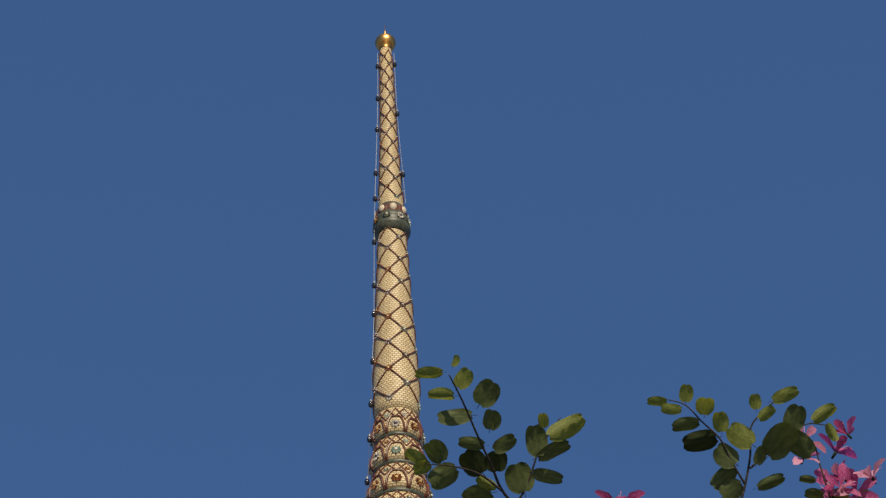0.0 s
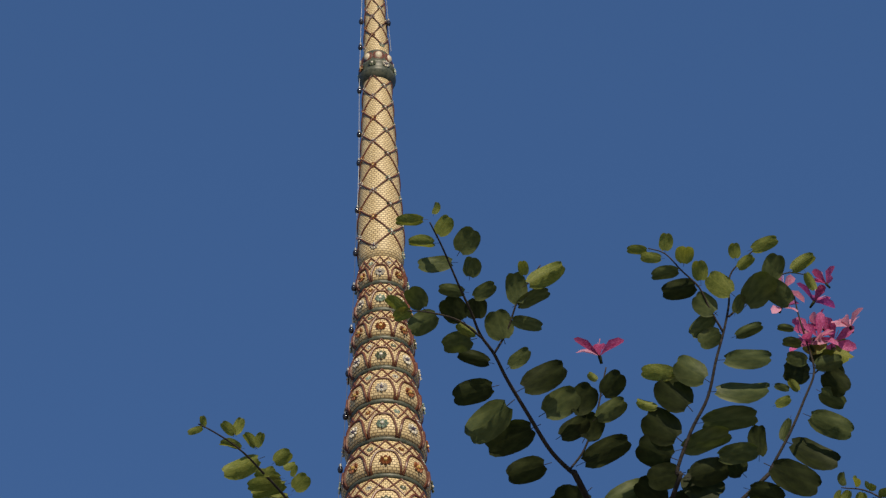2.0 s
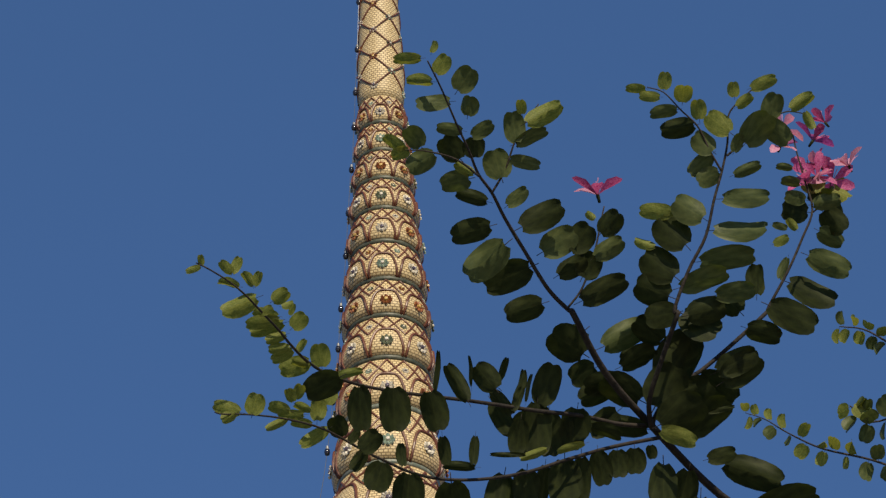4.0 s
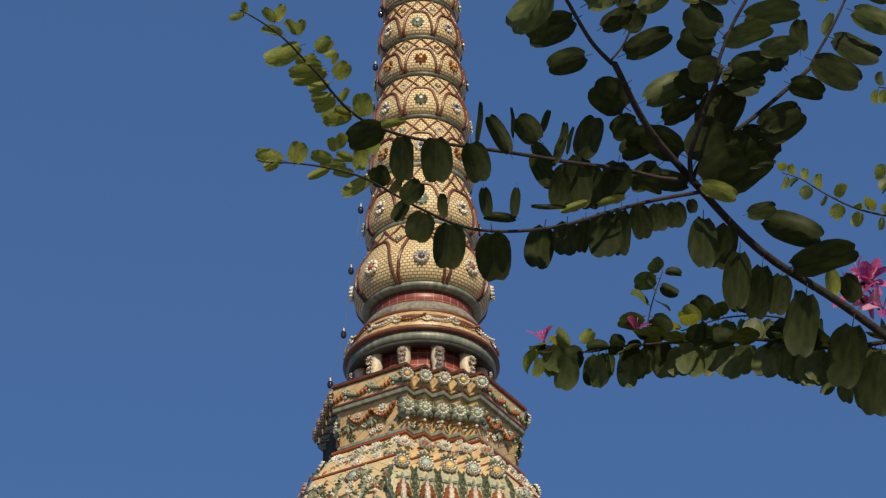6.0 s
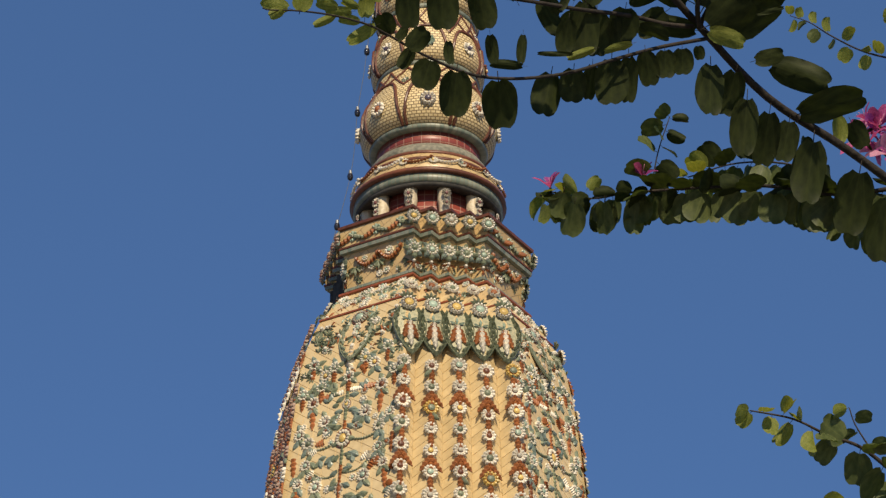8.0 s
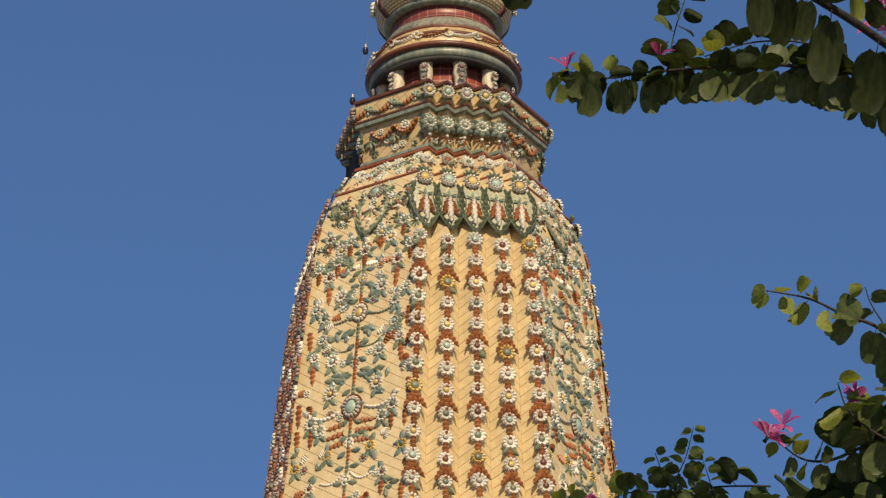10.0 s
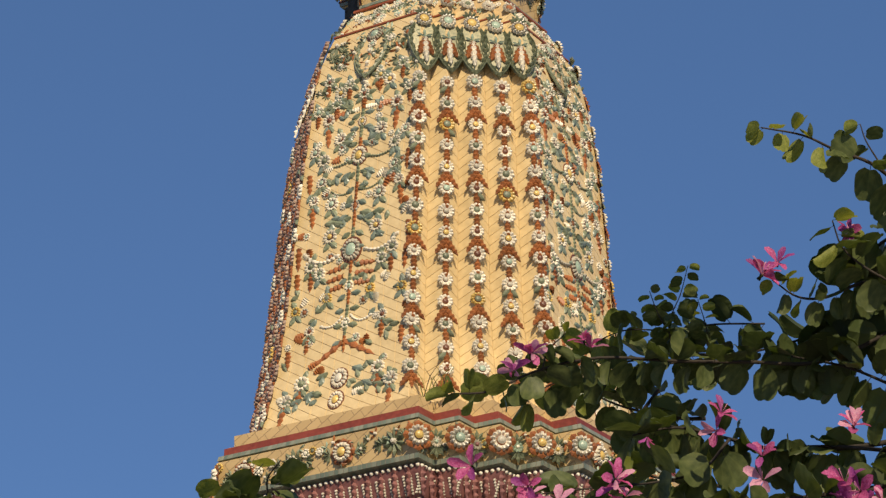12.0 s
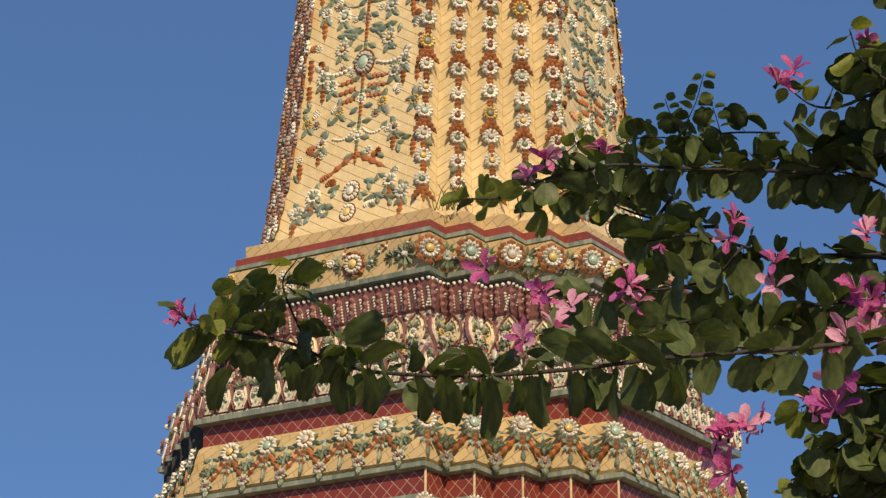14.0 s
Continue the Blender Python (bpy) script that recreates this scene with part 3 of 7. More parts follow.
# the bulging bands, one above the other
CUTS = [31.22, 30.60, 29.95, 29.28, 28.59, 27.84, 27.03, 26.25, 25.38, 24.42, 23.34, 22.12]
WIDE = [0.445, 0.485, 0.535, 0.59, 0.64, 0.68, 0.735, 0.785, 0.835, 0.89, 1.06]
for i, (zt, zb) in enumerate(zip(CUTS, CUTS[1:])):
    rw, h = WIDE[i], zt - zb
    rt = 0.385 if i == 0 else WIDE[i - 1] * 0.875
    lotus = i == len(WIDE) - 1
    if lotus:
        prof = [(rt, zt), (rt * 1.02, zt - 0.14 * h), (rw * 0.9, zt - 0.4 * h), (rw * 0.985, zt - 0.6 * h), (rw, zt - 0.74 * h), (rw * 0.96, zt - 0.87 * h), (rw * 0.88, zt - 0.96 * h), (rw * 0.78, zb)]
    else:
        prof = [(rt * 0.97, zt), (rt + 0.35 * (rw - rt), zt - 0.25 * h), (rt + 0.8 * (rw - rt), zt - 0.5 * h), (rw, zt - 0.72 * h), (rw * 0.99, zt - 0.85 * h), (rw * 0.93, zb + 0.05), (rw * 0.80, zb)]
    band = turned("spire_band", prof, cream_mosaic, "bulging cream band with lotus petals in brown outline")
    rr = rw * (0.83 if lotus else 0.868)
    put("ring", revolve("ring", [(rr * 0.9, zb + 0.07), (rr + 0.012, zb + 0.05), (rr + 0.03, zb), (rr + 0.01, zb - 0.045), (rr * 0.9, zb - 0.05)], green_tile if i > 7 else dark_green), band, label="green tiled ring")

    def skin(angle, v, out=0.0):
        z = zt - v * h
        p, d = on_turn(interp(prof, z) + out, angle, z)
        zz = 0.02
        slope = (interp(prof, z + zz) - interp(prof, z - zz)) / (2 * zz)
        return p, (d - Vector((0, 0, slope))).normalized()

    arch, lattice = [], []
    half = radians(20.5)
    top = 0.30 if lotus else 0.42
    for j in range(37):
        f = math.sin(math.pi / 2 * (-1 + 2 * j / 36))
        y = 0.97 - (0.97 - top) * (1 - abs(f) ** 3.2)
        x = half * (1 if f > 0 else -1) * min(1.0, abs(f) ** 0.75 * 1.02)
        arch.append(skin(x, y))
    v1 = sweep([p for p, _ in arch], [n for _, n in arch], 0.036 + 0.02 * rw, 0.03)
    for a0, b0, a1, b1 in ((0, top, 22.5, 0.06), (0, top, -22.5, 0.06), (22.5, top + 0.1, 0, 0.06), (-22.5, top + 0.1, 0, 0.06)):
        line = [skin(radians(a0 + (a1 - a0) * j / 4), b0 + (b1 - b0) * j / 4) for j in range(5)]
        lattice.append(sweep([p for p, _ in line], [n for _, n in line], 0.022 + 0.02 * rw, 0.02))
    me_arch = mesh_of("petal_outline", *v1, [brown_rib])
    me_lat = mesh_of("lattice", *gather(lattice), [brown_rib])
    shift = -4 if i < 6 else 0
    for k in range(8):
        g = SPIN + radians(45 * k + shift)
        put("petal_outline", me_arch, band, Matrix.Rotation(g, 4, "Z"))
        put("lattice", me_lat, band, Matrix.Rotation(g, 4, "Z"))
        p, n = skin(g, 0.70 if not lotus else 0.70)
        put("rosette", lotus_roses[k % 2] if lotus else rosettes[(k + i) % 2 * 2 if k % 2 else (i + k // 2) % 4], band, facing(p, n, size=0.065 + 0.06 * rw))
        p, n = skin(g + radians(22.5), 0.30)
        put("rosette", rosettes[(k * 3 + i) % 4], band, facing(p, n, size=0.035 + 0.03 * rw))

# the round cornice under the lotus, with its drum
turned("drum", [(0.79, 22.1), (0.79, 21.82)], red_square, "red tiled drum")
turned("cornice_step", [(0.78, 21.85), (0.85, 21.83), (0.91, 21.74), (0.93, 21.62), (0.88, 21.60)], grey_step, "weathered grey-green step")
cornice = turned("round_cornice", [(0.90, 21.64), (0.99, 21.56), (1.10, 21.38), (1.155, 21.24), (1.14, 21.18)], cream_slab, "sloping round cornice with bead garlands")
turned("cornice_lip", [(1.10, 21.22), (1.178, 21.215), (1.185, 21.16), (1.10, 21.14)], brown_rib, "brown lip")
turned("cornice_lip", [(0.93, 21.63), (0.995, 21.61), (1.005, 21.57), (0.95, 21.54)], brown_rib, "brown lip")
turned("cornice_lip", [(1.06, 21.46), (1.085, 21.45), (1.10, 21.40), (1.06, 21.38)], brown_rib, "brown lip")
turned("cornice_ring", [(1.05, 21.15), (1.125, 21.14), (1.13, 21.03), (1.05, 21.0)], green_tile, "green tiled ring", seg=64)
# shade under the cornice is put into the soffit's colour
turned("cornice_soffit", [(1.08, 21.03), (1.10, 20.99), (1.06, 20.95), (0.96, 20.97), (0.86, 21.0)], near_black, "soffit with its shade painted in")
turned("lower_drum", [(0.86, 21.02), (0.86, 20.2)], red_square, "red tiled drum")
for k in range(16):
    g = SPIN + radians(22.5 * k + 4)
    for tilt, rad, z in ((0, 1.125, 21.36),):
        p, d = on_turn(rad, g, z)
        n = (d + Vector((0, 0, 0.5))).normalized()
        if rad > 1.1:
            put("flower", flowers[k % 3], cornice, facing(p, n, size=0.078))
        q, d2 = on_turn(rad - 0.01, g + radians(22.5), z + 0.02)
        run = (q - p)
        x = run.normalized()
        zax = n
        m = Matrix((x, zax.cross(x).normalized(), zax)).transposed().to_4x4()
        put("garland", (bead_chain, rust_chain)[k % 2], cornice, Matrix.Translation(p) @ m @ Matrix.Diagonal((run.length, 0.22, 0.42, 1)))
post = gather([(lambda v, f: ([(x, y, z) for x, y, z in v], f))(*tube([Vector((0, 0, 0)), Vector((0, 0, 0.08)), Vector((0, 0, 0.16)), Vector((0, 0, 0.3)), Vector((0, 0, 0.4)), Vector((0, 0, 0.52)), Vector((0, 0, 0.62))],
                                                                                     [0.10, 0.105, 0.075, 0.085, 0.105, 0.095, 0.11], 8))])
post_mesh = mesh_of("baluster", *post, [pale_glaze], smooth=True)
for k in range(12):
    p, d = on_turn(0.94, SPIN + radians(30 * k - 15), 20.38)
    b = put("baluster", post_mesh, chedi, Matrix.Translation(p) @ Matrix.Rotation(SPIN + radians(30 * k - 15), 4, "Z"), "squat whitewashed baluster")
    for z, s in ((0.12, 0.075), (0.3, 0.065), (0.46, 0.08)):
        q, _ = on_turn(0.115 + 0.02, 0, z)
        put("flower", flowers[2], b, facing(q, (1, 0, 0), size=s))


def at_corner(k, a, z, slope=0.0, which=0):
    """The k-th outer corner of the corner that looks at the court, and the way it looks."""
    nominal = a
    a, w, s = plan(a)
    p, n = Vector((w + k * s, -a + k * s, z)), Vector((1, -1, 0)).normalized()
    r = Matrix.Rotation(radians(90) * which, 3, "Z")
    p = r @ p
    return Vector((flare(nominal, p.x, w), p.y, p.z)), r @ (n + Vector((0, 0, slope))).normalized()


def on_face(face, u, a, z, slope=0.0):
    (nx, ny), (rx, ry) = FACES[face]
    a = plan(a)[0]
    return Vector((nx * a + rx * u, ny * a + ry * u, z)), Vector((nx, ny, slope)).normalized()


def slide(p, n, d):
    """A place d metres down along the surface from p."""
    n = Vector(n).normalized()
    up = n.cross(Vector((0, 0, 1)).cross(n).normalized())
    return p - up * d


def leaf_pair(parent, p, n, me, size, spread, down=0.0):
    for way in (-1, 1):
        put("hanging_leaf", me, parent, facing(slide(p, n, down), n, size=size, spin=way * spread))


def plate(corners, normal, thick=0.007):
    """A glazed tile over four corners, its edges eased."""
    c = sum(corners, Vector()) / 4
    top = [c + (p - c) * 0.965 + normal * thick for p in corners]
    v = [p - normal * 0.004 for p in corners] + top
    return v, [(4, 5, 6, 7), (0, 1, 5, 4), (1, 2, 6, 5), (2, 3, 7, 6), (3, 0, 4, 7)]


def slab(name, rows, material, label=""):
    return put(name, loft(name, rows, material), chedi, label=label)


# upper square cornice
frieze = slab("frieze", [(1.30, 20.31), (1.41, 20.28), (1.40, 19.98), (1.33, 19.96)], cream_slab, "cream frieze with leaf garlands")
slab("moulding", [(1.38, 20.35), (1.445, 20.34), (1.445, 20.295), (1.40, 20.28)], brown_rib, "red-brown tile edge")
slab("moulding", [(1.36, 20.0), (1.425, 19.995), (1.425, 19.965), (1.36, 19.96)], brown_rib, "red-brown tile edge")
slab("moulding", [(1.34, 19.962), (1.415, 19.958), (1.405, 19.905), (1.30, 19.90)], green_tile, "green tile moulding")
NECK = [(1.345, 19.93), (1.315, 19.78), (1.29, 19.52), (1.27, 19.3)]
neck = slab("neck", NECK, cream_slab, "recessed neck under the cornice")
slab("moulding", [(1.20, 19.37), (1.31, 19.36), (1.32, 19.31), (1.26, 19.28)], green_tile, "green tile moulding")
slab("moulding", [(1.30, 19.25), (1.40, 19.245), (1.41, 19.21), (1.36, 19.19)], rust_line, "rust-red tile edge")
slab("moulding", [(1.62, 18.74), (1.685, 18.735), (1.695, 18.705), (1.65, 18.69)], rust_line, "rust-red tile edge")


def wreath(parent, p, n, me, size, leaf, spins):
    """A flower with glazed leaves round it."""
    for spin in spins:
        put("hanging_leaf", (green_leaf, teal_leaf)[int(spin) % 2], parent, facing(p, n, size=(leaf * 1.9, leaf, 0.3), spin=spin))
    put("flower", me, parent, facing(p + n * 0.02, n, size=size))


for which in (0, -1, 1):
    for k in range(5):
        p, n = at_corner(k, 1.42, 20.14, 0, which)
        wreath(frieze, p, n, big_flowers[k % 3] if which > -1 else bell_flowers[6], 0.105, 0.14, (25, 96, 155, 206, 265, 334))
        if which > -1 or k == 4:         # no flowers over the neck's painted shade
            p, n = at_corner(k, 1.31, 19.68, 0.05, which)
            wreath(neck, p, n, (bell_flowers[3], bell_flowers[1], bell_flowers[4])[k % 3], 0.10, 0.18, (0, 41, 88, 136, 180, 225, 272, 319))
            put("sprig", sprig_rust, neck, facing(p - Vector((0, 0, 0.19)) - n * 0.02, n, size=0.13, spin=180))
for f in range(3):
    for u in (-0.34, 0.0, 0.34):
        p, n = on_face(f, u * 1.2, 1.412, 20.14)
        put("flower", flowers[3], frieze, facing(p, n, size=0.09))
        for way in (-1, 1):
            put("hanging_leaf", green_lance if way > 0 else rust_lance, frieze, facing(p + n * 0.005, n, size=(0.22, 0.26, 0.25), spin=way * 68))
    for u, m in ((-0.4, rust_chain), (0.0, rust_chain)):
        p, n = on_face(f, u, 1.33, 19.82, 0.0)
        put("garland", m, neck, facing(p, n, size=(0.40, 0.5, 0.6)))
        put("sprig", sprig_green, neck, facing(p + Vector((0, 0, -0.15)), n, size=0.16, spin=180))

# near-black panels paint the shade on the neck's left corner
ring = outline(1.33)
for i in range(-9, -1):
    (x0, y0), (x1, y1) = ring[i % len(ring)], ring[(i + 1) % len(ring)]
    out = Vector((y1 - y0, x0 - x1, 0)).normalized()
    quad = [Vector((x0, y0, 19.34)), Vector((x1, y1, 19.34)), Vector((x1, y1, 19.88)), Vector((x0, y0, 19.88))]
    me = mesh_of("blackened_panel", *plate([q - out * 0.004 for q in quad], out, 0.02), [near_black])
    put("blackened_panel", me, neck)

# ---- the bell ----
BELL = [(1.30, 19.28), (1.42, 19.12), (1.555, 18.92), (1.71, 18.62), (1.86, 18.2), (1.95, 17.7), (2.03, 17.0), (2.10, 16.2), (2.17, 15.3), (2.24, 14.3), (2.35, 13.5), (2.47, 12.95), (2.60, 12.5)]
bell = slab("bell", BELL, joint, "tapering bell clad in slanting cream tiles")


def bell_slope(z):
    return -(interp(BELL, z + 0.1) - interp(BELL, z - 0.1)) / 0.2


def strip_tiles(edge0, edge1, z_low, z_high, high, rise, cols, gap=0.004):
    """Slanting tiles between two edges of the bell, each given as a place for a height."""
    out, z, row = [], z_low - max(0.0, rise), 0
    while z < z_high - min(0.0, rise):
        for j in range(cols):
            off = (j % 2) * high * 0.5 if cols == 1 else 0.0
            f0, f1 = j / cols, (j + 1) / cols
            quad = []
            for f, zz in ((f0, z + off), (f1, z + off), (f1, z + off + high - gap), (f0, z + off + high - gap)):
                h = min(z_high + 0.1, max(z_low - 0.02, zz + rise * f + (row % 2) * 0.0))
                p, q = edge0(h), edge1(h)
                inset = gap / max(0.05, (q - p).length)
                ff = min(1 - inset, max(inset, f + (inset / 2 if f == f0 else -inset / 2)))
                quad.append(p.lerp(q, ff))
            n = (quad[1] - quad[0]).cross(quad[3] - quad[0])
            if n.length > 1e-6 and (quad[3] - quad[0]).length > 0.02:
                out.append(plate(quad, n.normalized()))
        z += high
        row += 1
    return out


def bell_edge(i):
    """The i-th edge of the bell's plan, as a place for each height."""
    def place(z):
        a = interp(BELL, z)
        x, y = outline(a)[i]
        return Vector((x, y, z))
    return place


N_PLAN = len(outline(1.0))
for i in (1, 3, 5, 7):                   # the strips of the corner that looks at the court
    for v, f in strip_tiles(bell_edge(i), bell_edge(i + 1), 12.55, 18.75, 0.14, 0.13, 1):
        put("tile", mesh_of("tile", v, f, [bell_tile]), bell)
rest = []
for i in range(-9, 18):
    if i in (1, 3, 5, 7):
        continue
    face = i % 9 == 8
    rest += strip_tiles(bell_edge(i % N_PLAN), bell_edge((i + 1) % N_PLAN), 12.55, 19.2 if face else 18.75, 0.15 if face else 0.14, -1.25 if face else (-0.10 if i % 2 == 0 else 0.13), 9 if face else 1)
put("tile_cladding", mesh_of("tile_cladding", *gather(rest), [bell_tile]), bell, label="slanting cream tiles", kind="stuff")

rnd = random.Random(4)
for which in (0, -1, 1):
    for k in range(5):
        z, i = 17.52 - 0.05 * (k % 2), 0
        while z > 12.8:
            a = interp(BELL, z)
            p, n = at_corner(k, a, z, bell_slope(z), which)
            # the left corner's columns carry mostly the brown-plum flowers
            kind = (3, 0, 2, 4, 1, 3, 2, 4, 5, 3, 0, 4, 2)[(i * 3 + k * 2) % 13] if which > -1 or rnd.random() < 0.25 else 6
            put("flower", bell_flowers[kind], bell, facing(p, n, size=(lambda r: (r, r, r * 0.75))((0.112 if which > -1 else 0.13) * rnd.uniform(0.9, 1.1)), spin=rnd.uniform(0, 40)))
            put("hanging_leaf", rust_lance, bell, facing(slide(p, n, 0.09), n, size=(0.23, 0.25, 0.2)))
            if i % 3 == 1:
                leaf_pair(bell, p, n, rust_lance, (0.24, 0.28, 0.22), 34, 0.10)
            elif rnd.random() < 0.4:
                for way in rnd.choice(((-1,), (1,), (-1, 1))):
                    put("hanging_leaf", green_leaf, bell, facing(slide(p, n, 0.07), n, size=(0.28, 0.17, 0.25), spin=way * 42))
            z -= 0.335 * rnd.uniform(0.95, 1.06)
            i += 1
        # shield-shaped leaves that hang from the shoulder
        a = interp(BELL, 18.56)
        p, n = at_corner(k, a + 0.012, 18.56, 0.25, which)
        put("flower", ring_flowers[k % 2] if which > -1 else bell_flowers[6], bell, facing(slide(p, n, 0.05) + n * 0.03, n, size=0.12))
        if which == 0:
            put("leaf_shield", wreath_shield, bell, facing(slide(p, n, 0.10) - n * 0.01, n, size=(0.56, 0.86, 0.22), spin=180))
        put("sprig", sprig_jade, bell, facing(slide(p, n, 0.36) + n * 0.03, n, size=0.13))
        put("hanging_leaf", white_lance, bell, facing(slide(p, n, 0.42) + n * 0.025, n, size=(0.27, 0.42, 0.3)))
        leaf_pair(bell, p + n * 0.02, n, rust_lance, (0.30, 0.30, 0.3), 20, 0.42)
        put("sprig", sprig_green, bell, facing(slide(p, n, -0.08), n, size=0.15))
        p, n = at_corner(k, 1.545, 18.96, 0.5, which)
        put("flower", (bell_flowers[4], small_flowers[2], bell_flowers[3])[k % 3], bell, facing(p, n, size=0.10))

# face ornament: share of the half face, height, kind, size, spin
for f in range(3):
    fr = random.Random(20 + f)

    def deco(name, me, u, z, size, spin=0.0):
        a = interp(BELL, z)
        p, n = on_face(f, u * SHARE * a, a + 0.003, z, bell_slope(z))
        put(name, me, bell, facing(p, n, size=size, spin=spin))

    # shoulder
    for u in (-0.75, -0.25, 0.25, 0.75):
        deco("flower", bell_flowers[int(u * 4) % 4], u, 19.08, 0.085)
        deco("sprig", sprig_green, u + 0.25, 19.05, 0.16, 180)
    deco("leaf_shield", face_shield, 0, 18.52, (0.66, 0.84, 0.12), 180)
    deco("medallion", medallions[1], 0, 18.52, 0.14)
    deco("sprig", sprig_tip, 0, 18.2, 0.2, 180)
    deco("sprig", sprig_rust, 0, 18.0, 0.2)
    deco("hanging_leaf", white_lance, 0, 17.95, (0.3, 0.36, 0.4))
    for way in (-1, 1):
        deco("sprig", sprig_tip, 0.8 * way, 18.5, 0.2, 180)
        deco("sprig", sprig_green, 0.8 * way, 18.25, 0.18, 20 * way)
        for j in range(5):
            deco("sprig", sprig_green, way * (0.2 + 0.12 * j), 18.45 - 0.16 * j * (0.6 if j > 2 else 1), 0.15, fr.uniform(-60, 60))
        deco("sprig", sprig_rust, way * 0.56, 18.1, 0.16, way * 20)
    for j in range(44):
        z = fr.uniform(17.6, 19.05)
        deco(*fr.choice((("sprig", sprig_green), ("sprig", sprig_tip), ("sprig", sprig_jade), ("sprig", sprig_rust))), fr.uniform(-0.95, 0.95), z, fr.uniform(0.09, 0.15), fr.uniform(0, 360))
    for j in range(9):
        deco("flower", fr.choice(small_flowers), fr.uniform(-0.9, 0.9), fr.uniform(17.7, 19.0), fr.uniform(0.06, 0.085))
    for u, z, me in ((-0.72, 17.86, 2), (-0.3, 17.72, 4), (0.28, 17.74, 0), (0.7, 17.84, 3), (-0.84, 17.4, 1), (-0.5, 17.45, 3), (0.84, 17.42, 4), (0.0, 17.5, 2)):
        deco("flower", bell_flowers[me], u, z, 0.095, fr.uniform(0, 40))
        deco("hanging_leaf", rust_lance, u, z - 0.07, (0.26, 0.2, 0.18))
        for turn in (48, 100, 205, 262, 312):
            deco("hanging_leaf", (green_leaf, teal_leaf)[turn % 2], u, z, (0.34, 0.2, 0.2), turn + fr.uniform(-15, 15))
    # the stem and its medallions
    z = 17.25
    while z > 13.75:
        deco("hanging_leaf", green_lance if fr.random() < 0.6 else rust_lance, 0, z, (0.17, 0.24, 0.18))
        for way in (-1, 1):
            deco("hanging_leaf", fr.choice((green_leaf, teal_leaf)), way * 0.05, z - 0.06, (0.34, 0.15, 0.2), way * fr.uniform(55, 95))
        z -= 0.23
    for z, me, s in ((17.06, medallions[0], 0.085), (16.52, medallions[0], 0.16), (15.08, medallions[1], 0.20), (13.18, medallions[2], 0.165), (12.86, medallions[0], 0.15), (14.0, small_flowers[1], 0.09), (14.55, small_flowers[0], 0.085), (15.75, small_flowers[2], 0.09)):
        deco("medallion", me, 0, z, (s * 0.85, s, s * 0.7))
    pale_chain = grey_chain if f == 1 else bead_chain
    for way in (-1, 1):
        spin, sg = (0, 1) if way > 0 else (180, -1)
        # garlands from the stem: green, white and the small low pair
        for z, me, u0, long, thick, lift in ((16.48, green_chain, 0.16, 0.48, 0.26, 6), (15.06, pale_chain, 0.2, 0.55, 0.34, 12), (14.12, pale_chain, 0.06, 0.36, 0.26, -12), (15.98, green_chain, 0.1, 0.34, 0.2, 16)):
            deco("garland", me, way * u0, z, (long, sg * thick, thick * 1.2), spin + way * lift)
        # bars and leaf fans over the upper medallion
        deco("hanging_leaf", white_lance, way * 0.06, 17.28, (0.22, 0.2, 0.18), way * 84)
        deco("hanging_leaf", rust_lance, way * 0.32, 17.26, (0.3, 0.2, 0.2), way * 86)
        for u, z, sp in ((0.12, 16.92, 60), (0.14, 16.74, 110), (0.12, 16.28, 60), (0.1, 15.62, 75), (0.16, 15.5, 110), (0.3, 15.56, 95), (0.18, 13.3, 70), (0.34, 13.06, 60), (0.5, 12.98, 75), (0.22, 12.98, 110), (0.62, 13.0, 80)):
            deco("hanging_leaf", fr.choice((green_leaf, teal_leaf)), way * u, z, (0.42, 0.20, 0.24), way * sp)
            deco("hanging_leaf", fr.choice((green_leaf, teal_leaf)), way * (u + 0.06), z - 0.05, (0.34, 0.14, 0.2), way * (sp - 50))
        # flowers of the face and of its two side columns
        for u, z, me, s in ((0.36, 16.86, 4, 0.10), (0.40, 15.86, 1, 0.105), (0.38, 15.36, 0, 0.105), (0.34, 14.44, 5, 0.085), (0.50, 14.84, 3, 0.09), (0.62, 17.22, 2, 0.10), (0.62, 16.58, 3, 0.10), (0.62, 16.24, 1, 0.09), (0.66, 14.98, 3, 0.10),
                            (0.72, 15.98, 4, 0.085), (0.55, 13.22, 3, 0.11), (0.74, 13.0, 4, 0.115), (0.56, 14.0, 2, 0.085), (0.84, 14.35, 5, 0.08), (0.46, 17.62, 0, 0.10), (0.8, 16.75, 1, 0.09)):
            deco("flower", bell_flowers[me], way * u, z, s * fr.uniform(0.92, 1.08), fr.uniform(0, 45))
            deco("hanging_leaf", fr.choice((green_leaf, teal_leaf)), way * u, z - s * 0.7, (0.34, 0.17, 0.2), fr.uniform(25, 50))
            deco("hanging_leaf", fr.choice((green_leaf, teal_leaf)), way * u, z - s * 0.7, (0.34, 0.17, 0.2), -fr.uniform(25, 50))
            deco("hanging_leaf", fr.choice((green_leaf, teal_leaf)), way * u, z + s * 0.6, (0.34, 0.15, 0.2), fr.uniform(140, 220))
        # rust pendants
        for u, z, s in ((0.62, 17.12, 0.34), (0.74, 15.86, 0.30), (0.64, 14.86, 0.26), (0.9, 15.3, 0.34), (0.88, 14.9, 0.3), (0.55, 13.1, 0.34), (0.74, 12.9, 0.36), (0.86, 16.4, 0.3), (0.56, 13.9, 0.24), (0.86, 13.75, 0.26)):
            deco("hanging_leaf", rust_lance, way * u, z, (0.28, s, 0.18), way * fr.uniform(-6, 14))
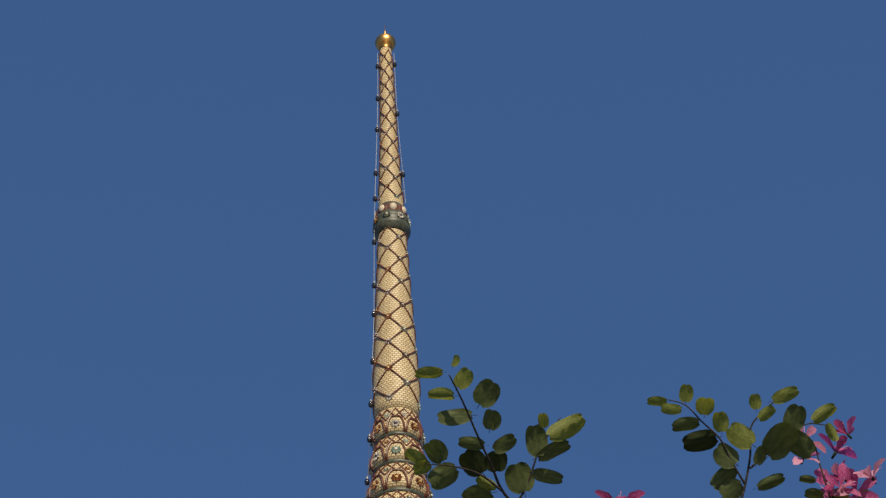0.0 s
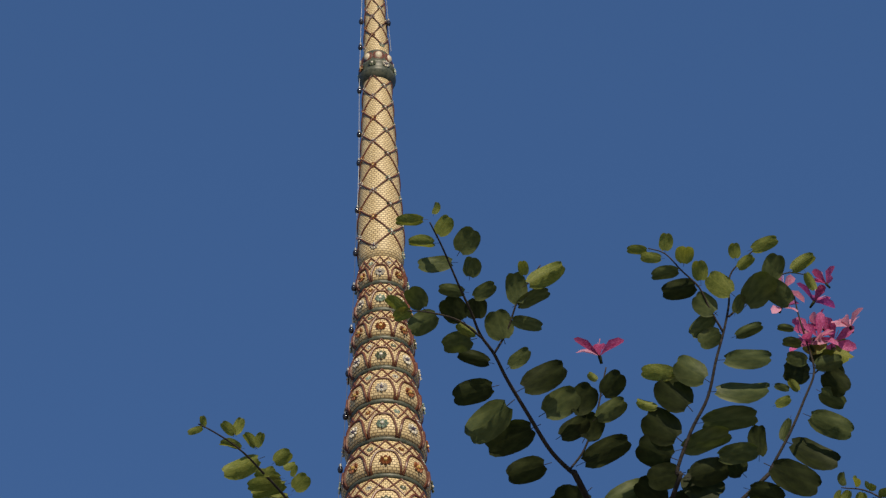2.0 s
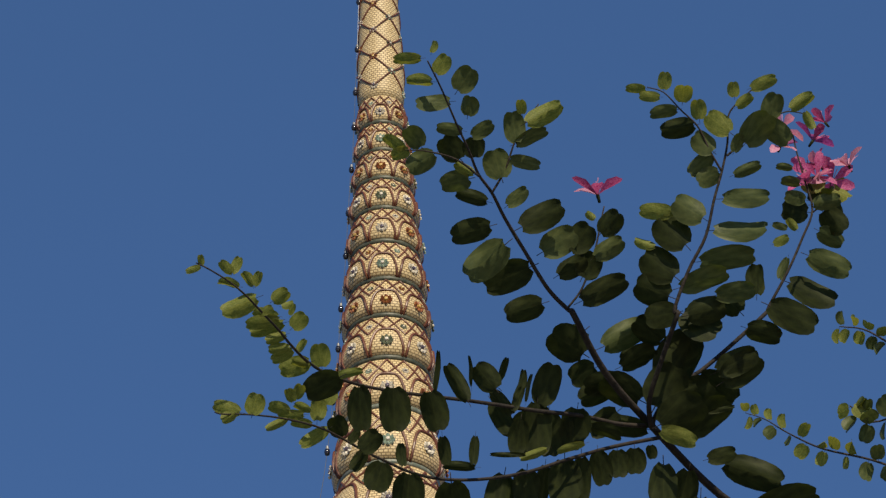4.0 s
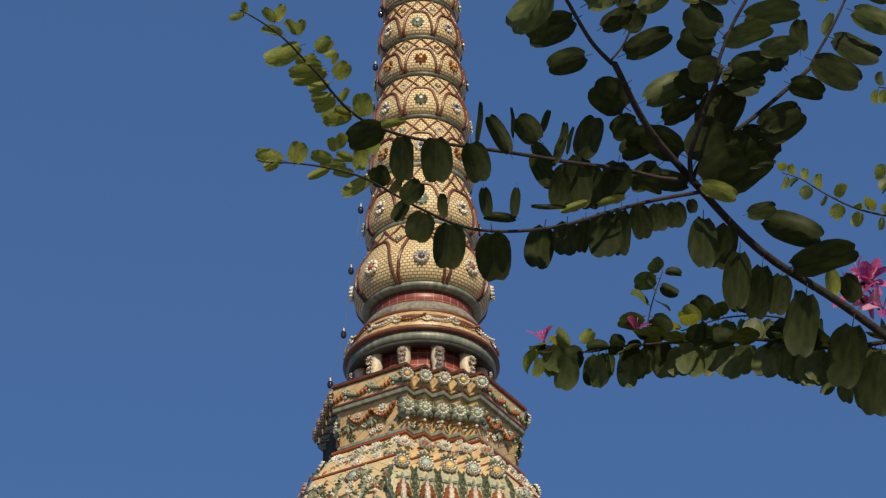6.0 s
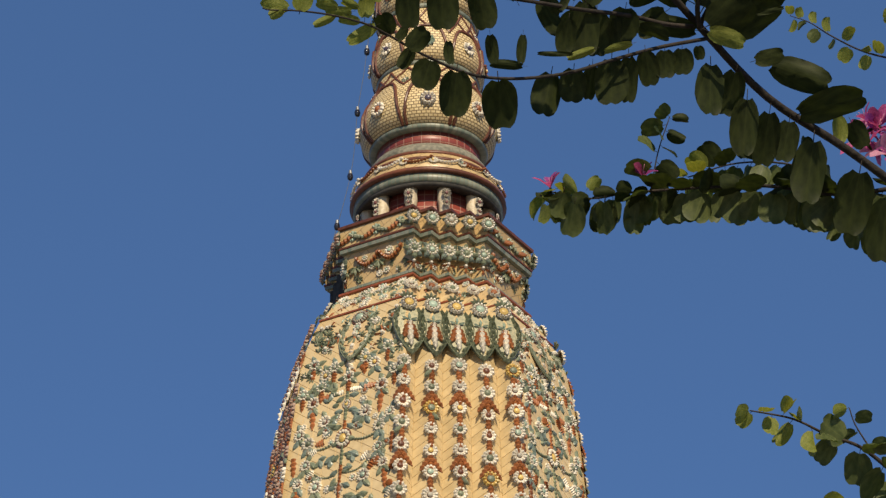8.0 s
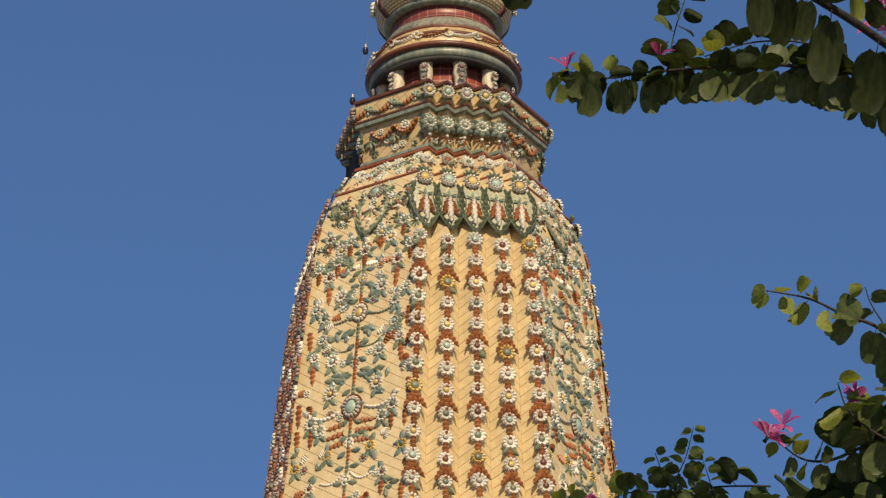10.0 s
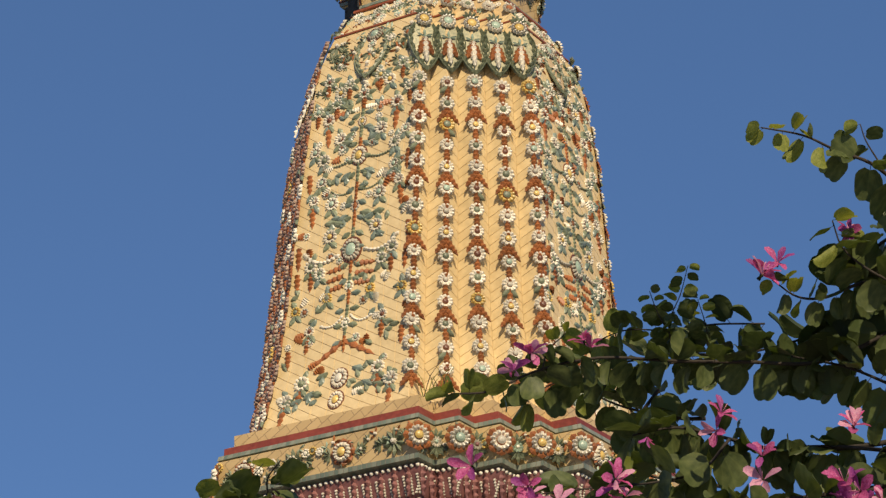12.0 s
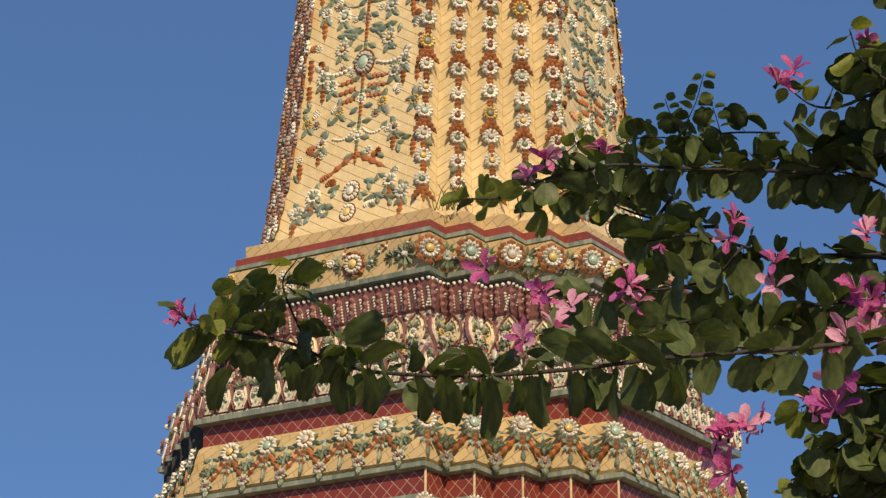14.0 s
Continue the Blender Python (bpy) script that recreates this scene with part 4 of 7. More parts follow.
        # feathers under the great medallion, and the two long drooping leaves
        for z, s in ((14.86, 0.30), (14.72, 0.32), (14.58, 0.26)):
            deco("hanging_leaf", rust_lance, way * 0.10, z, (0.26, s, 0.18), way * 82)
        deco("hanging_leaf", rust_lance, way * 0.03, 13.72, (0.27, 0.58, 0.18), way * 58)
        for j in range(16):
            u, z = way * fr.uniform(0.14, 0.92), fr.uniform(12.85, 17.5)
            deco("flower", fr.choice(small_flowers), u, z, fr.uniform(0.05, 0.075), fr.uniform(0, 40))
        for j in range(46 if f == 1 else 34):
            u, z, turn = way * fr.uniform(0.12, 0.94), fr.uniform(12.85, 17.6), fr.uniform(0, 360)
            me = fr.choice((green_leaf, green_leaf, teal_leaf, rust_lance, white_lance))
            deco("hanging_leaf", me, u, z, (0.32, fr.uniform(0.11, 0.17), 0.2), turn)
            if fr.random() < 0.5:
                deco("hanging_leaf", me, u, z, (0.32, fr.uniform(0.11, 0.15), 0.2), turn + fr.uniform(50, 90))

# ---- plinth and lower cornices ----
slab("plinth", [(2.55, 12.62), (2.97, 12.56), (2.98, 12.40), (3.0, 12.38)], cream_slab, "cream tiled plinth")
slab("moulding", [(2.98, 12.38), (3.12, 12.355), (3.13, 12.25), (3.05, 12.23)], red_plain, "red tile course")
slab("moulding", [(3.06, 12.24), (3.2, 12.235), (3.22, 12.175), (3.15, 12.165)], green_tile, "grey-green tile edge")
flower_frieze = slab("frieze", [(3.14, 12.18), (3.22, 12.15), (3.19, 11.72), (3.12, 11.69)], cream_slab, "cream frieze with large flowers")
slab("moulding", [(3.14, 11.71), (3.25, 11.70), (3.24, 11.64), (3.12, 11.62)], green_tile, "grey-green tile edge")
tongue_band = slab("tongue_band", [(3.12, 11.63), (3.15, 11.55), (3.06, 11.25), (3.02, 11.2)], purple, "plum band of hanging tongues and pearls")
petal_band = slab("petal_band", [(3.02, 11.22), (3.04, 11.1), (3.20, 10.62), (3.44, 10.34), (3.60, 10.12)], shard_ground, "band of lotus petals in pale glaze")
slab("moulding", [(3.36, 10.16), (3.63, 10.13), (3.63, 10.06), (3.44, 10.05)], green_tile, "grey-green tile edge")
slab("red_band", [(3.48, 10.09), (3.49, 10.07), (3.49, 9.77), (3.48, 9.75)], red_tile, "red tile band with pale diagonal joints")
GARLAND = [(3.49, 9.79), (3.54, 9.75), (3.67, 9.38), (3.72, 9.15), (3.64, 9.10)]
garland_frieze = slab("frieze", GARLAND, cream_slab, "sloping cream frieze with rust garlands")
slab("moulding", [(3.62, 9.12), (3.74, 9.10), (3.75, 9.04), (3.66, 9.02)], green_tile, "grey-green tile edge")
low_band = slab("red_band", [(3.62, 9.03), (3.64, 9.01), (3.64, 8.74), (3.63, 8.72)], red_tile, "red tile band with pale diagonal joints")
low_edge = slab("moulding", [(3.60, 8.735), (3.72, 8.72), (3.74, 8.65), (3.66, 8.62)], green_tile, "grey-green tile edge with white flowers")
slab("lower_terrace", [(3.68, 8.62), (4.3, 8.2), (4.35, 7.9), (4.1, 7.8), (4.15, 6.6), (4.7, 6.3), (4.75, 5.7), (4.5, 5.6), (4.6, 4.2), (5.4, 3.8), (5.5, 3.0), (5.3, 2.9), (5.4, 1.8), (6.4, 1.5), (6.5, 0.8), (7.2, 0.7), (7.2, 0.0)], cream_slab, "stepped cream tiled terraces")

spots = []
for which in (0, -1, 1):
    for k in range(5):
        spots.append(("corner", which, k))
for which, k in ((w, k) for _, w, k in spots):
    p, n = at_corner(k, 3.215, 11.93, 0, which)
    put("petal_ring", rust_rosette, flower_frieze, facing(p, n, size=(0.20, 0.20, 0.10)))
    put("flower", big_flowers[k % 3], flower_frieze, facing(p + n * 0.012, n, size=0.14))
for which in (0, -1, 1):
    r = Matrix.Rotation(radians(90) * which, 3, "Z")
    for k in range(4):
        for a, z, part_of in ((3.2, 11.92, flower_frieze),):
            a, w, s = plan(a)
            q, n = r @ Vector((w + k * s + 0.06, -a + (k + 1) * s - 0.06, z)), r @ Vector((1, -1, 0.2)).normalized()
            put("flower", flowers[(k + 1) % 4], part_of, facing(q + n * 0.02, n, size=0.08))
            put("sprig", sprig_green, part_of, facing(q + n * 0.02 + Vector((0, 0, -0.06)), n, size=0.17, spin=180))
            put("sprig", sprig_green, part_of, facing(q + n * 0.02 + Vector((0, 0, 0.05)), n, size=0.15))
for f in range(3):
    w = plan(3.2)[1]
    for j in range(4):
        u = -w + (j + 0.5) * 2 * w / 4 + 0.04
        p, n = on_face(f, u, 3.215, 11.92)
        if j % 2:
            put("sprig", sprig_tip, flower_frieze, facing(p, n, size=0.2))
            put("sprig", sprig_green, flower_frieze, facing(p, n, size=0.2, spin=180))
        else:
            put("petal_ring", rust_rosette, flower_frieze, facing(p, n, size=(0.19, 0.19, 0.10)))
            put("medallion", medallions[0], flower_frieze, facing(p + n * 0.012, n, size=0.15))
        for way in (-0.2, 0.2):
            q, n = on_face(f, u + way, 3.21, 11.92)
            put("sprig", sprig_green, flower_frieze, facing(q, n, size=0.13, spin=90 * (1 if way < 0 else -1)))


def lance_between(p, q, n, me, wide):
    """A rust leaf of the garland laid from one flower to another."""
    y = (p - q).normalized()
    x = y.cross(n).normalized()
    m = Matrix((x, y, x.cross(y))).transposed().to_4x4()
    put("hanging_leaf", me, garland_frieze, Matrix.Translation(p) @ m @ Matrix.Diagonal((wide, (p - q).length, 0.24, 1)))


def swag(tops, lows, n):
    """Flowers along the top of the frieze, beaded flowers low between them, and the garlands from one to the next."""
    for j, p in enumerate(tops):
        put("flower", big_flowers[j % 3], garland_frieze, facing(p + n * 0.02, n, size=0.135))
        q = slide(p, n, 0.10)
        put("hanging_leaf", rust_lance, garland_frieze, facing(q + n * 0.01, n, size=(0.26, 0.25, 0.2)))
        put("hanging_leaf", green_leaf, garland_frieze, facing(slide(p, n, 0.32) + n * 0.01, n, size=(0.22, 0.17, 0.2)))
        for side in (-1, 1):
            put("sprig", sprig_green, garland_frieze, facing(slide(p, n, 0.03) + n * 0.01, n, size=0.21, spin=side * 96))
    for q in tops + lows:
        for side in (-1, 1):
            put("sprig", sprig_jade, garland_frieze, facing(slide(q, n, 0.2 if q in tops else -0.06) + n * 0.012, n, size=0.13, spin=side * 130))
    for q in lows:
        put("flower", flowers[2], garland_frieze, facing(q + n * 0.03, n, size=0.085))
        put("hanging_leaf", green_leaf, garland_frieze, facing(slide(q, n, 0.03) + n * 0.01, n, size=(0.3, 0.14, 0.2)))
        put("sprig", sprig_green, garland_frieze, facing(slide(q, n, -0.15) + n * 0.02, n, size=0.19))
        put("sprig", sprig_green, garland_frieze, facing(slide(q, n, -0.26) + n * 0.02, n, size=0.16, spin=180))
        put("sprig", sprig_jade, garland_frieze, facing(slide(q, n, -0.40) + n * 0.02, n, size=0.15, spin=180))
        for p in tops:
            if 0.1 < (p - q).length < 0.72:
                lance_between(slide(p, n, 0.06).lerp(q, 0.04) + n * 0.012, q.lerp(p, 0.1) + n * 0.012, n, rust_lance, 0.24)


for which in (0, -1, 1):
    r = Matrix.Rotation(radians(90) * which, 3, "Z")
    a_hi, a_lo = interp(GARLAND, 9.62) + 0.01, interp(GARLAND, 9.20) + 0.01
    full, flat, step = plan(a_lo)
    lows = [r @ (Vector((flat + (k + 0.1) * step, -full + (k + 0.9) * step, 9.20)) + Vector((0.036, -0.036, 0))) for k in range(4)]
    lows = [Vector((flare(a_lo, q.x, flat), q.y, q.z)) for q in lows]
    swag([at_corner(k, a_hi, 9.62, 0.3, which)[0] for k in range(5)], lows, r @ Vector((1, -1, 0.3)).normalized())
for f in range(3):
    w = plan(3.58)[1]
    tops = [on_face(f, -w + j * 2 * w / 6, interp(GARLAND, 9.62) + 0.005, 9.62)[0] for j in range(1, 6)]
    lows = [on_face(f, -w + (j + 0.5) * 2 * w / 6, interp(GARLAND, 9.20) + 0.005, 9.20)[0] for j in range(6)]
    swag(tops, lows, on_face(f, 0, 1, 0, 0.3)[1])

# pale edge tiles and flowers at the corners of the lowest red band
edge_tile = mesh_of("edge_tile", *tube([Vector((0, 0, 8.73)), Vector((0, 0, 9.03))], [0.016, 0.016], 6), [cream_plain])
for which in (0, -1, 1):
    for k in range(5):
        p, n = at_corner(k, 3.65, 0, 0, which)
        put("edge_tile", edge_tile, low_band, Matrix.Translation(p))
        p, n = at_corner(k, 3.72, 8.60, 0.3, which)
        put("flower", big_flowers[(k + 2) % 3], low_edge, facing(p, n, size=0.13))


def round_plan(a, gap, reach=2.45):
    """Places at even steps along the stepped plan, over the two faces in view and the corners beside them."""
    pts = outline(a)
    n = len(pts)
    chain = [pts[i % n] for i in range(-9, 2 * 9 + 1)]
    out, left = [], gap / 2
    for p, q in zip(chain, chain[1:]):
        run = math.hypot(q[0] - p[0], q[1] - p[1])
        t = ((q[0] - p[0]) / run, (q[1] - p[1]) / run)
        d = left
        while d < run:
            out.append((Vector((p[0] + t[0] * d, p[1] + t[1] * d, 0)), Vector((t[1], -t[0], 0))))
            d += gap
        left = d - run
    return out


for p, n in round_plan(3.16, 0.085):
    put("pearl", pearl, tongue_band, facing(p + Vector((0, 0, 11.58)), n, size=0.028))
strips = gather([(lambda m, v, f: ([tuple(m @ Vector(q)) for q in v], f))(facing(p + Vector((0, 0, 11.5 - 0.035 * j)) - n * 0.012 * j, n, size=(0.025, 0.021, 0.022)), *dome(0, 0, 1, 0.9, n=5))
                 for p, n in round_plan(3.14, 0.1) for j in range(1, 8)])
put("beadwork", mesh_of("beadwork", *strips, [white]), tongue_band, label="rows of small pale beads", kind="stuff")
for p, n in round_plan(3.12, 0.2):
    put("hanging_leaf", plum_lance, tongue_band, facing(p + Vector((0, 0, 11.56)) + n * 0.01, n, size=(0.2, 0.36, 0.3)))
for j, (p, n) in enumerate(round_plan(3.22, 0.23)):
    up = n + Vector((0, 0, 0.42))
    put("lotus_petal", pale_petal_piece, petal_band, facing(p * 1.115 + Vector((0, 0, 10.18)), n + Vector((0, 0, 0.12)), size=(0.26, 0.40, 0.3)))
    put("flower", bell_flowers[(4, 3)[j % 2]], petal_band, facing(p * 1.115 + Vector((0, 0, 10.37)) + n * 0.025, n, size=0.055))
    put("sprig", sprig_green, petal_band, facing(p * 1.115 + Vector((0, 0, 10.45)) + n * 0.015, n, size=0.12))
    put("sprig", sprig_jade, petal_band, facing(p * 1.115 + Vector((0, 0, 10.33)) + n * 0.015, n, size=0.10, spin=180))
for j, (p, n) in enumerate(round_plan(3.09, 0.32)):
    up = n + Vector((0, 0, 0.22))
    put("lotus_petal", lotus_petal, petal_band, facing(p + Vector((0, 0, 10.72)) + n * 0.06, up, size=(0.32, 0.50, 0.3)))
    put("flower", bell_flowers[(5, 0, 3)[j % 3]], petal_band, facing(p + Vector((0, 0, 10.90)) + n * 0.085, up, size=0.06))
    put("sprig", sprig_green, petal_band, facing(p + Vector((0, 0, 10.96)) + n * 0.075, up, size=0.13))
    put("sprig", sprig_tip, petal_band, facing(p + Vector((0, 0, 10.84)) + n * 0.085, up, size=0.12, spin=180))
for j, (p, n) in enumerate(round_plan(3.24, 0.24)):
    up = n + Vector((0, 0, 0.4))
    put("hanging_leaf", (white_lance, plum_lance)[j % 2], petal_band, facing(p * 1.005 + Vector((0, 0, 10.68)) + n * 0.03, up, size=(0.2, 0.28, 0.3), spin=(18, -18)[j % 2]))
    put("sprig", (sprig_tip, sprig_green)[j % 2], petal_band, facing(p * 1.04 + Vector((0, 0, 10.50)) + n * 0.03, up, size=0.17, spin=(0, 180)[j % 2]))

# small leaves and flowers between the great flowers of the frieze
zr = random.Random(15)
for p, n in round_plan(3.22, 0.105):
    name, me = zr.choice((("sprig", sprig_green), ("sprig", sprig_jade), ("sprig", sprig_tip), ("sprig", sprig_rust), ("flower", small_flowers[1]), ("flower", bell_flowers[5])))
    put(name, me, flower_frieze, facing(p + Vector((0, 0, zr.uniform(11.78, 12.1))), n, size=zr.uniform(0.08, 0.13) * (0.6 if name == "flower" else 1.0), spin=zr.uniform(0, 360)))

# small leaves and flowers that fill the neck and the shoulder
nr = random.Random(8)
for body, z0, z1, rows, lean in ((neck, 19.42, 19.86, NECK, 0.0), (bell, 18.86, 19.2, BELL, 0.6)):
    for p, n in round_plan(1.3, 0.06):
        if body is neck and p.x < -0.62 and p.y < 0:
            continue
        z = nr.uniform(z0, z1)
        k = (interp(rows, z) + 0.006) / 1.3
        name, me = nr.choice((("sprig", sprig_green), ("sprig", sprig_jade), ("sprig", sprig_tip), ("sprig", sprig_rust), ("flower", small_flowers[0]), ("flower", small_flowers[1])))
        put(name, me, body, facing(Vector((p.x * k, p.y * k, z)), n + Vector((0, 0, lean)), size=nr.uniform(0.07, 0.11) * (0.7 if name == "flower" else 1.0), spin=nr.uniform(0, 360)))

# small glazed shards between the petals
SLOPE = [(3.60, 10.12), (3.44, 10.34), (3.20, 10.62), (3.04, 11.1), (3.02, 11.22)]
mr = random.Random(12)
shards, shard_slots = [], []
for p, n in round_plan(3.0, 0.052):
    for j in range(8):
        z = mr.uniform(10.18, 11.18)
        out = next(a0 + (a1 - a0) * (z - z0) / (z1 - z0) for (a0, z0), (a1, z1) in zip(SLOPE, SLOPE[1:]) if z <= z1)
        m = facing(Vector((p.x * out / 3.0, p.y * out / 3.0, z)), n + Vector((0, 0, 0.3)), size=(mr.uniform(0.016, 0.034), mr.uniform(0.024, 0.06), 0.035), spin=mr.uniform(-60, 60))
        v, f = dome(0, 0, 1, 1, n=5)
        shards.append(([tuple(m @ Vector(q)) for q in v], f))
        shard_slots += [mr.choice((0, 0, 1, 1, 1, 2, 3))] * len(f)
put("shard_relief", mesh_of("shard_relief", *gather(shards), [white, purple, leaf_green, amber], shard_slots), petal_band, label="small white and plum glazed shards", kind="stuff")

# near-black thick panels over the left corner of the red band
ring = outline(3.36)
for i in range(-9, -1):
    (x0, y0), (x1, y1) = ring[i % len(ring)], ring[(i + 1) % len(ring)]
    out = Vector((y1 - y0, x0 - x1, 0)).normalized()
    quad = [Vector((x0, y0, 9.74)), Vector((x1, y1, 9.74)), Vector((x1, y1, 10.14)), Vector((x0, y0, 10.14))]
    put("blackened_panel", mesh_of("blackened_panel", *plate(quad, out, 0.33), [near_black]), petal_band)
    me = bell_flowers[6]
    put("flower", me, petal_band, facing(Vector(((x0 + x1) / 2, (y0 + y1) / 2, 9.92)) + out * 0.33, out, size=0.11))

# carved leaves that stand out on the weather side of the petal band
for k in range(5):
    for a, z, size in ((3.50, 10.14, 0.42), (3.42, 10.5, 0.40), (3.30, 10.86, 0.36), (3.26, 11.2, 0.30)):
        p, n = at_corner(k, a, z, 0.2, -1)
        put("lotus_petal", (pale_petal_piece, lotus_petal)[k % 2], petal_band, facing(p + n * 0.04, n, size=(size * 0.8, size, 0.4)))
        put("sprig", (sprig_rust, sprig_tip)[k % 2], petal_band, facing(p + n * 0.09 + Vector((0, 0, size * 0.4)), n, size=size * 0.5))

# weeds rooted on the ledge
weeds = thing("weed_tuft", (-0.15, 30.00, 12.6), 0, "tuft of dry weeds rooted on the plinth ledge", "weeds")
wr = random.Random(2)
for k in range(16):
    g, h = wr.uniform(0, 6.28), wr.uniform(0.12, 0.42)
    lean_x, lean_y = math.cos(g) * h * 0.5, math.sin(g) * h * 0.3
    x0 = wr.uniform(-0.16, 0.16)
    put("stalk", mesh_of("stalk", *tube([Vector((x0, 0, -0.03)), Vector((x0 + lean_x * 0.4, lean_y * 0.4, h * 0.6)), Vector((x0 + lean_x, lean_y, h))], [0.006, 0.005, 0.002], 4), [leaf_new if k % 2 else bark]), weeds)



def join_rest(parent, name, rest_name, label, order, keep=290):
    """Past the nearest few hundred, pieces of one kind become one part."""
    kids = sorted((o for o in parent.children if o.name.split(".")[0] == name), key=order)
    rest = kids[keep:]
    if not rest:
        return
    mats, verts, faces, slots = [], [], [], []
    for o in rest:
        base, me = len(verts), o.data
        ids = []
        for m in me.materials:
            if m not in mats:
                mats.append(m)
            ids.append(mats.index(m))
        verts += [o.matrix_basis @ v.co for v in me.vertices]
        for p in me.polygons:
            faces.append(tuple(i + base for i in p.vertices)), slots.append(ids[p.material_index])
    for o in rest:
        bpy.data.objects.remove(o)
    put(rest_name, mesh_of(rest_name, verts, faces, mats, slots), parent, label=label, kind="stuff")


def from_court(o):
    return -(o.location.x - o.location.y)


join_rest(bell, "hanging_leaf", "leaf_ornament", "glazed leaf ornament", from_court)
join_rest(bell, "sprig", "sprig_ornament", "glazed sprig ornament", from_court)
join_rest(bell, "flower", "flower_ornament", "glazed flower ornament", from_court)
join_rest(petal_band, "sprig", "sprig_ornament", "glazed sprig ornament", from_court)

# the old tower stands a little out of true: sideways shift by height
TRUE = [(-0.085, 0.0), (-0.085, 12.3), (-0.12, 12.7), (-0.12, 14.0), (-0.05, 17.0), (0.0, 19.5), (0.025, 22.0), (0.03, 27.0), (0.0, 31.0), (-0.04, 36.0), (-0.12, 42.3)]
ACROSS = Vector((math.cos(radians(TURN)), -math.sin(radians(TURN)), 0))
for part in chedi.children:
    own = part.matrix_basis.translation.length < 1e-6
    if not own:
        part.location += ACROSS * interp(TRUE, part.location.z)
        continue
    for v in part.data.vertices:
        v.co += ACROSS * interp(TRUE, v.co.z)
    for piece in part.children:
        if piece.location.length > 1e-6:
            piece.location += ACROSS * interp(TRUE, piece.location.z)
        elif piece.data.users == 1:
            for v in piece.data.vertices:
                v.co += ACROSS * interp(TRUE, v.co.z)
        else:
            piece.location += ACROSS * interp(TRUE, sum(c[2] for c in piece.bound_box) / 8)

# ---- strings of small lamps along the spire ----
bulb_mesh = mesh_of("bulb", *gather([tube([Vector((0, 0, -0.06)), Vector((0, 0, -0.045)), Vector((0, 0, 0)), Vector((0, 0, 0.045)), Vector((0, 0, 0.06))], [0.018, 0.038, 0.048, 0.038, 0.018], 10)]), [black_glass], smooth=True)
cap_mesh = mesh_of("cap", *tube([Vector((0, 0, 0.05)), Vector((0, 0, 0.11))], [0.03, 0.022], 8), [wire_metal])


def lamp_string(points, spots_at, label):
    ob = thing("lamp_string", points[0], 0, label, "light string", group="lamp strings on the spire")
    o = Vector(points[0])
    path = smooth_path([Vector(p) - o for p in points], 6)
    put("wire", mesh_of("wire", *tube(path, [0.0045] * len(path), 5), [wire_metal]), ob)
    run = [0.0]
    for p, q in zip(path, path[1:]):
        run.append(run[-1] + (q - p).length)
    for s in spots_at:
        d = s * run[-1]
        i = max(j for j in range(len(path) - 1) if run[j] <= d)
        p = path[i].lerp(path[i + 1], (d - run[i]) / (run[i + 1] - run[i]))
        b = put("bulb", bulb_mesh, ob, Matrix.Translation(p))
        put("cap", cap_mesh, b)


rl = random.Random(9)
left_spots = [0.02 + 0.047 * k + rl.uniform(-0.008, 0.008) for k in range(21)]
lamp_string([(-0.27, 32.90, 41.07), (-0.28, 32.90, 39.48), (-0.34, 32.90, 37.14), (-0.37, 32.90, 35.82), (-0.39, 32.90, 33.61), (-0.45, 32.90, 31.68), (-0.52, 32.90, 29.77), (-0.54, 32.90, 29.74), (-0.64, 32.90, 27.67), (-0.71, 32.90, 26.78), (-0.76, 32.90, 25.87), (-0.93, 32.90, 23.90), (-1.06, 32.90, 22.85), (-1.16, 32.90, 21.70), (-1.54, 32.90, 20.02)],
            left_spots, "thin wire with round black lamps hung beside the spire")
lamp_string([(0.06, 32.90, 41.06), (0.10, 32.90, 39.25), (0.18, 32.90, 37.60), (0.23, 32.90, 36.65)], [0.08, 0.42, 0.82], "short wire with round black lamps at the spire tip")

# ---- the orchid trees ----


def leaf_mesh(name, fold, curl, material):
    """A round two-lobed leaf with its stalk, unit length, folded along its midrib, each lobe a little arched."""
    rows = ((0.01, 0.17), (0.08, 0.34), (0.22, 0.435), (0.40, 0.46), (0.58, 0.455), (0.75, 0.415), (0.89, 0.33), (0.97, 0.20))
    verts, faces = [], []
    for j, (y, w) in enumerate(rows):
        for k in (-1.0, -0.55, 0.0, 0.55, 1.0):
            x = k * w
            dip = (-0.05 if abs(k) == 1 else -0.02 if k else 0.0) if j == 0 else (-0.035 if not k else 0.0) if j == 7 else 0.0
            arch = 0.022 * (1 - (2 * abs(k) - 1) ** 2) if k else 0.0
            z = math.sin(fold) * abs(x) + arch - curl * (y - 0.4) ** 2 + 0.035 * math.sin(8 * y + 3 * k) * abs(k)
            verts.append((x * math.cos(fold), y + dip, z))
    for j in range(len(rows) - 1):
        faces += [(j * 5 + k, j * 5 + k + 1, j * 5 + k + 6, j * 5 + k + 5) for k in range(4)]
    slots = [0] * len(faces)
    sv, sf = tube([Vector((0, -0.19, 0.03)), Vector((0, -0.09, 0.02)), Vector((0, 0.04, 0))], [0.013, 0.012, 0.014], 4)
    o = len(verts)
    verts += sv
    faces += [tuple(i + o for i in f) for f in sf]
    slots += [1] * len(sf)
    return mesh_of(name, verts, faces, [material, bark], slots, smooth=True)


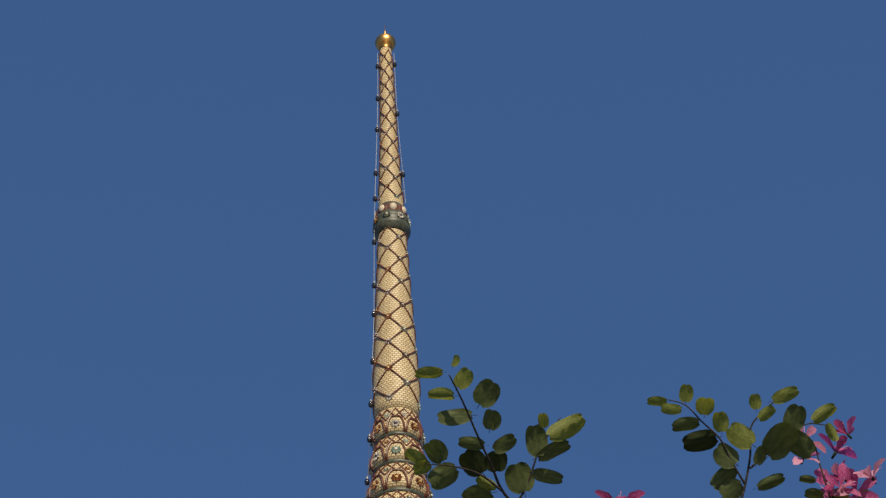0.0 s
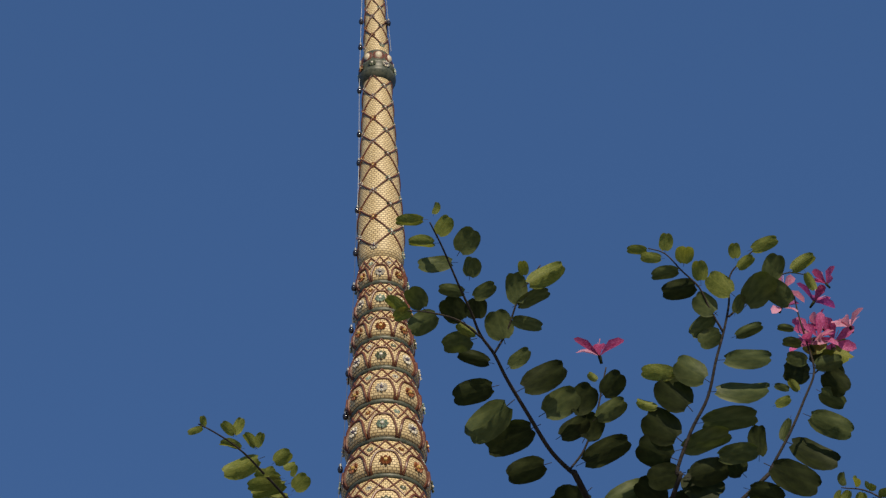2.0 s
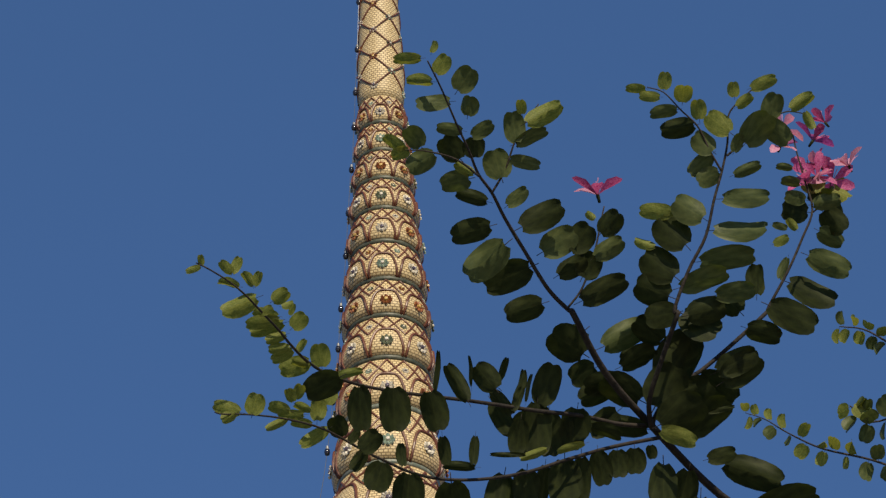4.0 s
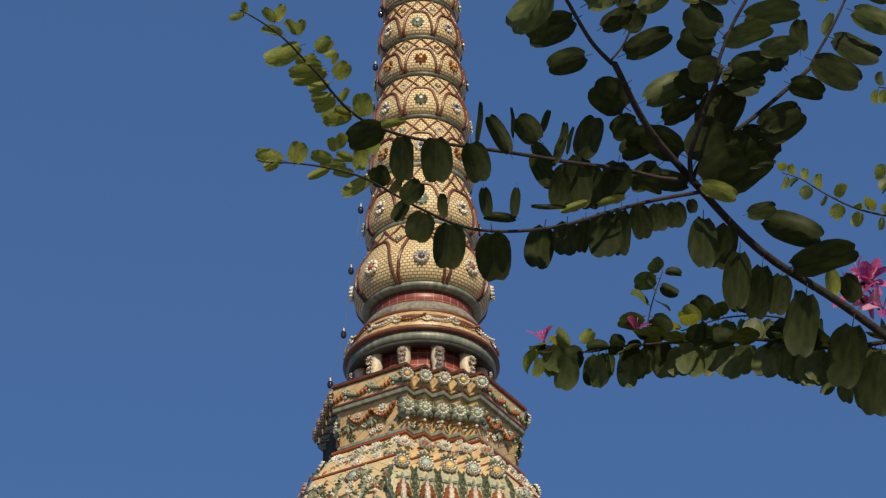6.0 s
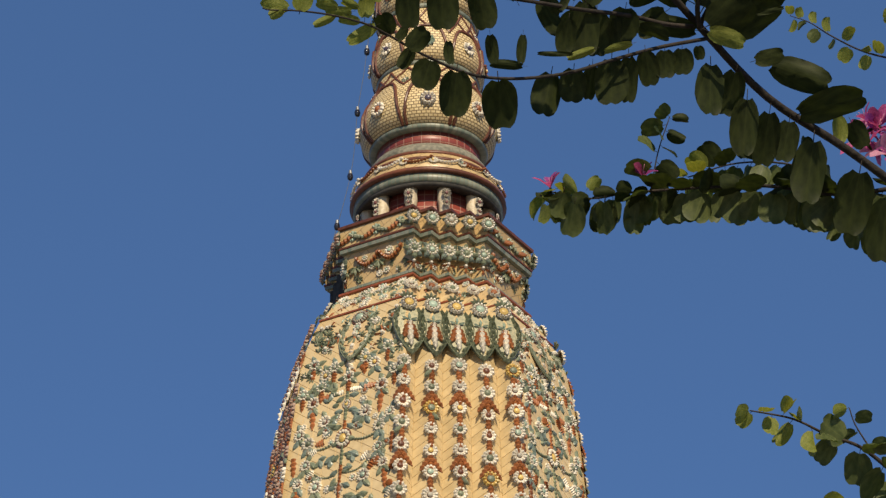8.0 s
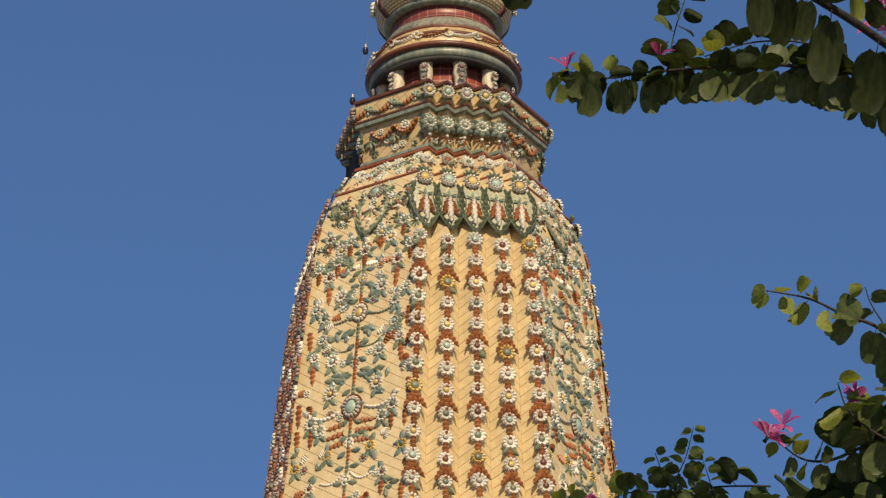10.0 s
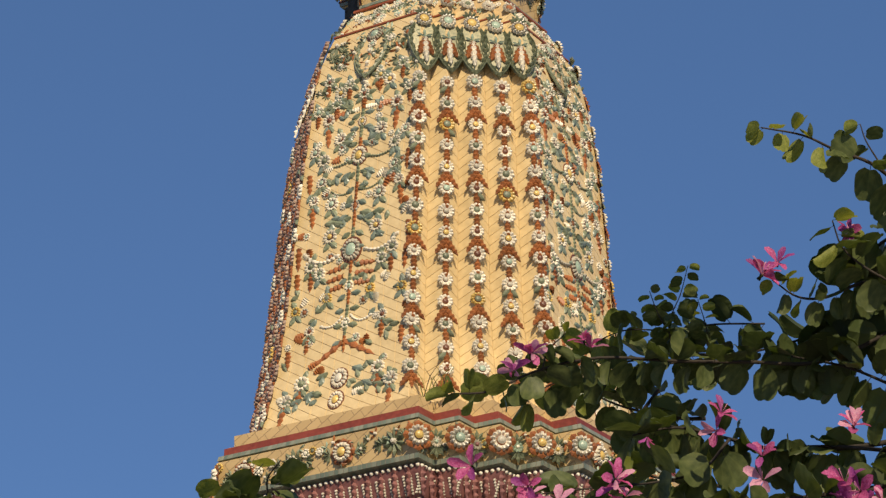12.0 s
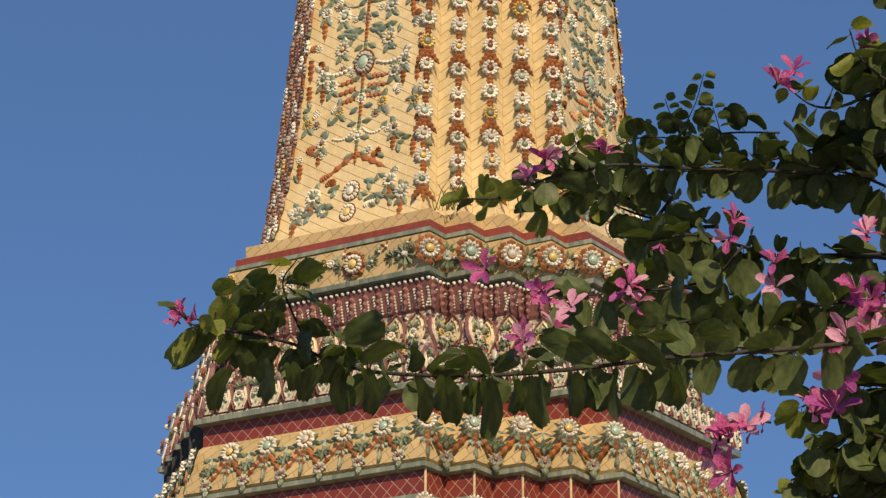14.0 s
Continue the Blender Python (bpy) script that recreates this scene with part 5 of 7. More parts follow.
OLD_FOLDS, NEW_FOLDS = (3, 9, 17, 48), (8, 24, 55)
shaded_leaves = [leaf_mesh("leaf", radians(f), c, leaf_shaded) for f, c in zip(OLD_FOLDS, (0.1, 0.22, 0.1, 0.2))]
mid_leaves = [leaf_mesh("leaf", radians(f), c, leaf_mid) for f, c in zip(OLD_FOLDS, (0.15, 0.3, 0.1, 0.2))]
new_leaves = [leaf_mesh("leaf", radians(f), c, leaf_new) for f, c in zip(NEW_FOLDS, (0.1, 0.2, 0.1))]
petal_verts = [(0, 0, 0), (0.10, 0.28, 0.05), (0.22, 0.60, 0.09), (0.16, 0.90, -0.05), (0, 1.0, -0.18), (-0.15, 0.92, -0.11), (-0.22, 0.62, 0.03), (-0.10, 0.28, 0.05), (0, 0.35, -0.01), (0, 0.7, -0.05)]
petal_faces = [(0, 1, 8), (1, 2, 9, 8), (2, 3, 9), (3, 4, 9), (4, 5, 9), (5, 6, 9), (6, 7, 8, 9), (7, 0, 8)]
petals = [mesh_of("petal", petal_verts, petal_faces, [m], smooth=True) for m in (pink, pale_pink, mauve)]
sv, sf = gather([tube([Vector((0, 0, -0.25)), Vector((0, 0, 0.0)), Vector((0, 0, 0.12))], [0.05, 0.07, 0.04], 6)])
wv, wf = gather([tube([Vector((0, 0, 0.05)), Vector((0.12 * math.cos(k * 2.1), 0.12 * math.sin(k * 2.1), 0.35)), Vector((0.26 * math.cos(k * 2.1), 0.26 * math.sin(k * 2.1), 0.58))], [0.012, 0.012, 0.016], 4) for k in range(4)])
allv, allf = gather([(sv, sf), (wv, wf)])
heart_mesh = mesh_of("flower", allv, allf, [leaf_shaded, pale_pink], [0] * len(sf) + [1] * len(wf), smooth=True)


def blossom(tree, at, size, rng, way=None):
    n = Vector(way or (rng.uniform(-0.7, 0.5), rng.uniform(-1, 0.2), rng.uniform(-0.2, 0.9))).normalized()
    fl = put("flower", heart_mesh, tree, facing(Vector(at) - tree.location, n, up=(0.1, 0.3, 1), size=size, spin=rng.uniform(0, 360)), "pink orchid-tree flower")
    tone = 1 if rng.random() < 0.35 else 0
    back = 2 if int(size * 1e5) % 2 else 1 - tone
    for k in range(5):
        m = pose(0, 0, 0.02, 0, 0, 72 * k + rng.uniform(-14, 14)) @ pose(0, 0, 0, rng.uniform(15, 62), rng.uniform(-25, 25), 0) @ Matrix.Diagonal((rng.uniform(0.75, 1.2), rng.uniform(0.85, 1.1), 1, 1))
        put("petal", petals[tone if rng.random() < 0.7 else back], fl, m)


def branch(tree, points, r0, r1):
    o = tree.location
    path = smooth_path([Vector(p) - o for p in points], 5)
    n = len(path)
    put("branch", mesh_of("branch", *tube(path, [r0 + (r1 - r0) * i / (n - 1) for i in range(n)], 7), [bark], smooth=True), tree)
    return path


TO_EYE = Vector((-0.10, -0.72, -0.68))


def leafy(tree, points, r0, r1, size0, size1, gap, rng, hang=0.25, spread=1.0, start=0.0, young=0.25, up=0.0, wild=0.2):
    """A twig with leaves on either side in turn. hang: how far they droop; young: the share at its tip that is fresh growth."""
    if tree is not upper_tree:
        gap *= 1.3
    path = branch(tree, points, r0, r1)
    run = [0.0]
    for p, q in zip(path, path[1:]):
        run.append(run[-1] + (q - p).length)
    d, side, last = run[-1] * start, rng.choice((-1, 1)), False
    while d < run[-1]:
        f = d / run[-1]
        i = max(j for j in range(len(path) - 1) if run[j] <= d)
        p = path[i].lerp(path[i + 1], (d - run[i]) / (run[i + 1] - run[i]))
        t = (path[i + 1] - path[i]).normalized()
        view = (TO_EYE + Vector((rng.gauss(0, 0.38), rng.gauss(0, 0.3), rng.gauss(0, 0.3)))).normalized()
        s = t.cross(view).normalized() * side
        size = (size0 + (size1 - size0) * f) * rng.uniform(0.82, 1.15)
        y = (s * spread + t * rng.uniform(0.1, 0.6) + Vector((rng.gauss(0, wild), rng.gauss(0, wild), rng.gauss(0, wild * 0.8) - hang * 2 + up))).normalized()
        z = (-view - y * y.dot(-view))
        if z.length < 0.2:
            z = Vector((rng.gauss(0, 1), rng.gauss(0, 1), 0.5)).cross(y)
        if tree is not upper_tree and rng.random() < 0.55:     # most blades lie flat to the sky
            z = z + Vector((0, 0, rng.uniform(0.5, 1.2)))
            z = z - y * y.dot(z)
        z.normalize()
        z = Matrix.Rotation(rng.gauss(0, 0.5), 3, y) @ z
        x = y.cross(z)
        m = Matrix((x, y, z)).transposed().to_4x4()
        fresh = f > 1 - young and rng.random() < 0.85
        dusky = tree is middle_tree and side > 0 and p.z + tree.location.z > 4.7     # the shaded copy goes on the higher twigs too
        put("leaf", rng.choice(new_leaves if fresh else (shaded_leaves if tree is upper_tree or dusky else mid_leaves)), tree,
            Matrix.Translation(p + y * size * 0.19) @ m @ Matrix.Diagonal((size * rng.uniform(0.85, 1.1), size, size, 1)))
        side = -side
        d += gap * (1 - 0.45 * f) * rng.uniform(0.88, 1.14)
        if d >= run[-1] and not last:
            d, last = run[-1] * 0.998, True


def single_leaf(tree, bx, by, bz, tx, ty, tz, wide, fresh, rng):
    """One leaf from its stalk to its tip, wide: its breadth for its length."""
    p, q = Vector((bx, by, bz)), Vector((tx, ty, tz))
    long = (q - p).length
    q = q + TO_EYE * long * rng.gauss(0, 0.16)
    y = (q - p).normalized()
    z = (-TO_EYE - y * y.dot(-TO_EYE)).normalized()
    if not fresh and tree is not upper_tree and rng.random() < 0.5:
        z = z + Vector((0, 0, rng.uniform(0.4, 1.0)))
        z = (z - y * y.dot(z)).normalized()
    z = Matrix.Rotation(rng.gauss(0, 0.22 if tree is upper_tree else 0.6), 3, y) @ z
    m = Matrix((y.cross(z), y, z)).transposed().to_4x4()
    pale = tree is not upper_tree or (bz > (5.2 if bx < 0.84 else 5.5) and random.Random(int(bx * 9000)).random() < 0.3 + (bz - 5.2) * 1.4)    # paler towards the ends of the shoots, with the unshaded copy
    pool = new_leaves[:2] if fresh else (mid_leaves if pale else shaded_leaves)[:3]
    i = rng.randrange(len(pool))
    fold = (NEW_FOLDS if fresh else OLD_FOLDS)[i]
    put("leaf", pool[i], tree, Matrix.Translation(p - tree.location) @ m @ Matrix.Diagonal((long * wide / (0.92 * math.cos(radians(fold))), long, long, 1)))


upper_tree = thing("orchid_tree", (2.6, 6.2, 0), 0, "orchid tree with dark two-lobed leaves and pink flowers", "tree", group="orchid trees")
lower_tree = thing("orchid_tree", (3.2, 6.4, 0), 0, "bushy orchid tree with many pink flowers before the chedi", "tree", group="orchid trees")
middle_tree = thing("orchid_tree", (3.0, 7.4, 0), 0, "orchid tree with green leaves and pink flower sprays", "tree", group="orchid trees")
far_tree = thing("orchid_tree", (4.6, 9.8, 0), 0, "orchid tree farther off with small fresh leaves", "tree", group="orchid trees")
rt = random.Random(31)


def trunk(tree, points, r0, r1):
    path = smooth_path([Vector(p) for p in points], 6)
    n = len(path)
    put("trunk", mesh_of("trunk", *tube(path, [r0 + (r1 - r0) * i / (n - 1) for i in range(n)], 10), [bark], smooth=True), tree)


trunk(upper_tree, [(0, 0, -0.05), (0.05, 0.0, 1.2), (-0.1, -0.1, 2.6), (-0.45, -0.3, 3.8), (-1.0, -0.5, 4.55)], 0.14, 0.045)
trunk(lower_tree, [(0, 0, -0.05), (-0.05, 0.0, 0.9), (-0.2, 0.0, 2.0), (-0.6, -0.1, 2.9)], 0.12, 0.05)
trunk(middle_tree, [(0, 0, -0.05), (0.05, 0.0, 1.4), (-0.2, -0.2, 2.8), (-0.8, -0.7, 3.6), (-1.6, -1.1, 4.1)], 0.13, 0.04)
trunk(far_tree, [(0, 0, -0.05), (0.1, 0.0, 2.2), (-0.3, 0.1, 4.8), (-1.2, 0.0, 7.0)], 0.16, 0.05)

branch(upper_tree, [(1.343, 5.604, 4.804), (1.223, 5.471, 4.844), (1.030, 5.328, 4.915), (0.824, 5.186, 4.975), (0.648, 5.010, 5.063), (0.531, 4.850, 5.106), (0.446, 4.675, 5.157)], 0.0122, 0.0076)
branch(upper_tree, [(0.446, 4.675, 5.157), (0.437, 4.679, 5.165), (0.390, 4.626, 5.185), (0.338, 4.550, 5.232), (0.291, 4.477, 5.273), (0.261, 4.415, 5.297), (0.229, 4.362, 5.310), (0.208, 4.304, 5.327), (0.179, 4.238, 5.353), (0.144, 4.159, 5.392), (0.116, 4.097, 5.411)], 0.0058, 0.0017)
branch(upper_tree, [(0.230, 4.341, 5.284), (0.179, 4.292, 5.292), (0.115, 4.256, 5.286), (0.065, 4.229, 5.268)], 0.0029, 0.0013)
branch(upper_tree, [(0.260, 4.403, 5.286), (0.291, 4.378, 5.332), (0.317, 4.340, 5.392), (0.344, 4.319, 5.433), (0.371, 4.303, 5.465)], 0.0029, 0.0013)
branch(upper_tree, [(0.437, 4.679, 5.165), (0.475, 4.667, 5.217), (0.505, 4.636, 5.292), (0.521, 4.617, 5.353), (0.534, 4.602, 5.408)], 0.0029, 0.0017)
branch(upper_tree, [(0.648, 5.010, 5.063), (0.645, 4.983, 5.044), (0.639, 4.921, 5.075), (0.671, 4.829, 5.140), (0.704, 4.739, 5.198)], 0.0065, 0.0059)
branch(upper_tree, [(0.704, 4.739, 5.198), (0.695, 4.742, 5.206), (0.732, 4.702, 5.291), (0.776, 4.667, 5.365), (0.800, 4.629, 5.446), (0.822, 4.603, 5.511), (0.839, 4.576, 5.577), (0.846, 4.549, 5.644), (0.883, 4.537, 5.687), (0.941, 4.517, 5.733)], 0.005, 0.0015)
branch(upper_tree, [(0.822, 4.603, 5.511), (0.792, 4.571, 5.555), (0.766, 4.537, 5.598), (0.726, 4.514, 5.631), (0.687, 4.490, 5.665), (0.647, 4.484, 5.678)], 0.0029, 0.0013)
branch(upper_tree, [(0.835, 4.577, 5.539), (0.885, 4.586, 5.594), (0.940, 4.590, 5.652), (0.995, 4.604, 5.700), (1.057, 4.638, 5.722)], 0.0029, 0.0013)
branch(upper_tree, [(0.660, 5.022, 5.057), (0.652, 4.975, 5.055), (0.704, 4.968, 5.142), (0.778, 4.978, 5.199), (0.879, 4.961, 5.285), (0.965, 4.948, 5.366)], 0.0058, 0.0051)
branch(upper_tree, [(0.965, 4.948, 5.366), (0.955, 4.955, 5.367), (1.009, 4.920, 5.453), (1.051, 4.889, 5.534), (1.082, 4.867, 5.606), (1.071, 4.849, 5.683), (1.057, 4.830, 5.760), (1.052, 4.823, 5.821)], 0.0043, 0.0017)
leafy(upper_tree, [(1.082, 4.871, 5.601), (1.128, 4.882, 5.655), (1.145, 4.886, 5.724)],
      0.0022, 0.0013, 0.068, 0.057, 0.027, rt)
branch(upper_tree, [(0.648, 5.010, 5.061), (0.568, 4.957, 5.031), (0.469, 4.892, 5.012), (0.359, 4.826, 4.982), (0.278, 4.790, 4.973), (0.199, 4.753, 4.962), (0.120, 4.707, 4.942), (0.043, 4.656, 4.919), (-0.033, 4.596, 4.894), (-0.106, 4.510, 4.862), (-0.153, 4.408, 4.826), (-0.186, 4.326, 4.811), (-0.211, 4.270, 4.811), (-0.241, 4.204, 4.805), (-0.273, 4.142, 4.804), (-0.306, 4.103, 4.810), (-0.344, 4.058, 4.807), (-0.368, 4.058, 4.822)], 0.0058, 0.0014)
branch(upper_tree, [(0.672, 5.004, 5.024), (0.552, 4.965, 4.973), (0.441, 4.931, 4.917), (0.331, 4.897, 4.857), (0.224, 4.858, 4.815), (0.133, 4.814, 4.789), (0.068, 4.754, 4.768), (0.017, 4.691, 4.753), (-0.033, 4.624, 4.738), (-0.081, 4.558, 4.727), (-0.129, 4.488, 4.709), (-0.199, 4.414, 4.681), (-0.267, 4.350, 4.648), (-0.323, 4.315, 4.626), (-0.340, 4.315, 4.631)], 0.005, 0.0014)
for row in ((-0.359, 4.058, 4.812, -0.390, 4.063, 4.802, 0.45, 1),
            (-0.356, 4.058, 4.815, -0.359, 4.043, 4.833, 0.60, 1),
            (-0.298, 4.112, 4.837, -0.324, 4.095, 4.856, 0.60, 1),
            (-0.298, 4.112, 4.837, -0.282, 4.091, 4.865, 0.60, 1),
            (-0.285, 4.129, 4.814, -0.329, 4.119, 4.822, 0.50, 1),
            (-0.258, 4.170, 4.848, -0.282, 4.151, 4.870, 0.60, 1),
            (-0.256, 4.174, 4.851, -0.243, 4.156, 4.876, 0.60, 1),
            (-0.252, 4.182, 4.826, -0.327, 4.197, 4.800, 0.55, 1),
            (-0.221, 4.248, 4.867, -0.186, 4.235, 4.885, 0.80, 1),
            (-0.204, 4.285, 4.882, -0.178, 4.281, 4.889, 0.70, 1),
            (-0.211, 4.269, 4.843, -0.266, 4.260, 4.850, 0.45, 1),
            (-0.209, 4.274, 4.836, -0.281, 4.277, 4.828, 0.45, 1),):
    single_leaf(upper_tree, *row, rt)
for row in ((-0.201, 4.292, 4.842, -0.273, 4.302, 4.823, 0.42, 1),
            (-0.188, 4.323, 4.887, -0.178, 4.308, 4.907, 0.50, 1),
            (-0.183, 4.335, 4.862, -0.153, 4.318, 4.886, 0.90, 1),
            (-0.195, 4.305, 4.822, -0.241, 4.312, 4.810, 0.50, 1),
            (-0.188, 4.322, 4.799, -0.234, 4.322, 4.796, 0.55, 1),
            (-0.182, 4.337, 4.804, -0.228, 4.349, 4.785, 0.55, 1),
            (-0.150, 4.414, 4.828, -0.215, 4.423, 4.812, 0.65, 1),
            (-0.173, 4.359, 4.815, -0.154, 4.343, 4.838, 0.50, 1),
            (-0.124, 4.472, 4.858, -0.130, 4.440, 4.900, 0.85, 1),
            (-0.150, 4.414, 4.819, -0.189, 4.406, 4.827, 0.50, 1),
            (-0.100, 4.522, 4.867, -0.032, 4.515, 4.877, 0.30, 1),
            (-0.241, 4.205, 4.802, -0.218, 4.197, 4.814, 0.70, 1),):
    single_leaf(upper_tree, *row, rt)
for row in ((-0.289, 4.330, 4.641, -0.346, 4.318, 4.653, 0.55, 1),
            (-0.298, 4.322, 4.632, -0.328, 4.329, 4.619, 0.75, 1),
            (-0.265, 4.352, 4.651, -0.253, 4.327, 4.688, 0.95, 1),
            (-0.191, 4.422, 4.707, -0.237, 4.414, 4.715, 0.62, 1),
            (-0.196, 4.416, 4.681, -0.242, 4.426, 4.663, 0.38, 1),
            (-0.183, 4.429, 4.736, -0.195, 4.412, 4.760, 0.85, 1),
            (-0.178, 4.435, 4.748, -0.163, 4.416, 4.775, 0.70, 1),
            (-0.148, 4.466, 4.736, -0.184, 4.455, 4.750, 0.50, 1),
            (-0.115, 4.508, 4.781, -0.125, 4.471, 4.832, 0.95, 1),
            (-0.134, 4.481, 4.723, -0.131, 4.451, 4.766, 0.70, 1),
            (-0.112, 4.512, 4.721, -0.175, 4.531, 4.691, 0.42, 1),
            (-0.081, 4.557, 4.732, -0.099, 4.529, 4.772, 0.85, 0),):
    single_leaf(upper_tree, *row, rt)
for row in ((-0.145, 4.468, 4.703, -0.191, 4.463, 4.708, 0.50, 1),
            (-0.162, 4.451, 4.717, -0.219, 4.451, 4.714, 0.42, 1),
            (-0.067, 4.578, 4.729, -0.045, 4.561, 4.755, 0.60, 0),
            (-0.033, 4.624, 4.738, -0.063, 4.648, 4.702, 0.60, 0),):
    single_leaf(upper_tree, *row, rt)
leafy(middle_tree, [(1.243, 5.643, 4.997), (1.077, 5.704, 5.009), (0.892, 5.740, 5.058), (0.748, 5.781, 5.080), (0.647, 5.818, 5.095), (0.529, 5.856, 5.108), (0.440, 5.893, 5.114), (0.328, 5.913, 5.149)],
      0.0065, 0.0017, 0.091, 0.073, 0.023, rt, hang=0.4, spread=0.7, young=0.1)
leafy(middle_tree, [(0.593, 5.813, 5.086), (0.617, 5.798, 5.201), (0.653, 5.787, 5.306)],
      0.0022, 0.0013, 0.065, 0.054, 0.025, rt, young=0.0)
leafy(middle_tree, [(1.214, 5.555, 4.058), (1.103, 5.506, 4.118), (1.019, 5.457, 4.163), (0.935, 5.420, 4.179), (0.851, 5.379, 4.201), (0.748, 5.346, 4.207)],
      0.0065, 0.0017, 0.100, 0.050, 0.033, rt, hang=0.45, young=0.3, wild=0.4)
leafy(middle_tree, [(1.035, 5.437, 4.153), (1.003, 5.418, 4.204), (0.990, 5.403, 4.241)],
      0.0022, 0.0013, 0.054, 0.043, 0.033, rt)
leafy(middle_tree, [(1.223, 6.109, 4.049), (1.107, 6.077, 4.116), (0.989, 6.085, 4.080), (0.914, 6.071, 4.076), (0.847, 6.039, 4.110)],
      0.0065, 0.0017, 0.081, 0.049, 0.025, rt)
leafy(middle_tree, [(1.178, 6.001, 4.068), (1.095, 5.998, 4.114), (1.026, 5.985, 4.172), (0.999, 5.960, 4.240)],
      0.0043, 0.0017, 0.097, 0.065, 0.024, rt)
leafy(middle_tree, [(1.375, 6.249, 4.185), (1.174, 6.287, 4.057), (0.993, 6.293, 3.981), (0.810, 6.268, 3.973), (0.614, 6.238, 3.967), (0.405, 6.202, 3.965), (0.240, 6.174, 3.920), (0.122, 6.148, 3.857), (0.020, 6.104, 3.834)],
      0.0065, 0.0026, 0.084, 0.065, 0.026, rt, hang=0.12, young=0.1, wild=0.55)
leafy(middle_tree, [(0.608, 6.331, 4.008), (0.602, 6.296, 4.099), (0.632, 6.265, 4.168), (0.652, 6.234, 4.236)],
      0.0022, 0.001, 0.054, 0.032, 0.017, rt, young=0.4)
leafy(middle_tree, [(0.609, 6.312, 4.057), (0.572, 6.289, 4.121), (0.550, 6.268, 4.178)],
      0.0022, 0.001, 0.043, 0.028, 0.015, rt, young=0.4)
leafy(middle_tree, [(0.705, 6.325, 3.997), (0.698, 6.293, 4.081), (0.677, 6.267, 4.152)],
      0.0022, 0.001, 0.049, 0.032, 0.015, rt, young=0.4)
leafy(middle_tree, [(0.255, 6.174, 3.920), (0.270, 6.155, 3.967), (0.315, 6.137, 4.007)],
      0.0022, 0.0013, 0.065, 0.054, 0.025, rt)
leafy(lower_tree, [(1.340, 6.093, 3.761), (1.194, 6.106, 3.707), (1.021, 6.111, 3.680), (0.848, 6.104, 3.672), (0.718, 6.078, 3.695), (0.588, 6.048, 3.716), (0.472, 6.031, 3.692)],
      0.0086, 0.0026, 0.103, 0.086, 0.024, rt, hang=0.4, young=0.0, wild=0.5)
leafy(lower_tree, [(1.296, 5.972, 3.511), (1.079, 5.933, 3.516), (0.868, 5.899, 3.481), (0.697, 5.853, 3.448), (0.488, 5.809, 3.403)],
      0.0079, 0.0034, 0.103, 0.097, 0.022, rt, hang=0.4, young=0.0, wild=0.5)
leafy(lower_tree, [(0.710, 6.015, 3.673), (0.637, 6.023, 3.595), (0.523, 6.018, 3.564), (0.381, 6.007, 3.548), (0.240, 5.994, 3.530)],
      0.0043, 0.0017, 0.097, 0.086, 0.024, rt, hang=0.3, young=0.0, wild=0.5)
leafy(lower_tree, [(1.141, 5.525, 3.332), (0.948, 5.467, 3.261), (0.735, 5.397, 3.216), (0.478, 5.323, 3.176), (0.228, 5.241, 3.122), (0.046, 5.143, 3.081), (-0.130, 5.035, 3.053), (-0.241, 4.920, 3.039), (-0.324, 4.799, 3.044), (-0.415, 4.680, 3.030), (-0.495, 4.563, 3.010)],
      0.0065, 0.0026, 0.092, 0.070, 0.039, rt, hang=0.3, young=0.1)
leafy(lower_tree, [(-0.284, 4.888, 3.036), (-0.327, 4.826, 3.111), (-0.347, 4.772, 3.164), (-0.317, 4.728, 3.196)],
      0.0029, 0.0013, 0.065, 0.049, 0.055, rt)
leafy(lower_tree, [(-0.367, 4.773, 3.048), (-0.411, 4.750, 3.110), (-0.428, 4.735, 3.152)],
      0.0022, 0.0013, 0.065, 0.054, 0.066, rt)
leafy(lower_tree, [(1.282, 5.949, 3.238), (1.079, 5.977, 3.189), (0.967, 5.984, 3.135), (0.870, 5.984, 3.093), (0.799, 5.975, 3.063)],
      0.0058, 0.0026, 0.097, 0.065, 0.025, rt, hang=0.3, young=0.0, wild=0.5)
leafy(lower_tree, [(1.111, 5.970, 3.287), (1.004, 5.984, 3.305), (0.923, 5.999, 3.296), (0.841, 6.022, 3.259)],
      0.0058, 0.0026, 0.097, 0.076, 0.025, rt, young=0.1, wild=0.5)
leafy(middle_tree, [(1.426, 6.128, 4.181), (1.270, 6.121, 4.277), (1.155, 6.151, 4.259), (1.082, 6.203, 4.169)],
      0.0072, 0.0034, 0.108, 0.108, 0.019, rt, hang=0.3, young=0.0, wild=0.5)
leafy(middle_tree, [(1.072, 6.337, 4.108), (0.920, 6.346, 4.055), (0.737, 6.349, 4.016), (0.585, 6.337, 3.996), (0.433, 6.327, 3.960), (0.297, 6.307, 3.937), (0.221, 6.294, 3.885)],
      0.0036, 0.0017, 0.086, 0.071, 0.025, rt, hang=0.15, young=0.08, wild=0.6)
leafy(middle_tree, [(0.864, 6.364, 4.119), (0.729, 6.379, 4.125), (0.609, 6.395, 4.116), (0.487, 6.404, 4.120), (0.381, 6.427, 4.080)],
      0.0029, 0.0017, 0.076, 0.059, 0.023, rt, hang=0.0, young=0.2, wild=0.6)
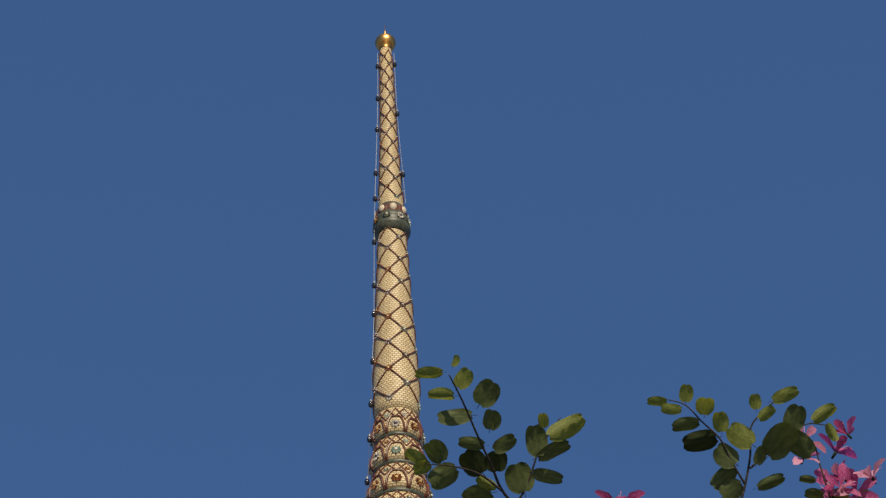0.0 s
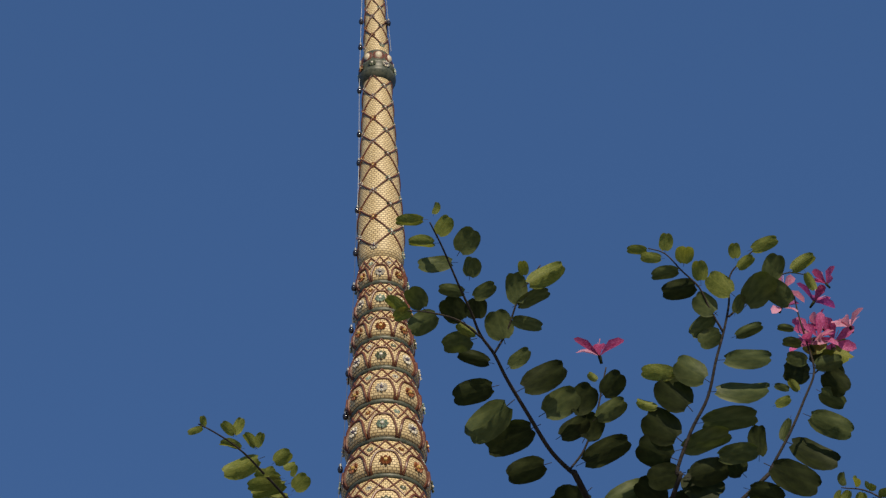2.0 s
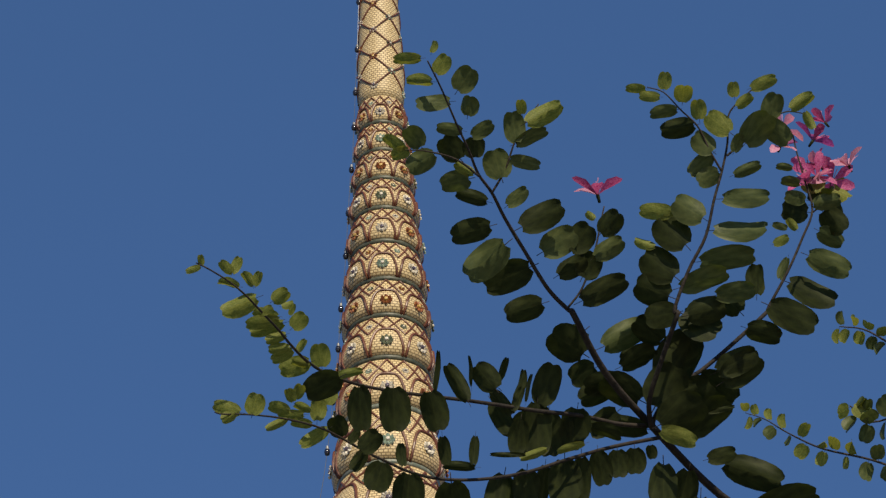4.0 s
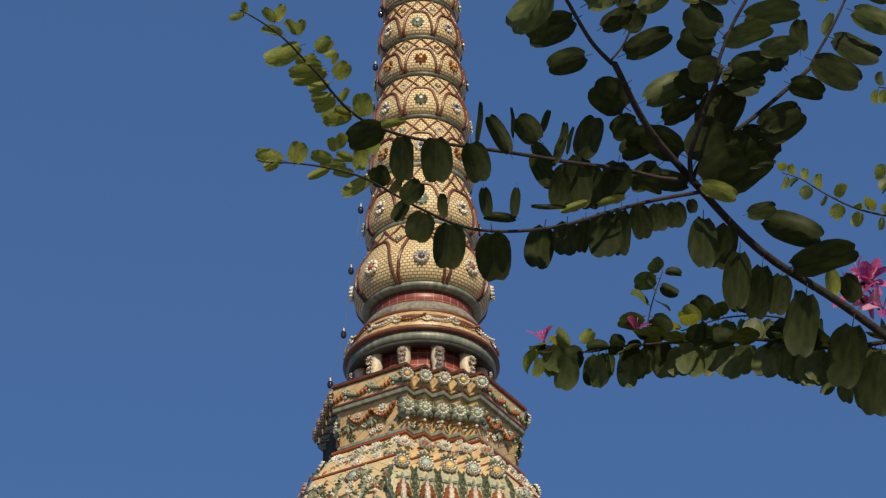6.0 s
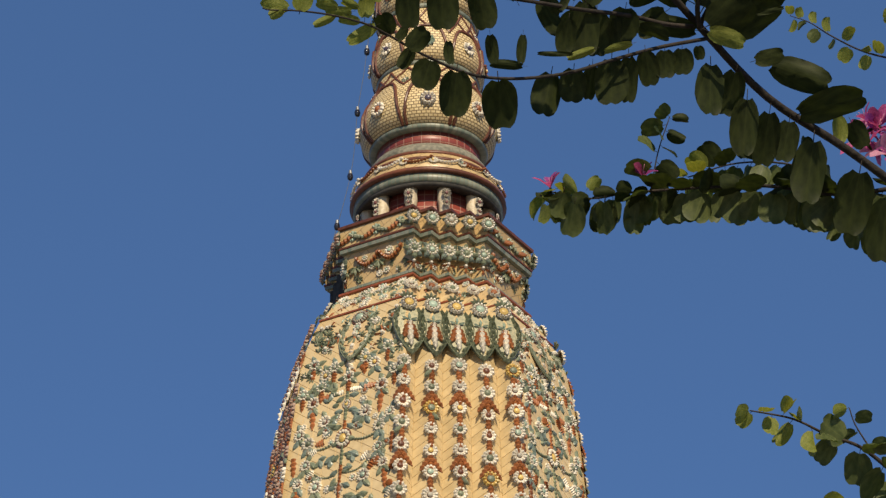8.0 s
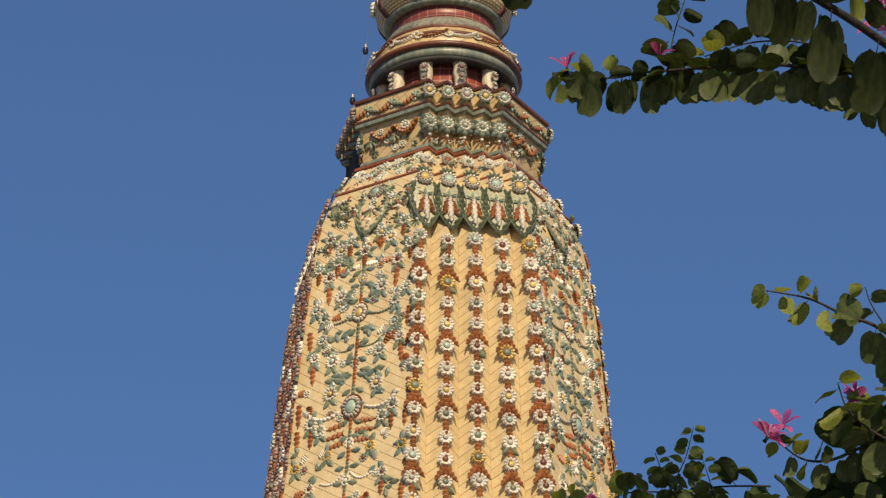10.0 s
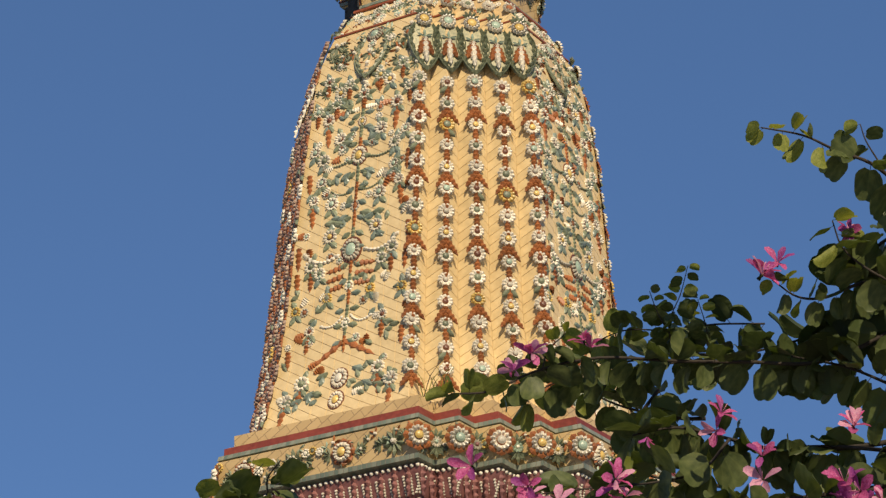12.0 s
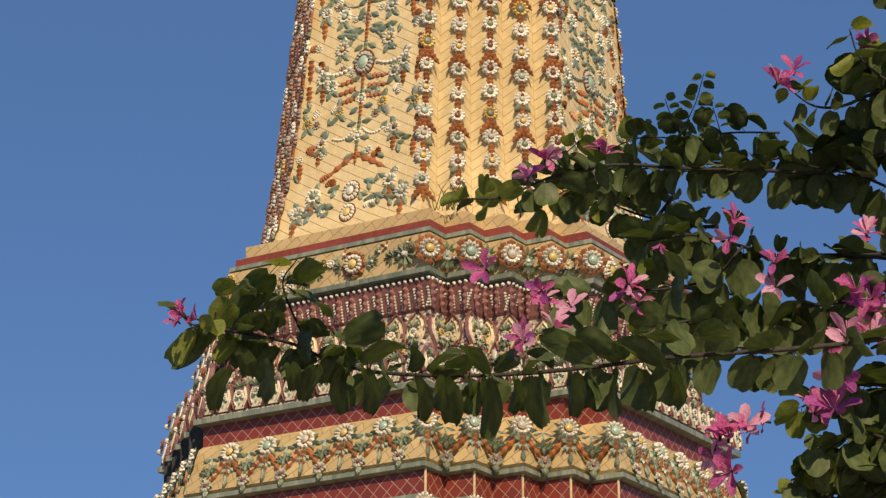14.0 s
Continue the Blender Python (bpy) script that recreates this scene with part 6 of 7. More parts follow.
leafy(lower_tree, [(1.264, 6.020, 3.374), (1.142, 6.054, 3.340), (1.060, 6.095, 3.250), (1.024, 6.133, 3.131), (1.043, 6.153, 3.036)],
      0.005, 0.0026, 0.103, 0.097, 0.020, rt, hang=0.2, young=0.0, wild=0.6)
leafy(middle_tree, [(1.373, 6.333, 3.976), (1.229, 6.325, 4.071), (1.112, 6.315, 4.150), (1.037, 6.365, 4.057)],
      0.0058, 0.0026, 0.103, 0.097, 0.022, rt, hang=0.3, young=0.0)
leafy(middle_tree, [(1.380, 6.277, 3.828), (1.209, 6.287, 3.896), (1.065, 6.288, 3.962), (0.919, 6.297, 3.999)],
      0.0058, 0.0026, 0.103, 0.097, 0.022, rt, hang=0.3, young=0.0)
leafy(lower_tree, [(1.245, 5.859, 3.554), (1.043, 5.914, 3.507), (0.925, 5.947, 3.467), (0.789, 5.965, 3.473)],
      0.0058, 0.0026, 0.097, 0.086, 0.026, rt, hang=0.3, young=0.0, wild=0.5)
leafy(lower_tree, [(1.219, 5.918, 3.007), (1.064, 5.936, 3.053), (0.971, 5.963, 3.011), (0.852, 5.977, 3.028)],
      0.005, 0.0026, 0.097, 0.086, 0.020, rt, hang=0.1, young=0.1, wild=0.5)
leafy(middle_tree, [(1.319, 5.741, 5.004), (1.146, 5.791, 4.983), (1.044, 5.782, 5.030), (0.942, 5.764, 5.090)],
      0.0043, 0.0017, 0.086, 0.076, 0.022, rt, hang=0.35, young=0.0)
leafy(middle_tree, [(1.075, 5.849, 5.106), (0.986, 5.824, 5.171), (0.836, 5.837, 5.189), (0.701, 5.870, 5.165)],
      0.0036, 0.0017, 0.070, 0.059, 0.019, rt, hang=0.1, young=0.2)
leafy(middle_tree, [(0.70, 6.450, 3.882), (0.621, 6.450, 3.885), (0.485, 6.450, 3.917), (0.379, 6.450, 3.966)],
      0.006, 0.002, 0.085, 0.072, 0.026, rt, hang=0.3, young=0.03, wild=0.5)
leafy(lower_tree, [(0.760, 6.400, 3.672), (0.655, 6.400, 3.684), (0.536, 6.400, 3.708), (0.447, 6.400, 3.755)],
      0.006, 0.002, 0.085, 0.072, 0.021, rt, hang=0.3, young=0.03, wild=0.5)
leafy(lower_tree, [(0.85, 6.200, 3.447), (0.701, 6.200, 3.471), (0.587, 6.200, 3.482), (0.487, 6.200, 3.504)],
      0.006, 0.002, 0.090, 0.076, 0.024, rt, hang=0.3, young=0.03, wild=0.5)
leafy(middle_tree, [(0.755, 6.500, 4.083), (0.600, 6.500, 4.083), (0.461, 6.500, 4.059)],
      0.006, 0.002, 0.085, 0.072, 0.028, rt, hang=0.3, young=0.03, wild=0.5)
leafy(lower_tree, [(1.062, 5.900, 3.127), (0.956, 5.900, 3.162), (0.873, 5.900, 3.113)],
      0.006, 0.002, 0.090, 0.076, 0.020, rt, hang=0.3, young=0.03, wild=0.5)
leafy(lower_tree, [(1.073, 6.000, 3.041), (0.939, 6.000, 3.076), (0.815, 6.000, 3.055)],
      0.006, 0.002, 0.090, 0.076, 0.020, rt, hang=0.3, young=0.03, wild=0.5)
leafy(middle_tree, [(0.582, 6.500, 3.984), (0.518, 6.500, 3.887), (0.538, 6.500, 3.789)],
      0.006, 0.002, 0.085, 0.072, 0.020, rt, hang=0.3, young=0.03, wild=0.5)
leafy(lower_tree, [(1.127, 6.100, 3.666), (0.985, 6.100, 3.679), (0.842, 6.100, 3.679), (0.685, 6.100, 3.682)],
      0.006, 0.002, 0.075, 0.064, 0.040, rt, hang=0.3, young=0.03, wild=0.5)
leafy(lower_tree, [(1.105, 6.100, 3.310), (1.022, 6.100, 3.325), (0.950, 6.100, 3.281)],
      0.006, 0.002, 0.090, 0.076, 0.020, rt, hang=0.3, young=0.03, wild=0.5)
leafy(far_tree, [(2.445, 9.795, 8.074), (2.263, 9.784, 8.156), (2.039, 9.786, 8.226), (1.885, 9.765, 8.302), (1.781, 9.741, 8.365), (1.691, 9.733, 8.398)],
      0.0065, 0.0017, 0.086, 0.054, 0.044, rt, young=0.7)
leafy(far_tree, [(2.472, 9.492, 8.501), (2.264, 9.440, 8.642), (2.129, 9.444, 8.678)],
      0.0058, 0.0026, 0.092, 0.065, 0.033, rt)
leafy(far_tree, [(2.472, 9.614, 8.331), (2.264, 9.685, 8.301), (2.167, 9.655, 8.376)],
      0.0058, 0.0026, 0.097, 0.086, 0.033, rt)
for row in ((0.101, 4.106, 5.427, 0.038, 4.108, 5.427, 0.45, 1),
            (0.125, 4.092, 5.432, 0.133, 4.073, 5.451, 0.70, 1),
            (0.135, 4.140, 5.414, 0.162, 4.112, 5.443, 0.85, 1),
            (0.125, 4.161, 5.407, 0.060, 4.160, 5.411, 0.45, 1),
            (0.183, 4.180, 5.398, 0.218, 4.144, 5.434, 0.90, 0),
            (0.165, 4.206, 5.389, 0.087, 4.211, 5.386, 0.50, 0),
            (0.205, 4.238, 5.375, 0.213, 4.207, 5.408, 1.00, 0),
            (0.193, 4.274, 5.361, 0.134, 4.270, 5.369, 0.50, 0),
            (0.216, 4.286, 5.355, 0.266, 4.264, 5.376, 0.60, 0),
            (0.221, 4.289, 5.354, 0.221, 4.320, 5.318, 1.15, 0),
            (0.189, 4.339, 5.335, 0.148, 4.307, 5.374, 0.90, 0),):
    single_leaf(upper_tree, *row, rt)
for row in ((0.101, 4.312, 5.349, 0.069, 4.282, 5.384, 0.90, 0),
            (0.064, 4.319, 5.347, 0.016, 4.298, 5.371, 0.50, 1),
            (0.073, 4.320, 5.346, 0.033, 4.330, 5.335, 0.80, 1),
            (0.130, 4.329, 5.341, 0.069, 4.353, 5.315, 0.75, 0),
            (0.210, 4.386, 5.315, 0.138, 4.398, 5.305, 0.70, 0),
            (0.249, 4.438, 5.291, 0.174, 4.427, 5.308, 0.45, 0),
            (0.297, 4.445, 5.285, 0.345, 4.418, 5.312, 0.60, 0),
            (0.330, 4.494, 5.261, 0.427, 4.458, 5.294, 0.60, 0),
            (0.257, 4.495, 5.265, 0.163, 4.512, 5.250, 0.60, 0),):
    single_leaf(upper_tree, *row, rt)
for row in ((0.292, 4.537, 5.244, 0.201, 4.587, 5.188, 0.65, 0),
            (0.349, 4.588, 5.217, 0.240, 4.623, 5.183, 0.62, 0),
            (0.379, 4.550, 5.232, 0.457, 4.517, 5.264, 0.75, 0),
            (0.441, 4.543, 5.231, 0.490, 4.504, 5.273, 0.90, 0),
            (0.416, 4.603, 5.205, 0.481, 4.574, 5.233, 0.65, 0),
            (0.471, 4.605, 5.199, 0.502, 4.568, 5.242, 1.00, 0),
            (0.472, 4.660, 5.173, 0.578, 4.621, 5.207, 0.50, 0),
            (0.379, 4.671, 5.175, 0.290, 4.692, 5.157, 0.65, 0),
            (0.315, 4.297, 5.346, 0.305, 4.250, 5.399, 0.70, 0),
            (0.338, 4.250, 5.363, 0.420, 4.218, 5.391, 0.50, 1),
            (0.327, 4.231, 5.371, 0.323, 4.208, 5.397, 0.70, 1),):
    single_leaf(upper_tree, *row, rt)
for row in ((0.314, 4.301, 5.344, 0.386, 4.276, 5.365, 0.45, 0),
            (0.283, 4.381, 5.313, 0.264, 4.339, 5.364, 0.95, 0),
            (0.302, 4.337, 5.330, 0.371, 4.345, 5.315, 0.45, 0),
            (0.510, 4.501, 5.244, 0.555, 4.465, 5.280, 0.80, 0),
            (0.499, 4.557, 5.220, 0.565, 4.526, 5.247, 0.60, 0),
            (0.496, 4.468, 5.260, 0.475, 4.459, 5.273, 0.70, 1),
            (0.220, 4.373, 5.320, 0.175, 4.357, 5.340, 0.50, 1),):
    single_leaf(upper_tree, *row, rt)
for row in ((0.643, 4.487, 5.675, 0.595, 4.490, 5.680, 0.50, 1),
            (0.687, 4.485, 5.671, 0.691, 4.455, 5.702, 0.80, 1),
            (0.677, 4.498, 5.658, 0.624, 4.499, 5.665, 0.50, 1),
            (0.731, 4.502, 5.644, 0.736, 4.469, 5.678, 0.95, 1),
            (0.717, 4.515, 5.632, 0.649, 4.527, 5.630, 0.50, 0),
            (0.770, 4.525, 5.610, 0.765, 4.493, 5.647, 0.80, 1),
            (0.757, 4.536, 5.601, 0.675, 4.554, 5.596, 0.60, 0),
            (0.841, 4.539, 5.580, 0.786, 4.516, 5.618, 0.80, 1),
            (0.801, 4.573, 5.550, 0.754, 4.551, 5.585, 0.90, 0),
            (0.798, 4.579, 5.544, 0.745, 4.615, 5.512, 0.60, 0),
            (0.814, 4.604, 5.512, 0.763, 4.626, 5.496, 0.85, 0),):
    single_leaf(upper_tree, *row, rt)
for row in ((0.853, 4.482, 5.641, 0.850, 4.457, 5.669, 0.80, 1),
            (0.859, 4.498, 5.623, 0.896, 4.475, 5.640, 0.60, 1),
            (0.892, 4.464, 5.652, 0.953, 4.440, 5.664, 0.50, 1),
            (0.931, 4.508, 5.595, 0.952, 4.464, 5.638, 0.80, 0),
            (0.984, 4.487, 5.605, 1.039, 4.456, 5.625, 0.50, 1),
            (1.017, 4.488, 5.596, 1.038, 4.513, 5.562, 0.50, 1),
            (0.878, 4.553, 5.556, 0.937, 4.497, 5.606, 0.75, 0),
            (0.922, 4.515, 5.589, 0.983, 4.541, 5.545, 0.70, 0),
            (0.851, 4.569, 5.544, 0.868, 4.538, 5.576, 0.60, 0),
            (0.851, 4.605, 5.502, 0.916, 4.580, 5.517, 0.42, 0),):
    single_leaf(upper_tree, *row, rt)
for row in ((0.770, 4.640, 5.400, 0.701, 4.619, 5.439, 0.85, 0),
            (0.819, 4.606, 5.430, 0.935, 4.590, 5.422, 0.42, 0),
            (0.700, 4.638, 5.416, 0.618, 4.641, 5.427, 0.50, 1),
            (0.729, 4.684, 5.354, 0.663, 4.648, 5.411, 0.90, 0),
            (0.798, 4.656, 5.375, 0.928, 4.640, 5.364, 0.42, 0),
            (0.702, 4.733, 5.298, 0.628, 4.704, 5.349, 0.90, 0),
            (0.764, 4.706, 5.320, 0.895, 4.682, 5.320, 0.46, 0),
            (0.688, 4.764, 5.262, 0.607, 4.751, 5.293, 0.90, 0),
            (0.717, 4.748, 5.276, 0.829, 4.712, 5.298, 0.50, 0),
            (0.657, 4.692, 5.358, 0.607, 4.686, 5.374, 0.50, 1),
            (0.800, 4.752, 5.254, 0.898, 4.729, 5.260, 0.50, 0),):
    single_leaf(upper_tree, *row, rt)
for row in ((0.707, 4.785, 5.231, 0.628, 4.800, 5.226, 0.80, 0),
            (0.733, 4.787, 5.223, 0.825, 4.765, 5.231, 0.70, 0),):
    single_leaf(upper_tree, *row, rt)
for row in ((1.034, 4.806, 5.691, 0.993, 4.807, 5.700, 0.50, 0),
            (1.052, 4.827, 5.661, 1.005, 4.828, 5.672, 0.60, 0),
            (1.065, 4.853, 5.628, 1.013, 4.852, 5.642, 0.70, 0),
            (1.098, 4.898, 5.564, 1.165, 4.914, 5.525, 0.60, 0),
            (1.072, 4.940, 5.520, 1.176, 4.952, 5.474, 0.55, 0),
            (1.024, 4.987, 5.472, 1.139, 5.004, 5.418, 0.55, 0),
            (0.944, 5.015, 5.458, 0.942, 4.966, 5.520, 0.70, 0),
            (1.021, 4.950, 5.521, 0.997, 4.987, 5.480, 0.40, 0),
            (1.043, 4.903, 5.573, 1.019, 4.888, 5.597, 0.60, 1),
            (0.985, 4.901, 5.590, 1.022, 4.903, 5.578, 0.50, 0),
            (1.085, 4.857, 5.617, 1.153, 4.839, 5.619, 0.60, 0),):
    single_leaf(upper_tree, *row, rt)
for row in ((0.987, 4.932, 5.552, 1.026, 4.915, 5.563, 0.60, 1),):
    single_leaf(upper_tree, *row, rt)
for row in ((0.487, 4.894, 5.193, 0.407, 4.864, 5.244, 0.90, 0),
            (0.538, 4.881, 5.205, 0.661, 4.839, 5.241, 0.50, 0),
            (0.674, 4.863, 5.206, 0.609, 4.838, 5.251, 0.80, 0),
            (0.578, 4.907, 5.163, 0.661, 4.874, 5.194, 0.60, 0),
            (0.725, 4.821, 5.253, 0.813, 4.843, 5.205, 0.85, 0),
            (0.860, 4.806, 5.244, 0.815, 4.781, 5.286, 0.90, 0),
            (0.805, 4.895, 5.136, 0.900, 4.858, 5.165, 0.60, 0),
            (0.930, 4.789, 5.249, 1.040, 4.807, 5.196, 0.60, 0),
            (0.876, 4.827, 5.211, 0.958, 4.834, 5.182, 0.65, 0),
            (0.818, 4.908, 5.115, 0.908, 4.862, 5.157, 0.70, 0),
            (0.679, 4.922, 5.125, 0.758, 4.843, 5.217, 0.75, 0),):
    single_leaf(upper_tree, *row, rt)
for row in ((0.692, 4.960, 5.069, 0.792, 4.911, 5.117, 0.70, 0),
            (0.618, 4.951, 5.096, 0.524, 4.922, 5.150, 0.70, 0),
            (0.592, 4.929, 5.130, 0.484, 4.941, 5.130, 0.60, 0),
            (0.565, 4.970, 5.076, 0.497, 5.006, 5.035, 0.70, 0),
            (0.725, 4.987, 5.023, 0.831, 4.930, 5.081, 0.60, 0),):
    single_leaf(upper_tree, *row, rt)
for row in ((0.796, 5.138, 5.049, 0.866, 5.120, 5.060, 0.60, 0),
            (0.842, 5.178, 5.062, 0.987, 5.187, 5.011, 0.50, 0),
            (0.907, 5.223, 4.949, 1.065, 5.173, 4.980, 0.50, 0),
            (0.670, 5.012, 4.951, 0.666, 5.080, 4.847, 0.62, 0),
            (0.737, 5.079, 4.977, 0.710, 5.141, 4.889, 0.60, 0),
            (0.763, 5.105, 4.915, 0.752, 5.180, 4.799, 0.50, 0),
            (0.823, 5.165, 4.914, 0.806, 5.238, 4.802, 0.50, 0),
            (0.875, 5.201, 4.912, 0.857, 5.256, 4.830, 0.65, 0),
            (0.937, 5.244, 4.882, 0.914, 5.328, 4.751, 0.55, 0),
            (1.058, 5.329, 4.845, 1.029, 5.413, 4.713, 0.60, 0),
            (1.130, 5.382, 4.796, 1.114, 5.463, 4.662, 0.62, 0),
            (1.014, 5.297, 4.990, 1.018, 5.334, 4.930, 0.55, 1),):
    single_leaf(upper_tree, *row, rt)
for row in ((1.050, 5.323, 4.989, 1.084, 5.356, 4.927, 0.70, 0),):
    single_leaf(upper_tree, *row, rt)
for row in ((0.273, 4.788, 5.023, 0.218, 4.760, 5.064, 0.75, 0),
            (0.280, 4.791, 5.046, 0.298, 4.758, 5.090, 0.30, 0),
            (0.259, 4.781, 5.007, 0.306, 4.813, 4.959, 0.45, 0),
            (0.307, 4.803, 4.966, 0.331, 4.769, 5.012, 0.35, 0),
            (0.339, 4.817, 5.002, 0.354, 4.778, 5.055, 0.15, 0),
            (0.373, 4.832, 5.003, 0.406, 4.773, 5.081, 0.62, 0),
            (0.496, 4.910, 5.274, 0.424, 4.946, 5.233, 0.85, 0),
            (0.516, 4.923, 5.172, 0.452, 4.946, 5.149, 0.90, 0),
            (0.554, 4.948, 5.137, 0.475, 4.974, 5.112, 0.70, 0),
            (0.463, 4.888, 5.029, 0.453, 4.933, 4.965, 1.00, 0),
            (0.637, 5.003, 5.046, 0.515, 5.001, 5.069, 0.42, 0),
            (0.366, 4.829, 5.004, 0.366, 4.900, 4.902, 0.58, 0),):
    single_leaf(upper_tree, *row, rt)
for row in ((0.324, 4.810, 4.943, 0.311, 4.856, 4.878, 0.60, 0),
            (0.381, 4.836, 4.880, 0.318, 4.852, 4.863, 0.30, 1),
            (0.474, 4.895, 4.934, 0.408, 4.909, 4.921, 0.30, 1),
            (0.330, 4.813, 4.850, 0.247, 4.815, 4.855, 0.15, 0),
            (0.647, 5.009, 5.154, 0.589, 5.017, 5.153, 0.30, 0),
            (0.651, 4.930, 5.221, 0.580, 4.949, 5.208, 0.75, 0),
            (0.652, 4.930, 5.061, 0.708, 4.868, 5.137, 0.90, 0),
            (0.661, 4.930, 5.009, 0.766, 4.886, 5.049, 0.75, 0),
            (0.689, 4.930, 5.174, 0.752, 4.881, 5.228, 0.90, 0),
            (0.766, 4.930, 5.148, 0.858, 4.960, 5.085, 0.62, 0),
            (0.661, 4.930, 4.992, 0.745, 4.940, 4.960, 0.50, 1),
            (0.778, 4.930, 5.041, 0.841, 4.914, 5.049, 0.20, 0),):
    single_leaf(upper_tree, *row, rt)
for row in ((0.674, 4.930, 5.082, 0.756, 4.903, 5.104, 0.60, 0),):
    single_leaf(upper_tree, *row, rt)
for row in ((0.390, 5.840, 5.067, 0.371, 5.887, 4.988, 0.80, 0),
            (0.470, 5.840, 5.071, 0.469, 5.886, 4.992, 0.65, 0),
            (0.553, 5.840, 5.075, 0.549, 5.888, 4.993, 0.62, 0),
            (0.578, 5.840, 5.074, 0.587, 5.874, 5.015, 0.50, 0),
            (0.724, 5.840, 5.112, 0.712, 5.885, 5.038, 0.60, 0),
            (0.772, 5.840, 5.091, 0.764, 5.880, 5.024, 0.50, 0),
            (0.817, 5.840, 5.091, 0.809, 5.880, 5.025, 0.50, 0),
            (0.858, 5.840, 5.082, 0.863, 5.864, 5.040, 0.50, 0),
            (0.926, 5.840, 5.090, 0.937, 5.866, 5.043, 0.40, 0),
            (0.316, 5.840, 5.062, 0.301, 5.865, 5.019, 0.85, 1),
            (0.363, 5.840, 5.102, 0.347, 5.876, 5.041, 0.90, 0),
            (0.429, 5.840, 5.114, 0.461, 5.823, 5.138, 0.80, 1),):
    single_leaf(middle_tree, *row, rt)
for row in ((1.015, 5.840, 5.108, 1.043, 5.881, 5.030, 0.70, 0),):
    single_leaf(middle_tree, *row, rt)
for row in ((-0.044, 4.445, 4.783, -0.040, 4.503, 4.701, 0.60, 0),
            (0.030, 4.500, 4.819, 0.033, 4.557, 4.738, 0.72, 0),
            (0.110, 4.561, 4.850, 0.130, 4.612, 4.777, 0.68, 0),
            (0.006, 4.575, 4.674, -0.014, 4.610, 4.621, 0.95, 0),
            (0.063, 4.629, 4.680, 0.053, 4.685, 4.596, 0.72, 0),
            (0.156, 4.705, 4.707, 0.161, 4.768, 4.610, 0.70, 0),
            (0.045, 4.580, 4.727, 0.050, 4.609, 4.684, 0.50, 0),
            (0.138, 4.637, 4.782, 0.146, 4.673, 4.728, 0.45, 0),
            (-0.084, 4.403, 4.779, -0.161, 4.423, 4.749, 0.75, 0),
            (-0.040, 4.526, 4.673, 0.001, 4.503, 4.707, 0.80, 0),
            (0.123, 4.569, 4.856, 0.133, 4.514, 4.932, 0.14, 0),):
    single_leaf(upper_tree, *row, rt)
for row in ((0.195, 4.628, 4.874, 0.147, 4.581, 4.942, 0.40, 0),
            (0.205, 4.616, 4.905, 0.203, 4.575, 4.962, 0.14, 0),
            (0.260, 4.655, 4.924, 0.212, 4.625, 4.969, 0.80, 0),
            (0.213, 4.686, 4.816, 0.208, 4.723, 4.761, 0.35, 0),
            (0.210, 4.723, 4.758, 0.135, 4.721, 4.766, 0.30, 0),):
    single_leaf(upper_tree, *row, rt)
for row in ((0.290, 4.985, 4.911, 0.269, 5.042, 4.825, 0.68, 0),
            (0.343, 4.977, 4.918, 0.337, 5.022, 4.850, 0.80, 0),
            (0.386, 4.970, 4.924, 0.375, 5.016, 4.855, 0.45, 0),
            (0.431, 4.961, 4.932, 0.431, 5.022, 4.839, 0.76, 0),
            (0.471, 4.955, 4.936, 0.468, 5.015, 4.845, 0.45, 0),
            (0.510, 4.945, 4.945, 0.523, 4.990, 4.876, 0.65, 0),
            (0.555, 4.940, 4.945, 0.558, 4.977, 4.890, 0.80, 0),
            (0.595, 4.935, 4.946, 0.597, 4.969, 4.894, 0.85, 0),
            (0.632, 4.928, 4.949, 0.637, 4.947, 4.921, 0.80, 0),
            (0.344, 4.901, 5.028, 0.310, 4.941, 4.974, 0.60, 0),
            (0.397, 4.899, 5.026, 0.397, 4.959, 4.939, 0.65, 0),):
    single_leaf(upper_tree, *row, rt)
for row in ((0.317, 4.887, 5.051, 0.344, 4.840, 5.115, 0.30, 0),
            (0.443, 4.904, 5.014, 0.450, 4.949, 4.948, 0.80, 0),
            (0.496, 4.912, 4.995, 0.569, 4.922, 4.969, 0.50, 0),
            (0.264, 4.889, 5.052, 0.310, 4.933, 4.985, 0.50, 0),
            (0.383, 4.907, 5.016, 0.343, 4.962, 4.940, 0.60, 0),):
    single_leaf(upper_tree, *row, rt)
for row in ((-0.087, 4.919, 3.012, -0.077, 5.052, 2.948, 0.30, 0),
            (-0.025, 4.962, 3.027, -0.014, 5.099, 2.948, 0.36, 0),
            (0.062, 5.021, 3.041, 0.066, 5.158, 2.960, 0.32, 0),
            (0.168, 5.088, 3.064, 0.185, 5.225, 2.984, 0.36, 0),
            (0.241, 5.131, 3.083, 0.245, 5.263, 3.019, 0.28, 0),
            (0.328, 5.182, 3.098, 0.339, 5.318, 3.020, 0.41, 0),
            (0.467, 5.254, 3.134, 0.474, 5.389, 3.060, 0.40, 0),
            (-0.137, 4.880, 3.014, -0.099, 4.776, 3.015, 0.30, 0),
            (-0.059, 4.935, 3.032, -0.006, 4.835, 3.019, 0.29, 0),
            (0.058, 5.016, 3.050, 0.004, 4.908, 3.063, 0.35, 0),
            (0.074, 5.024, 3.061, 0.126, 4.919, 3.059, 0.31, 0),):
    single_leaf(lower_tree, *row, rt)
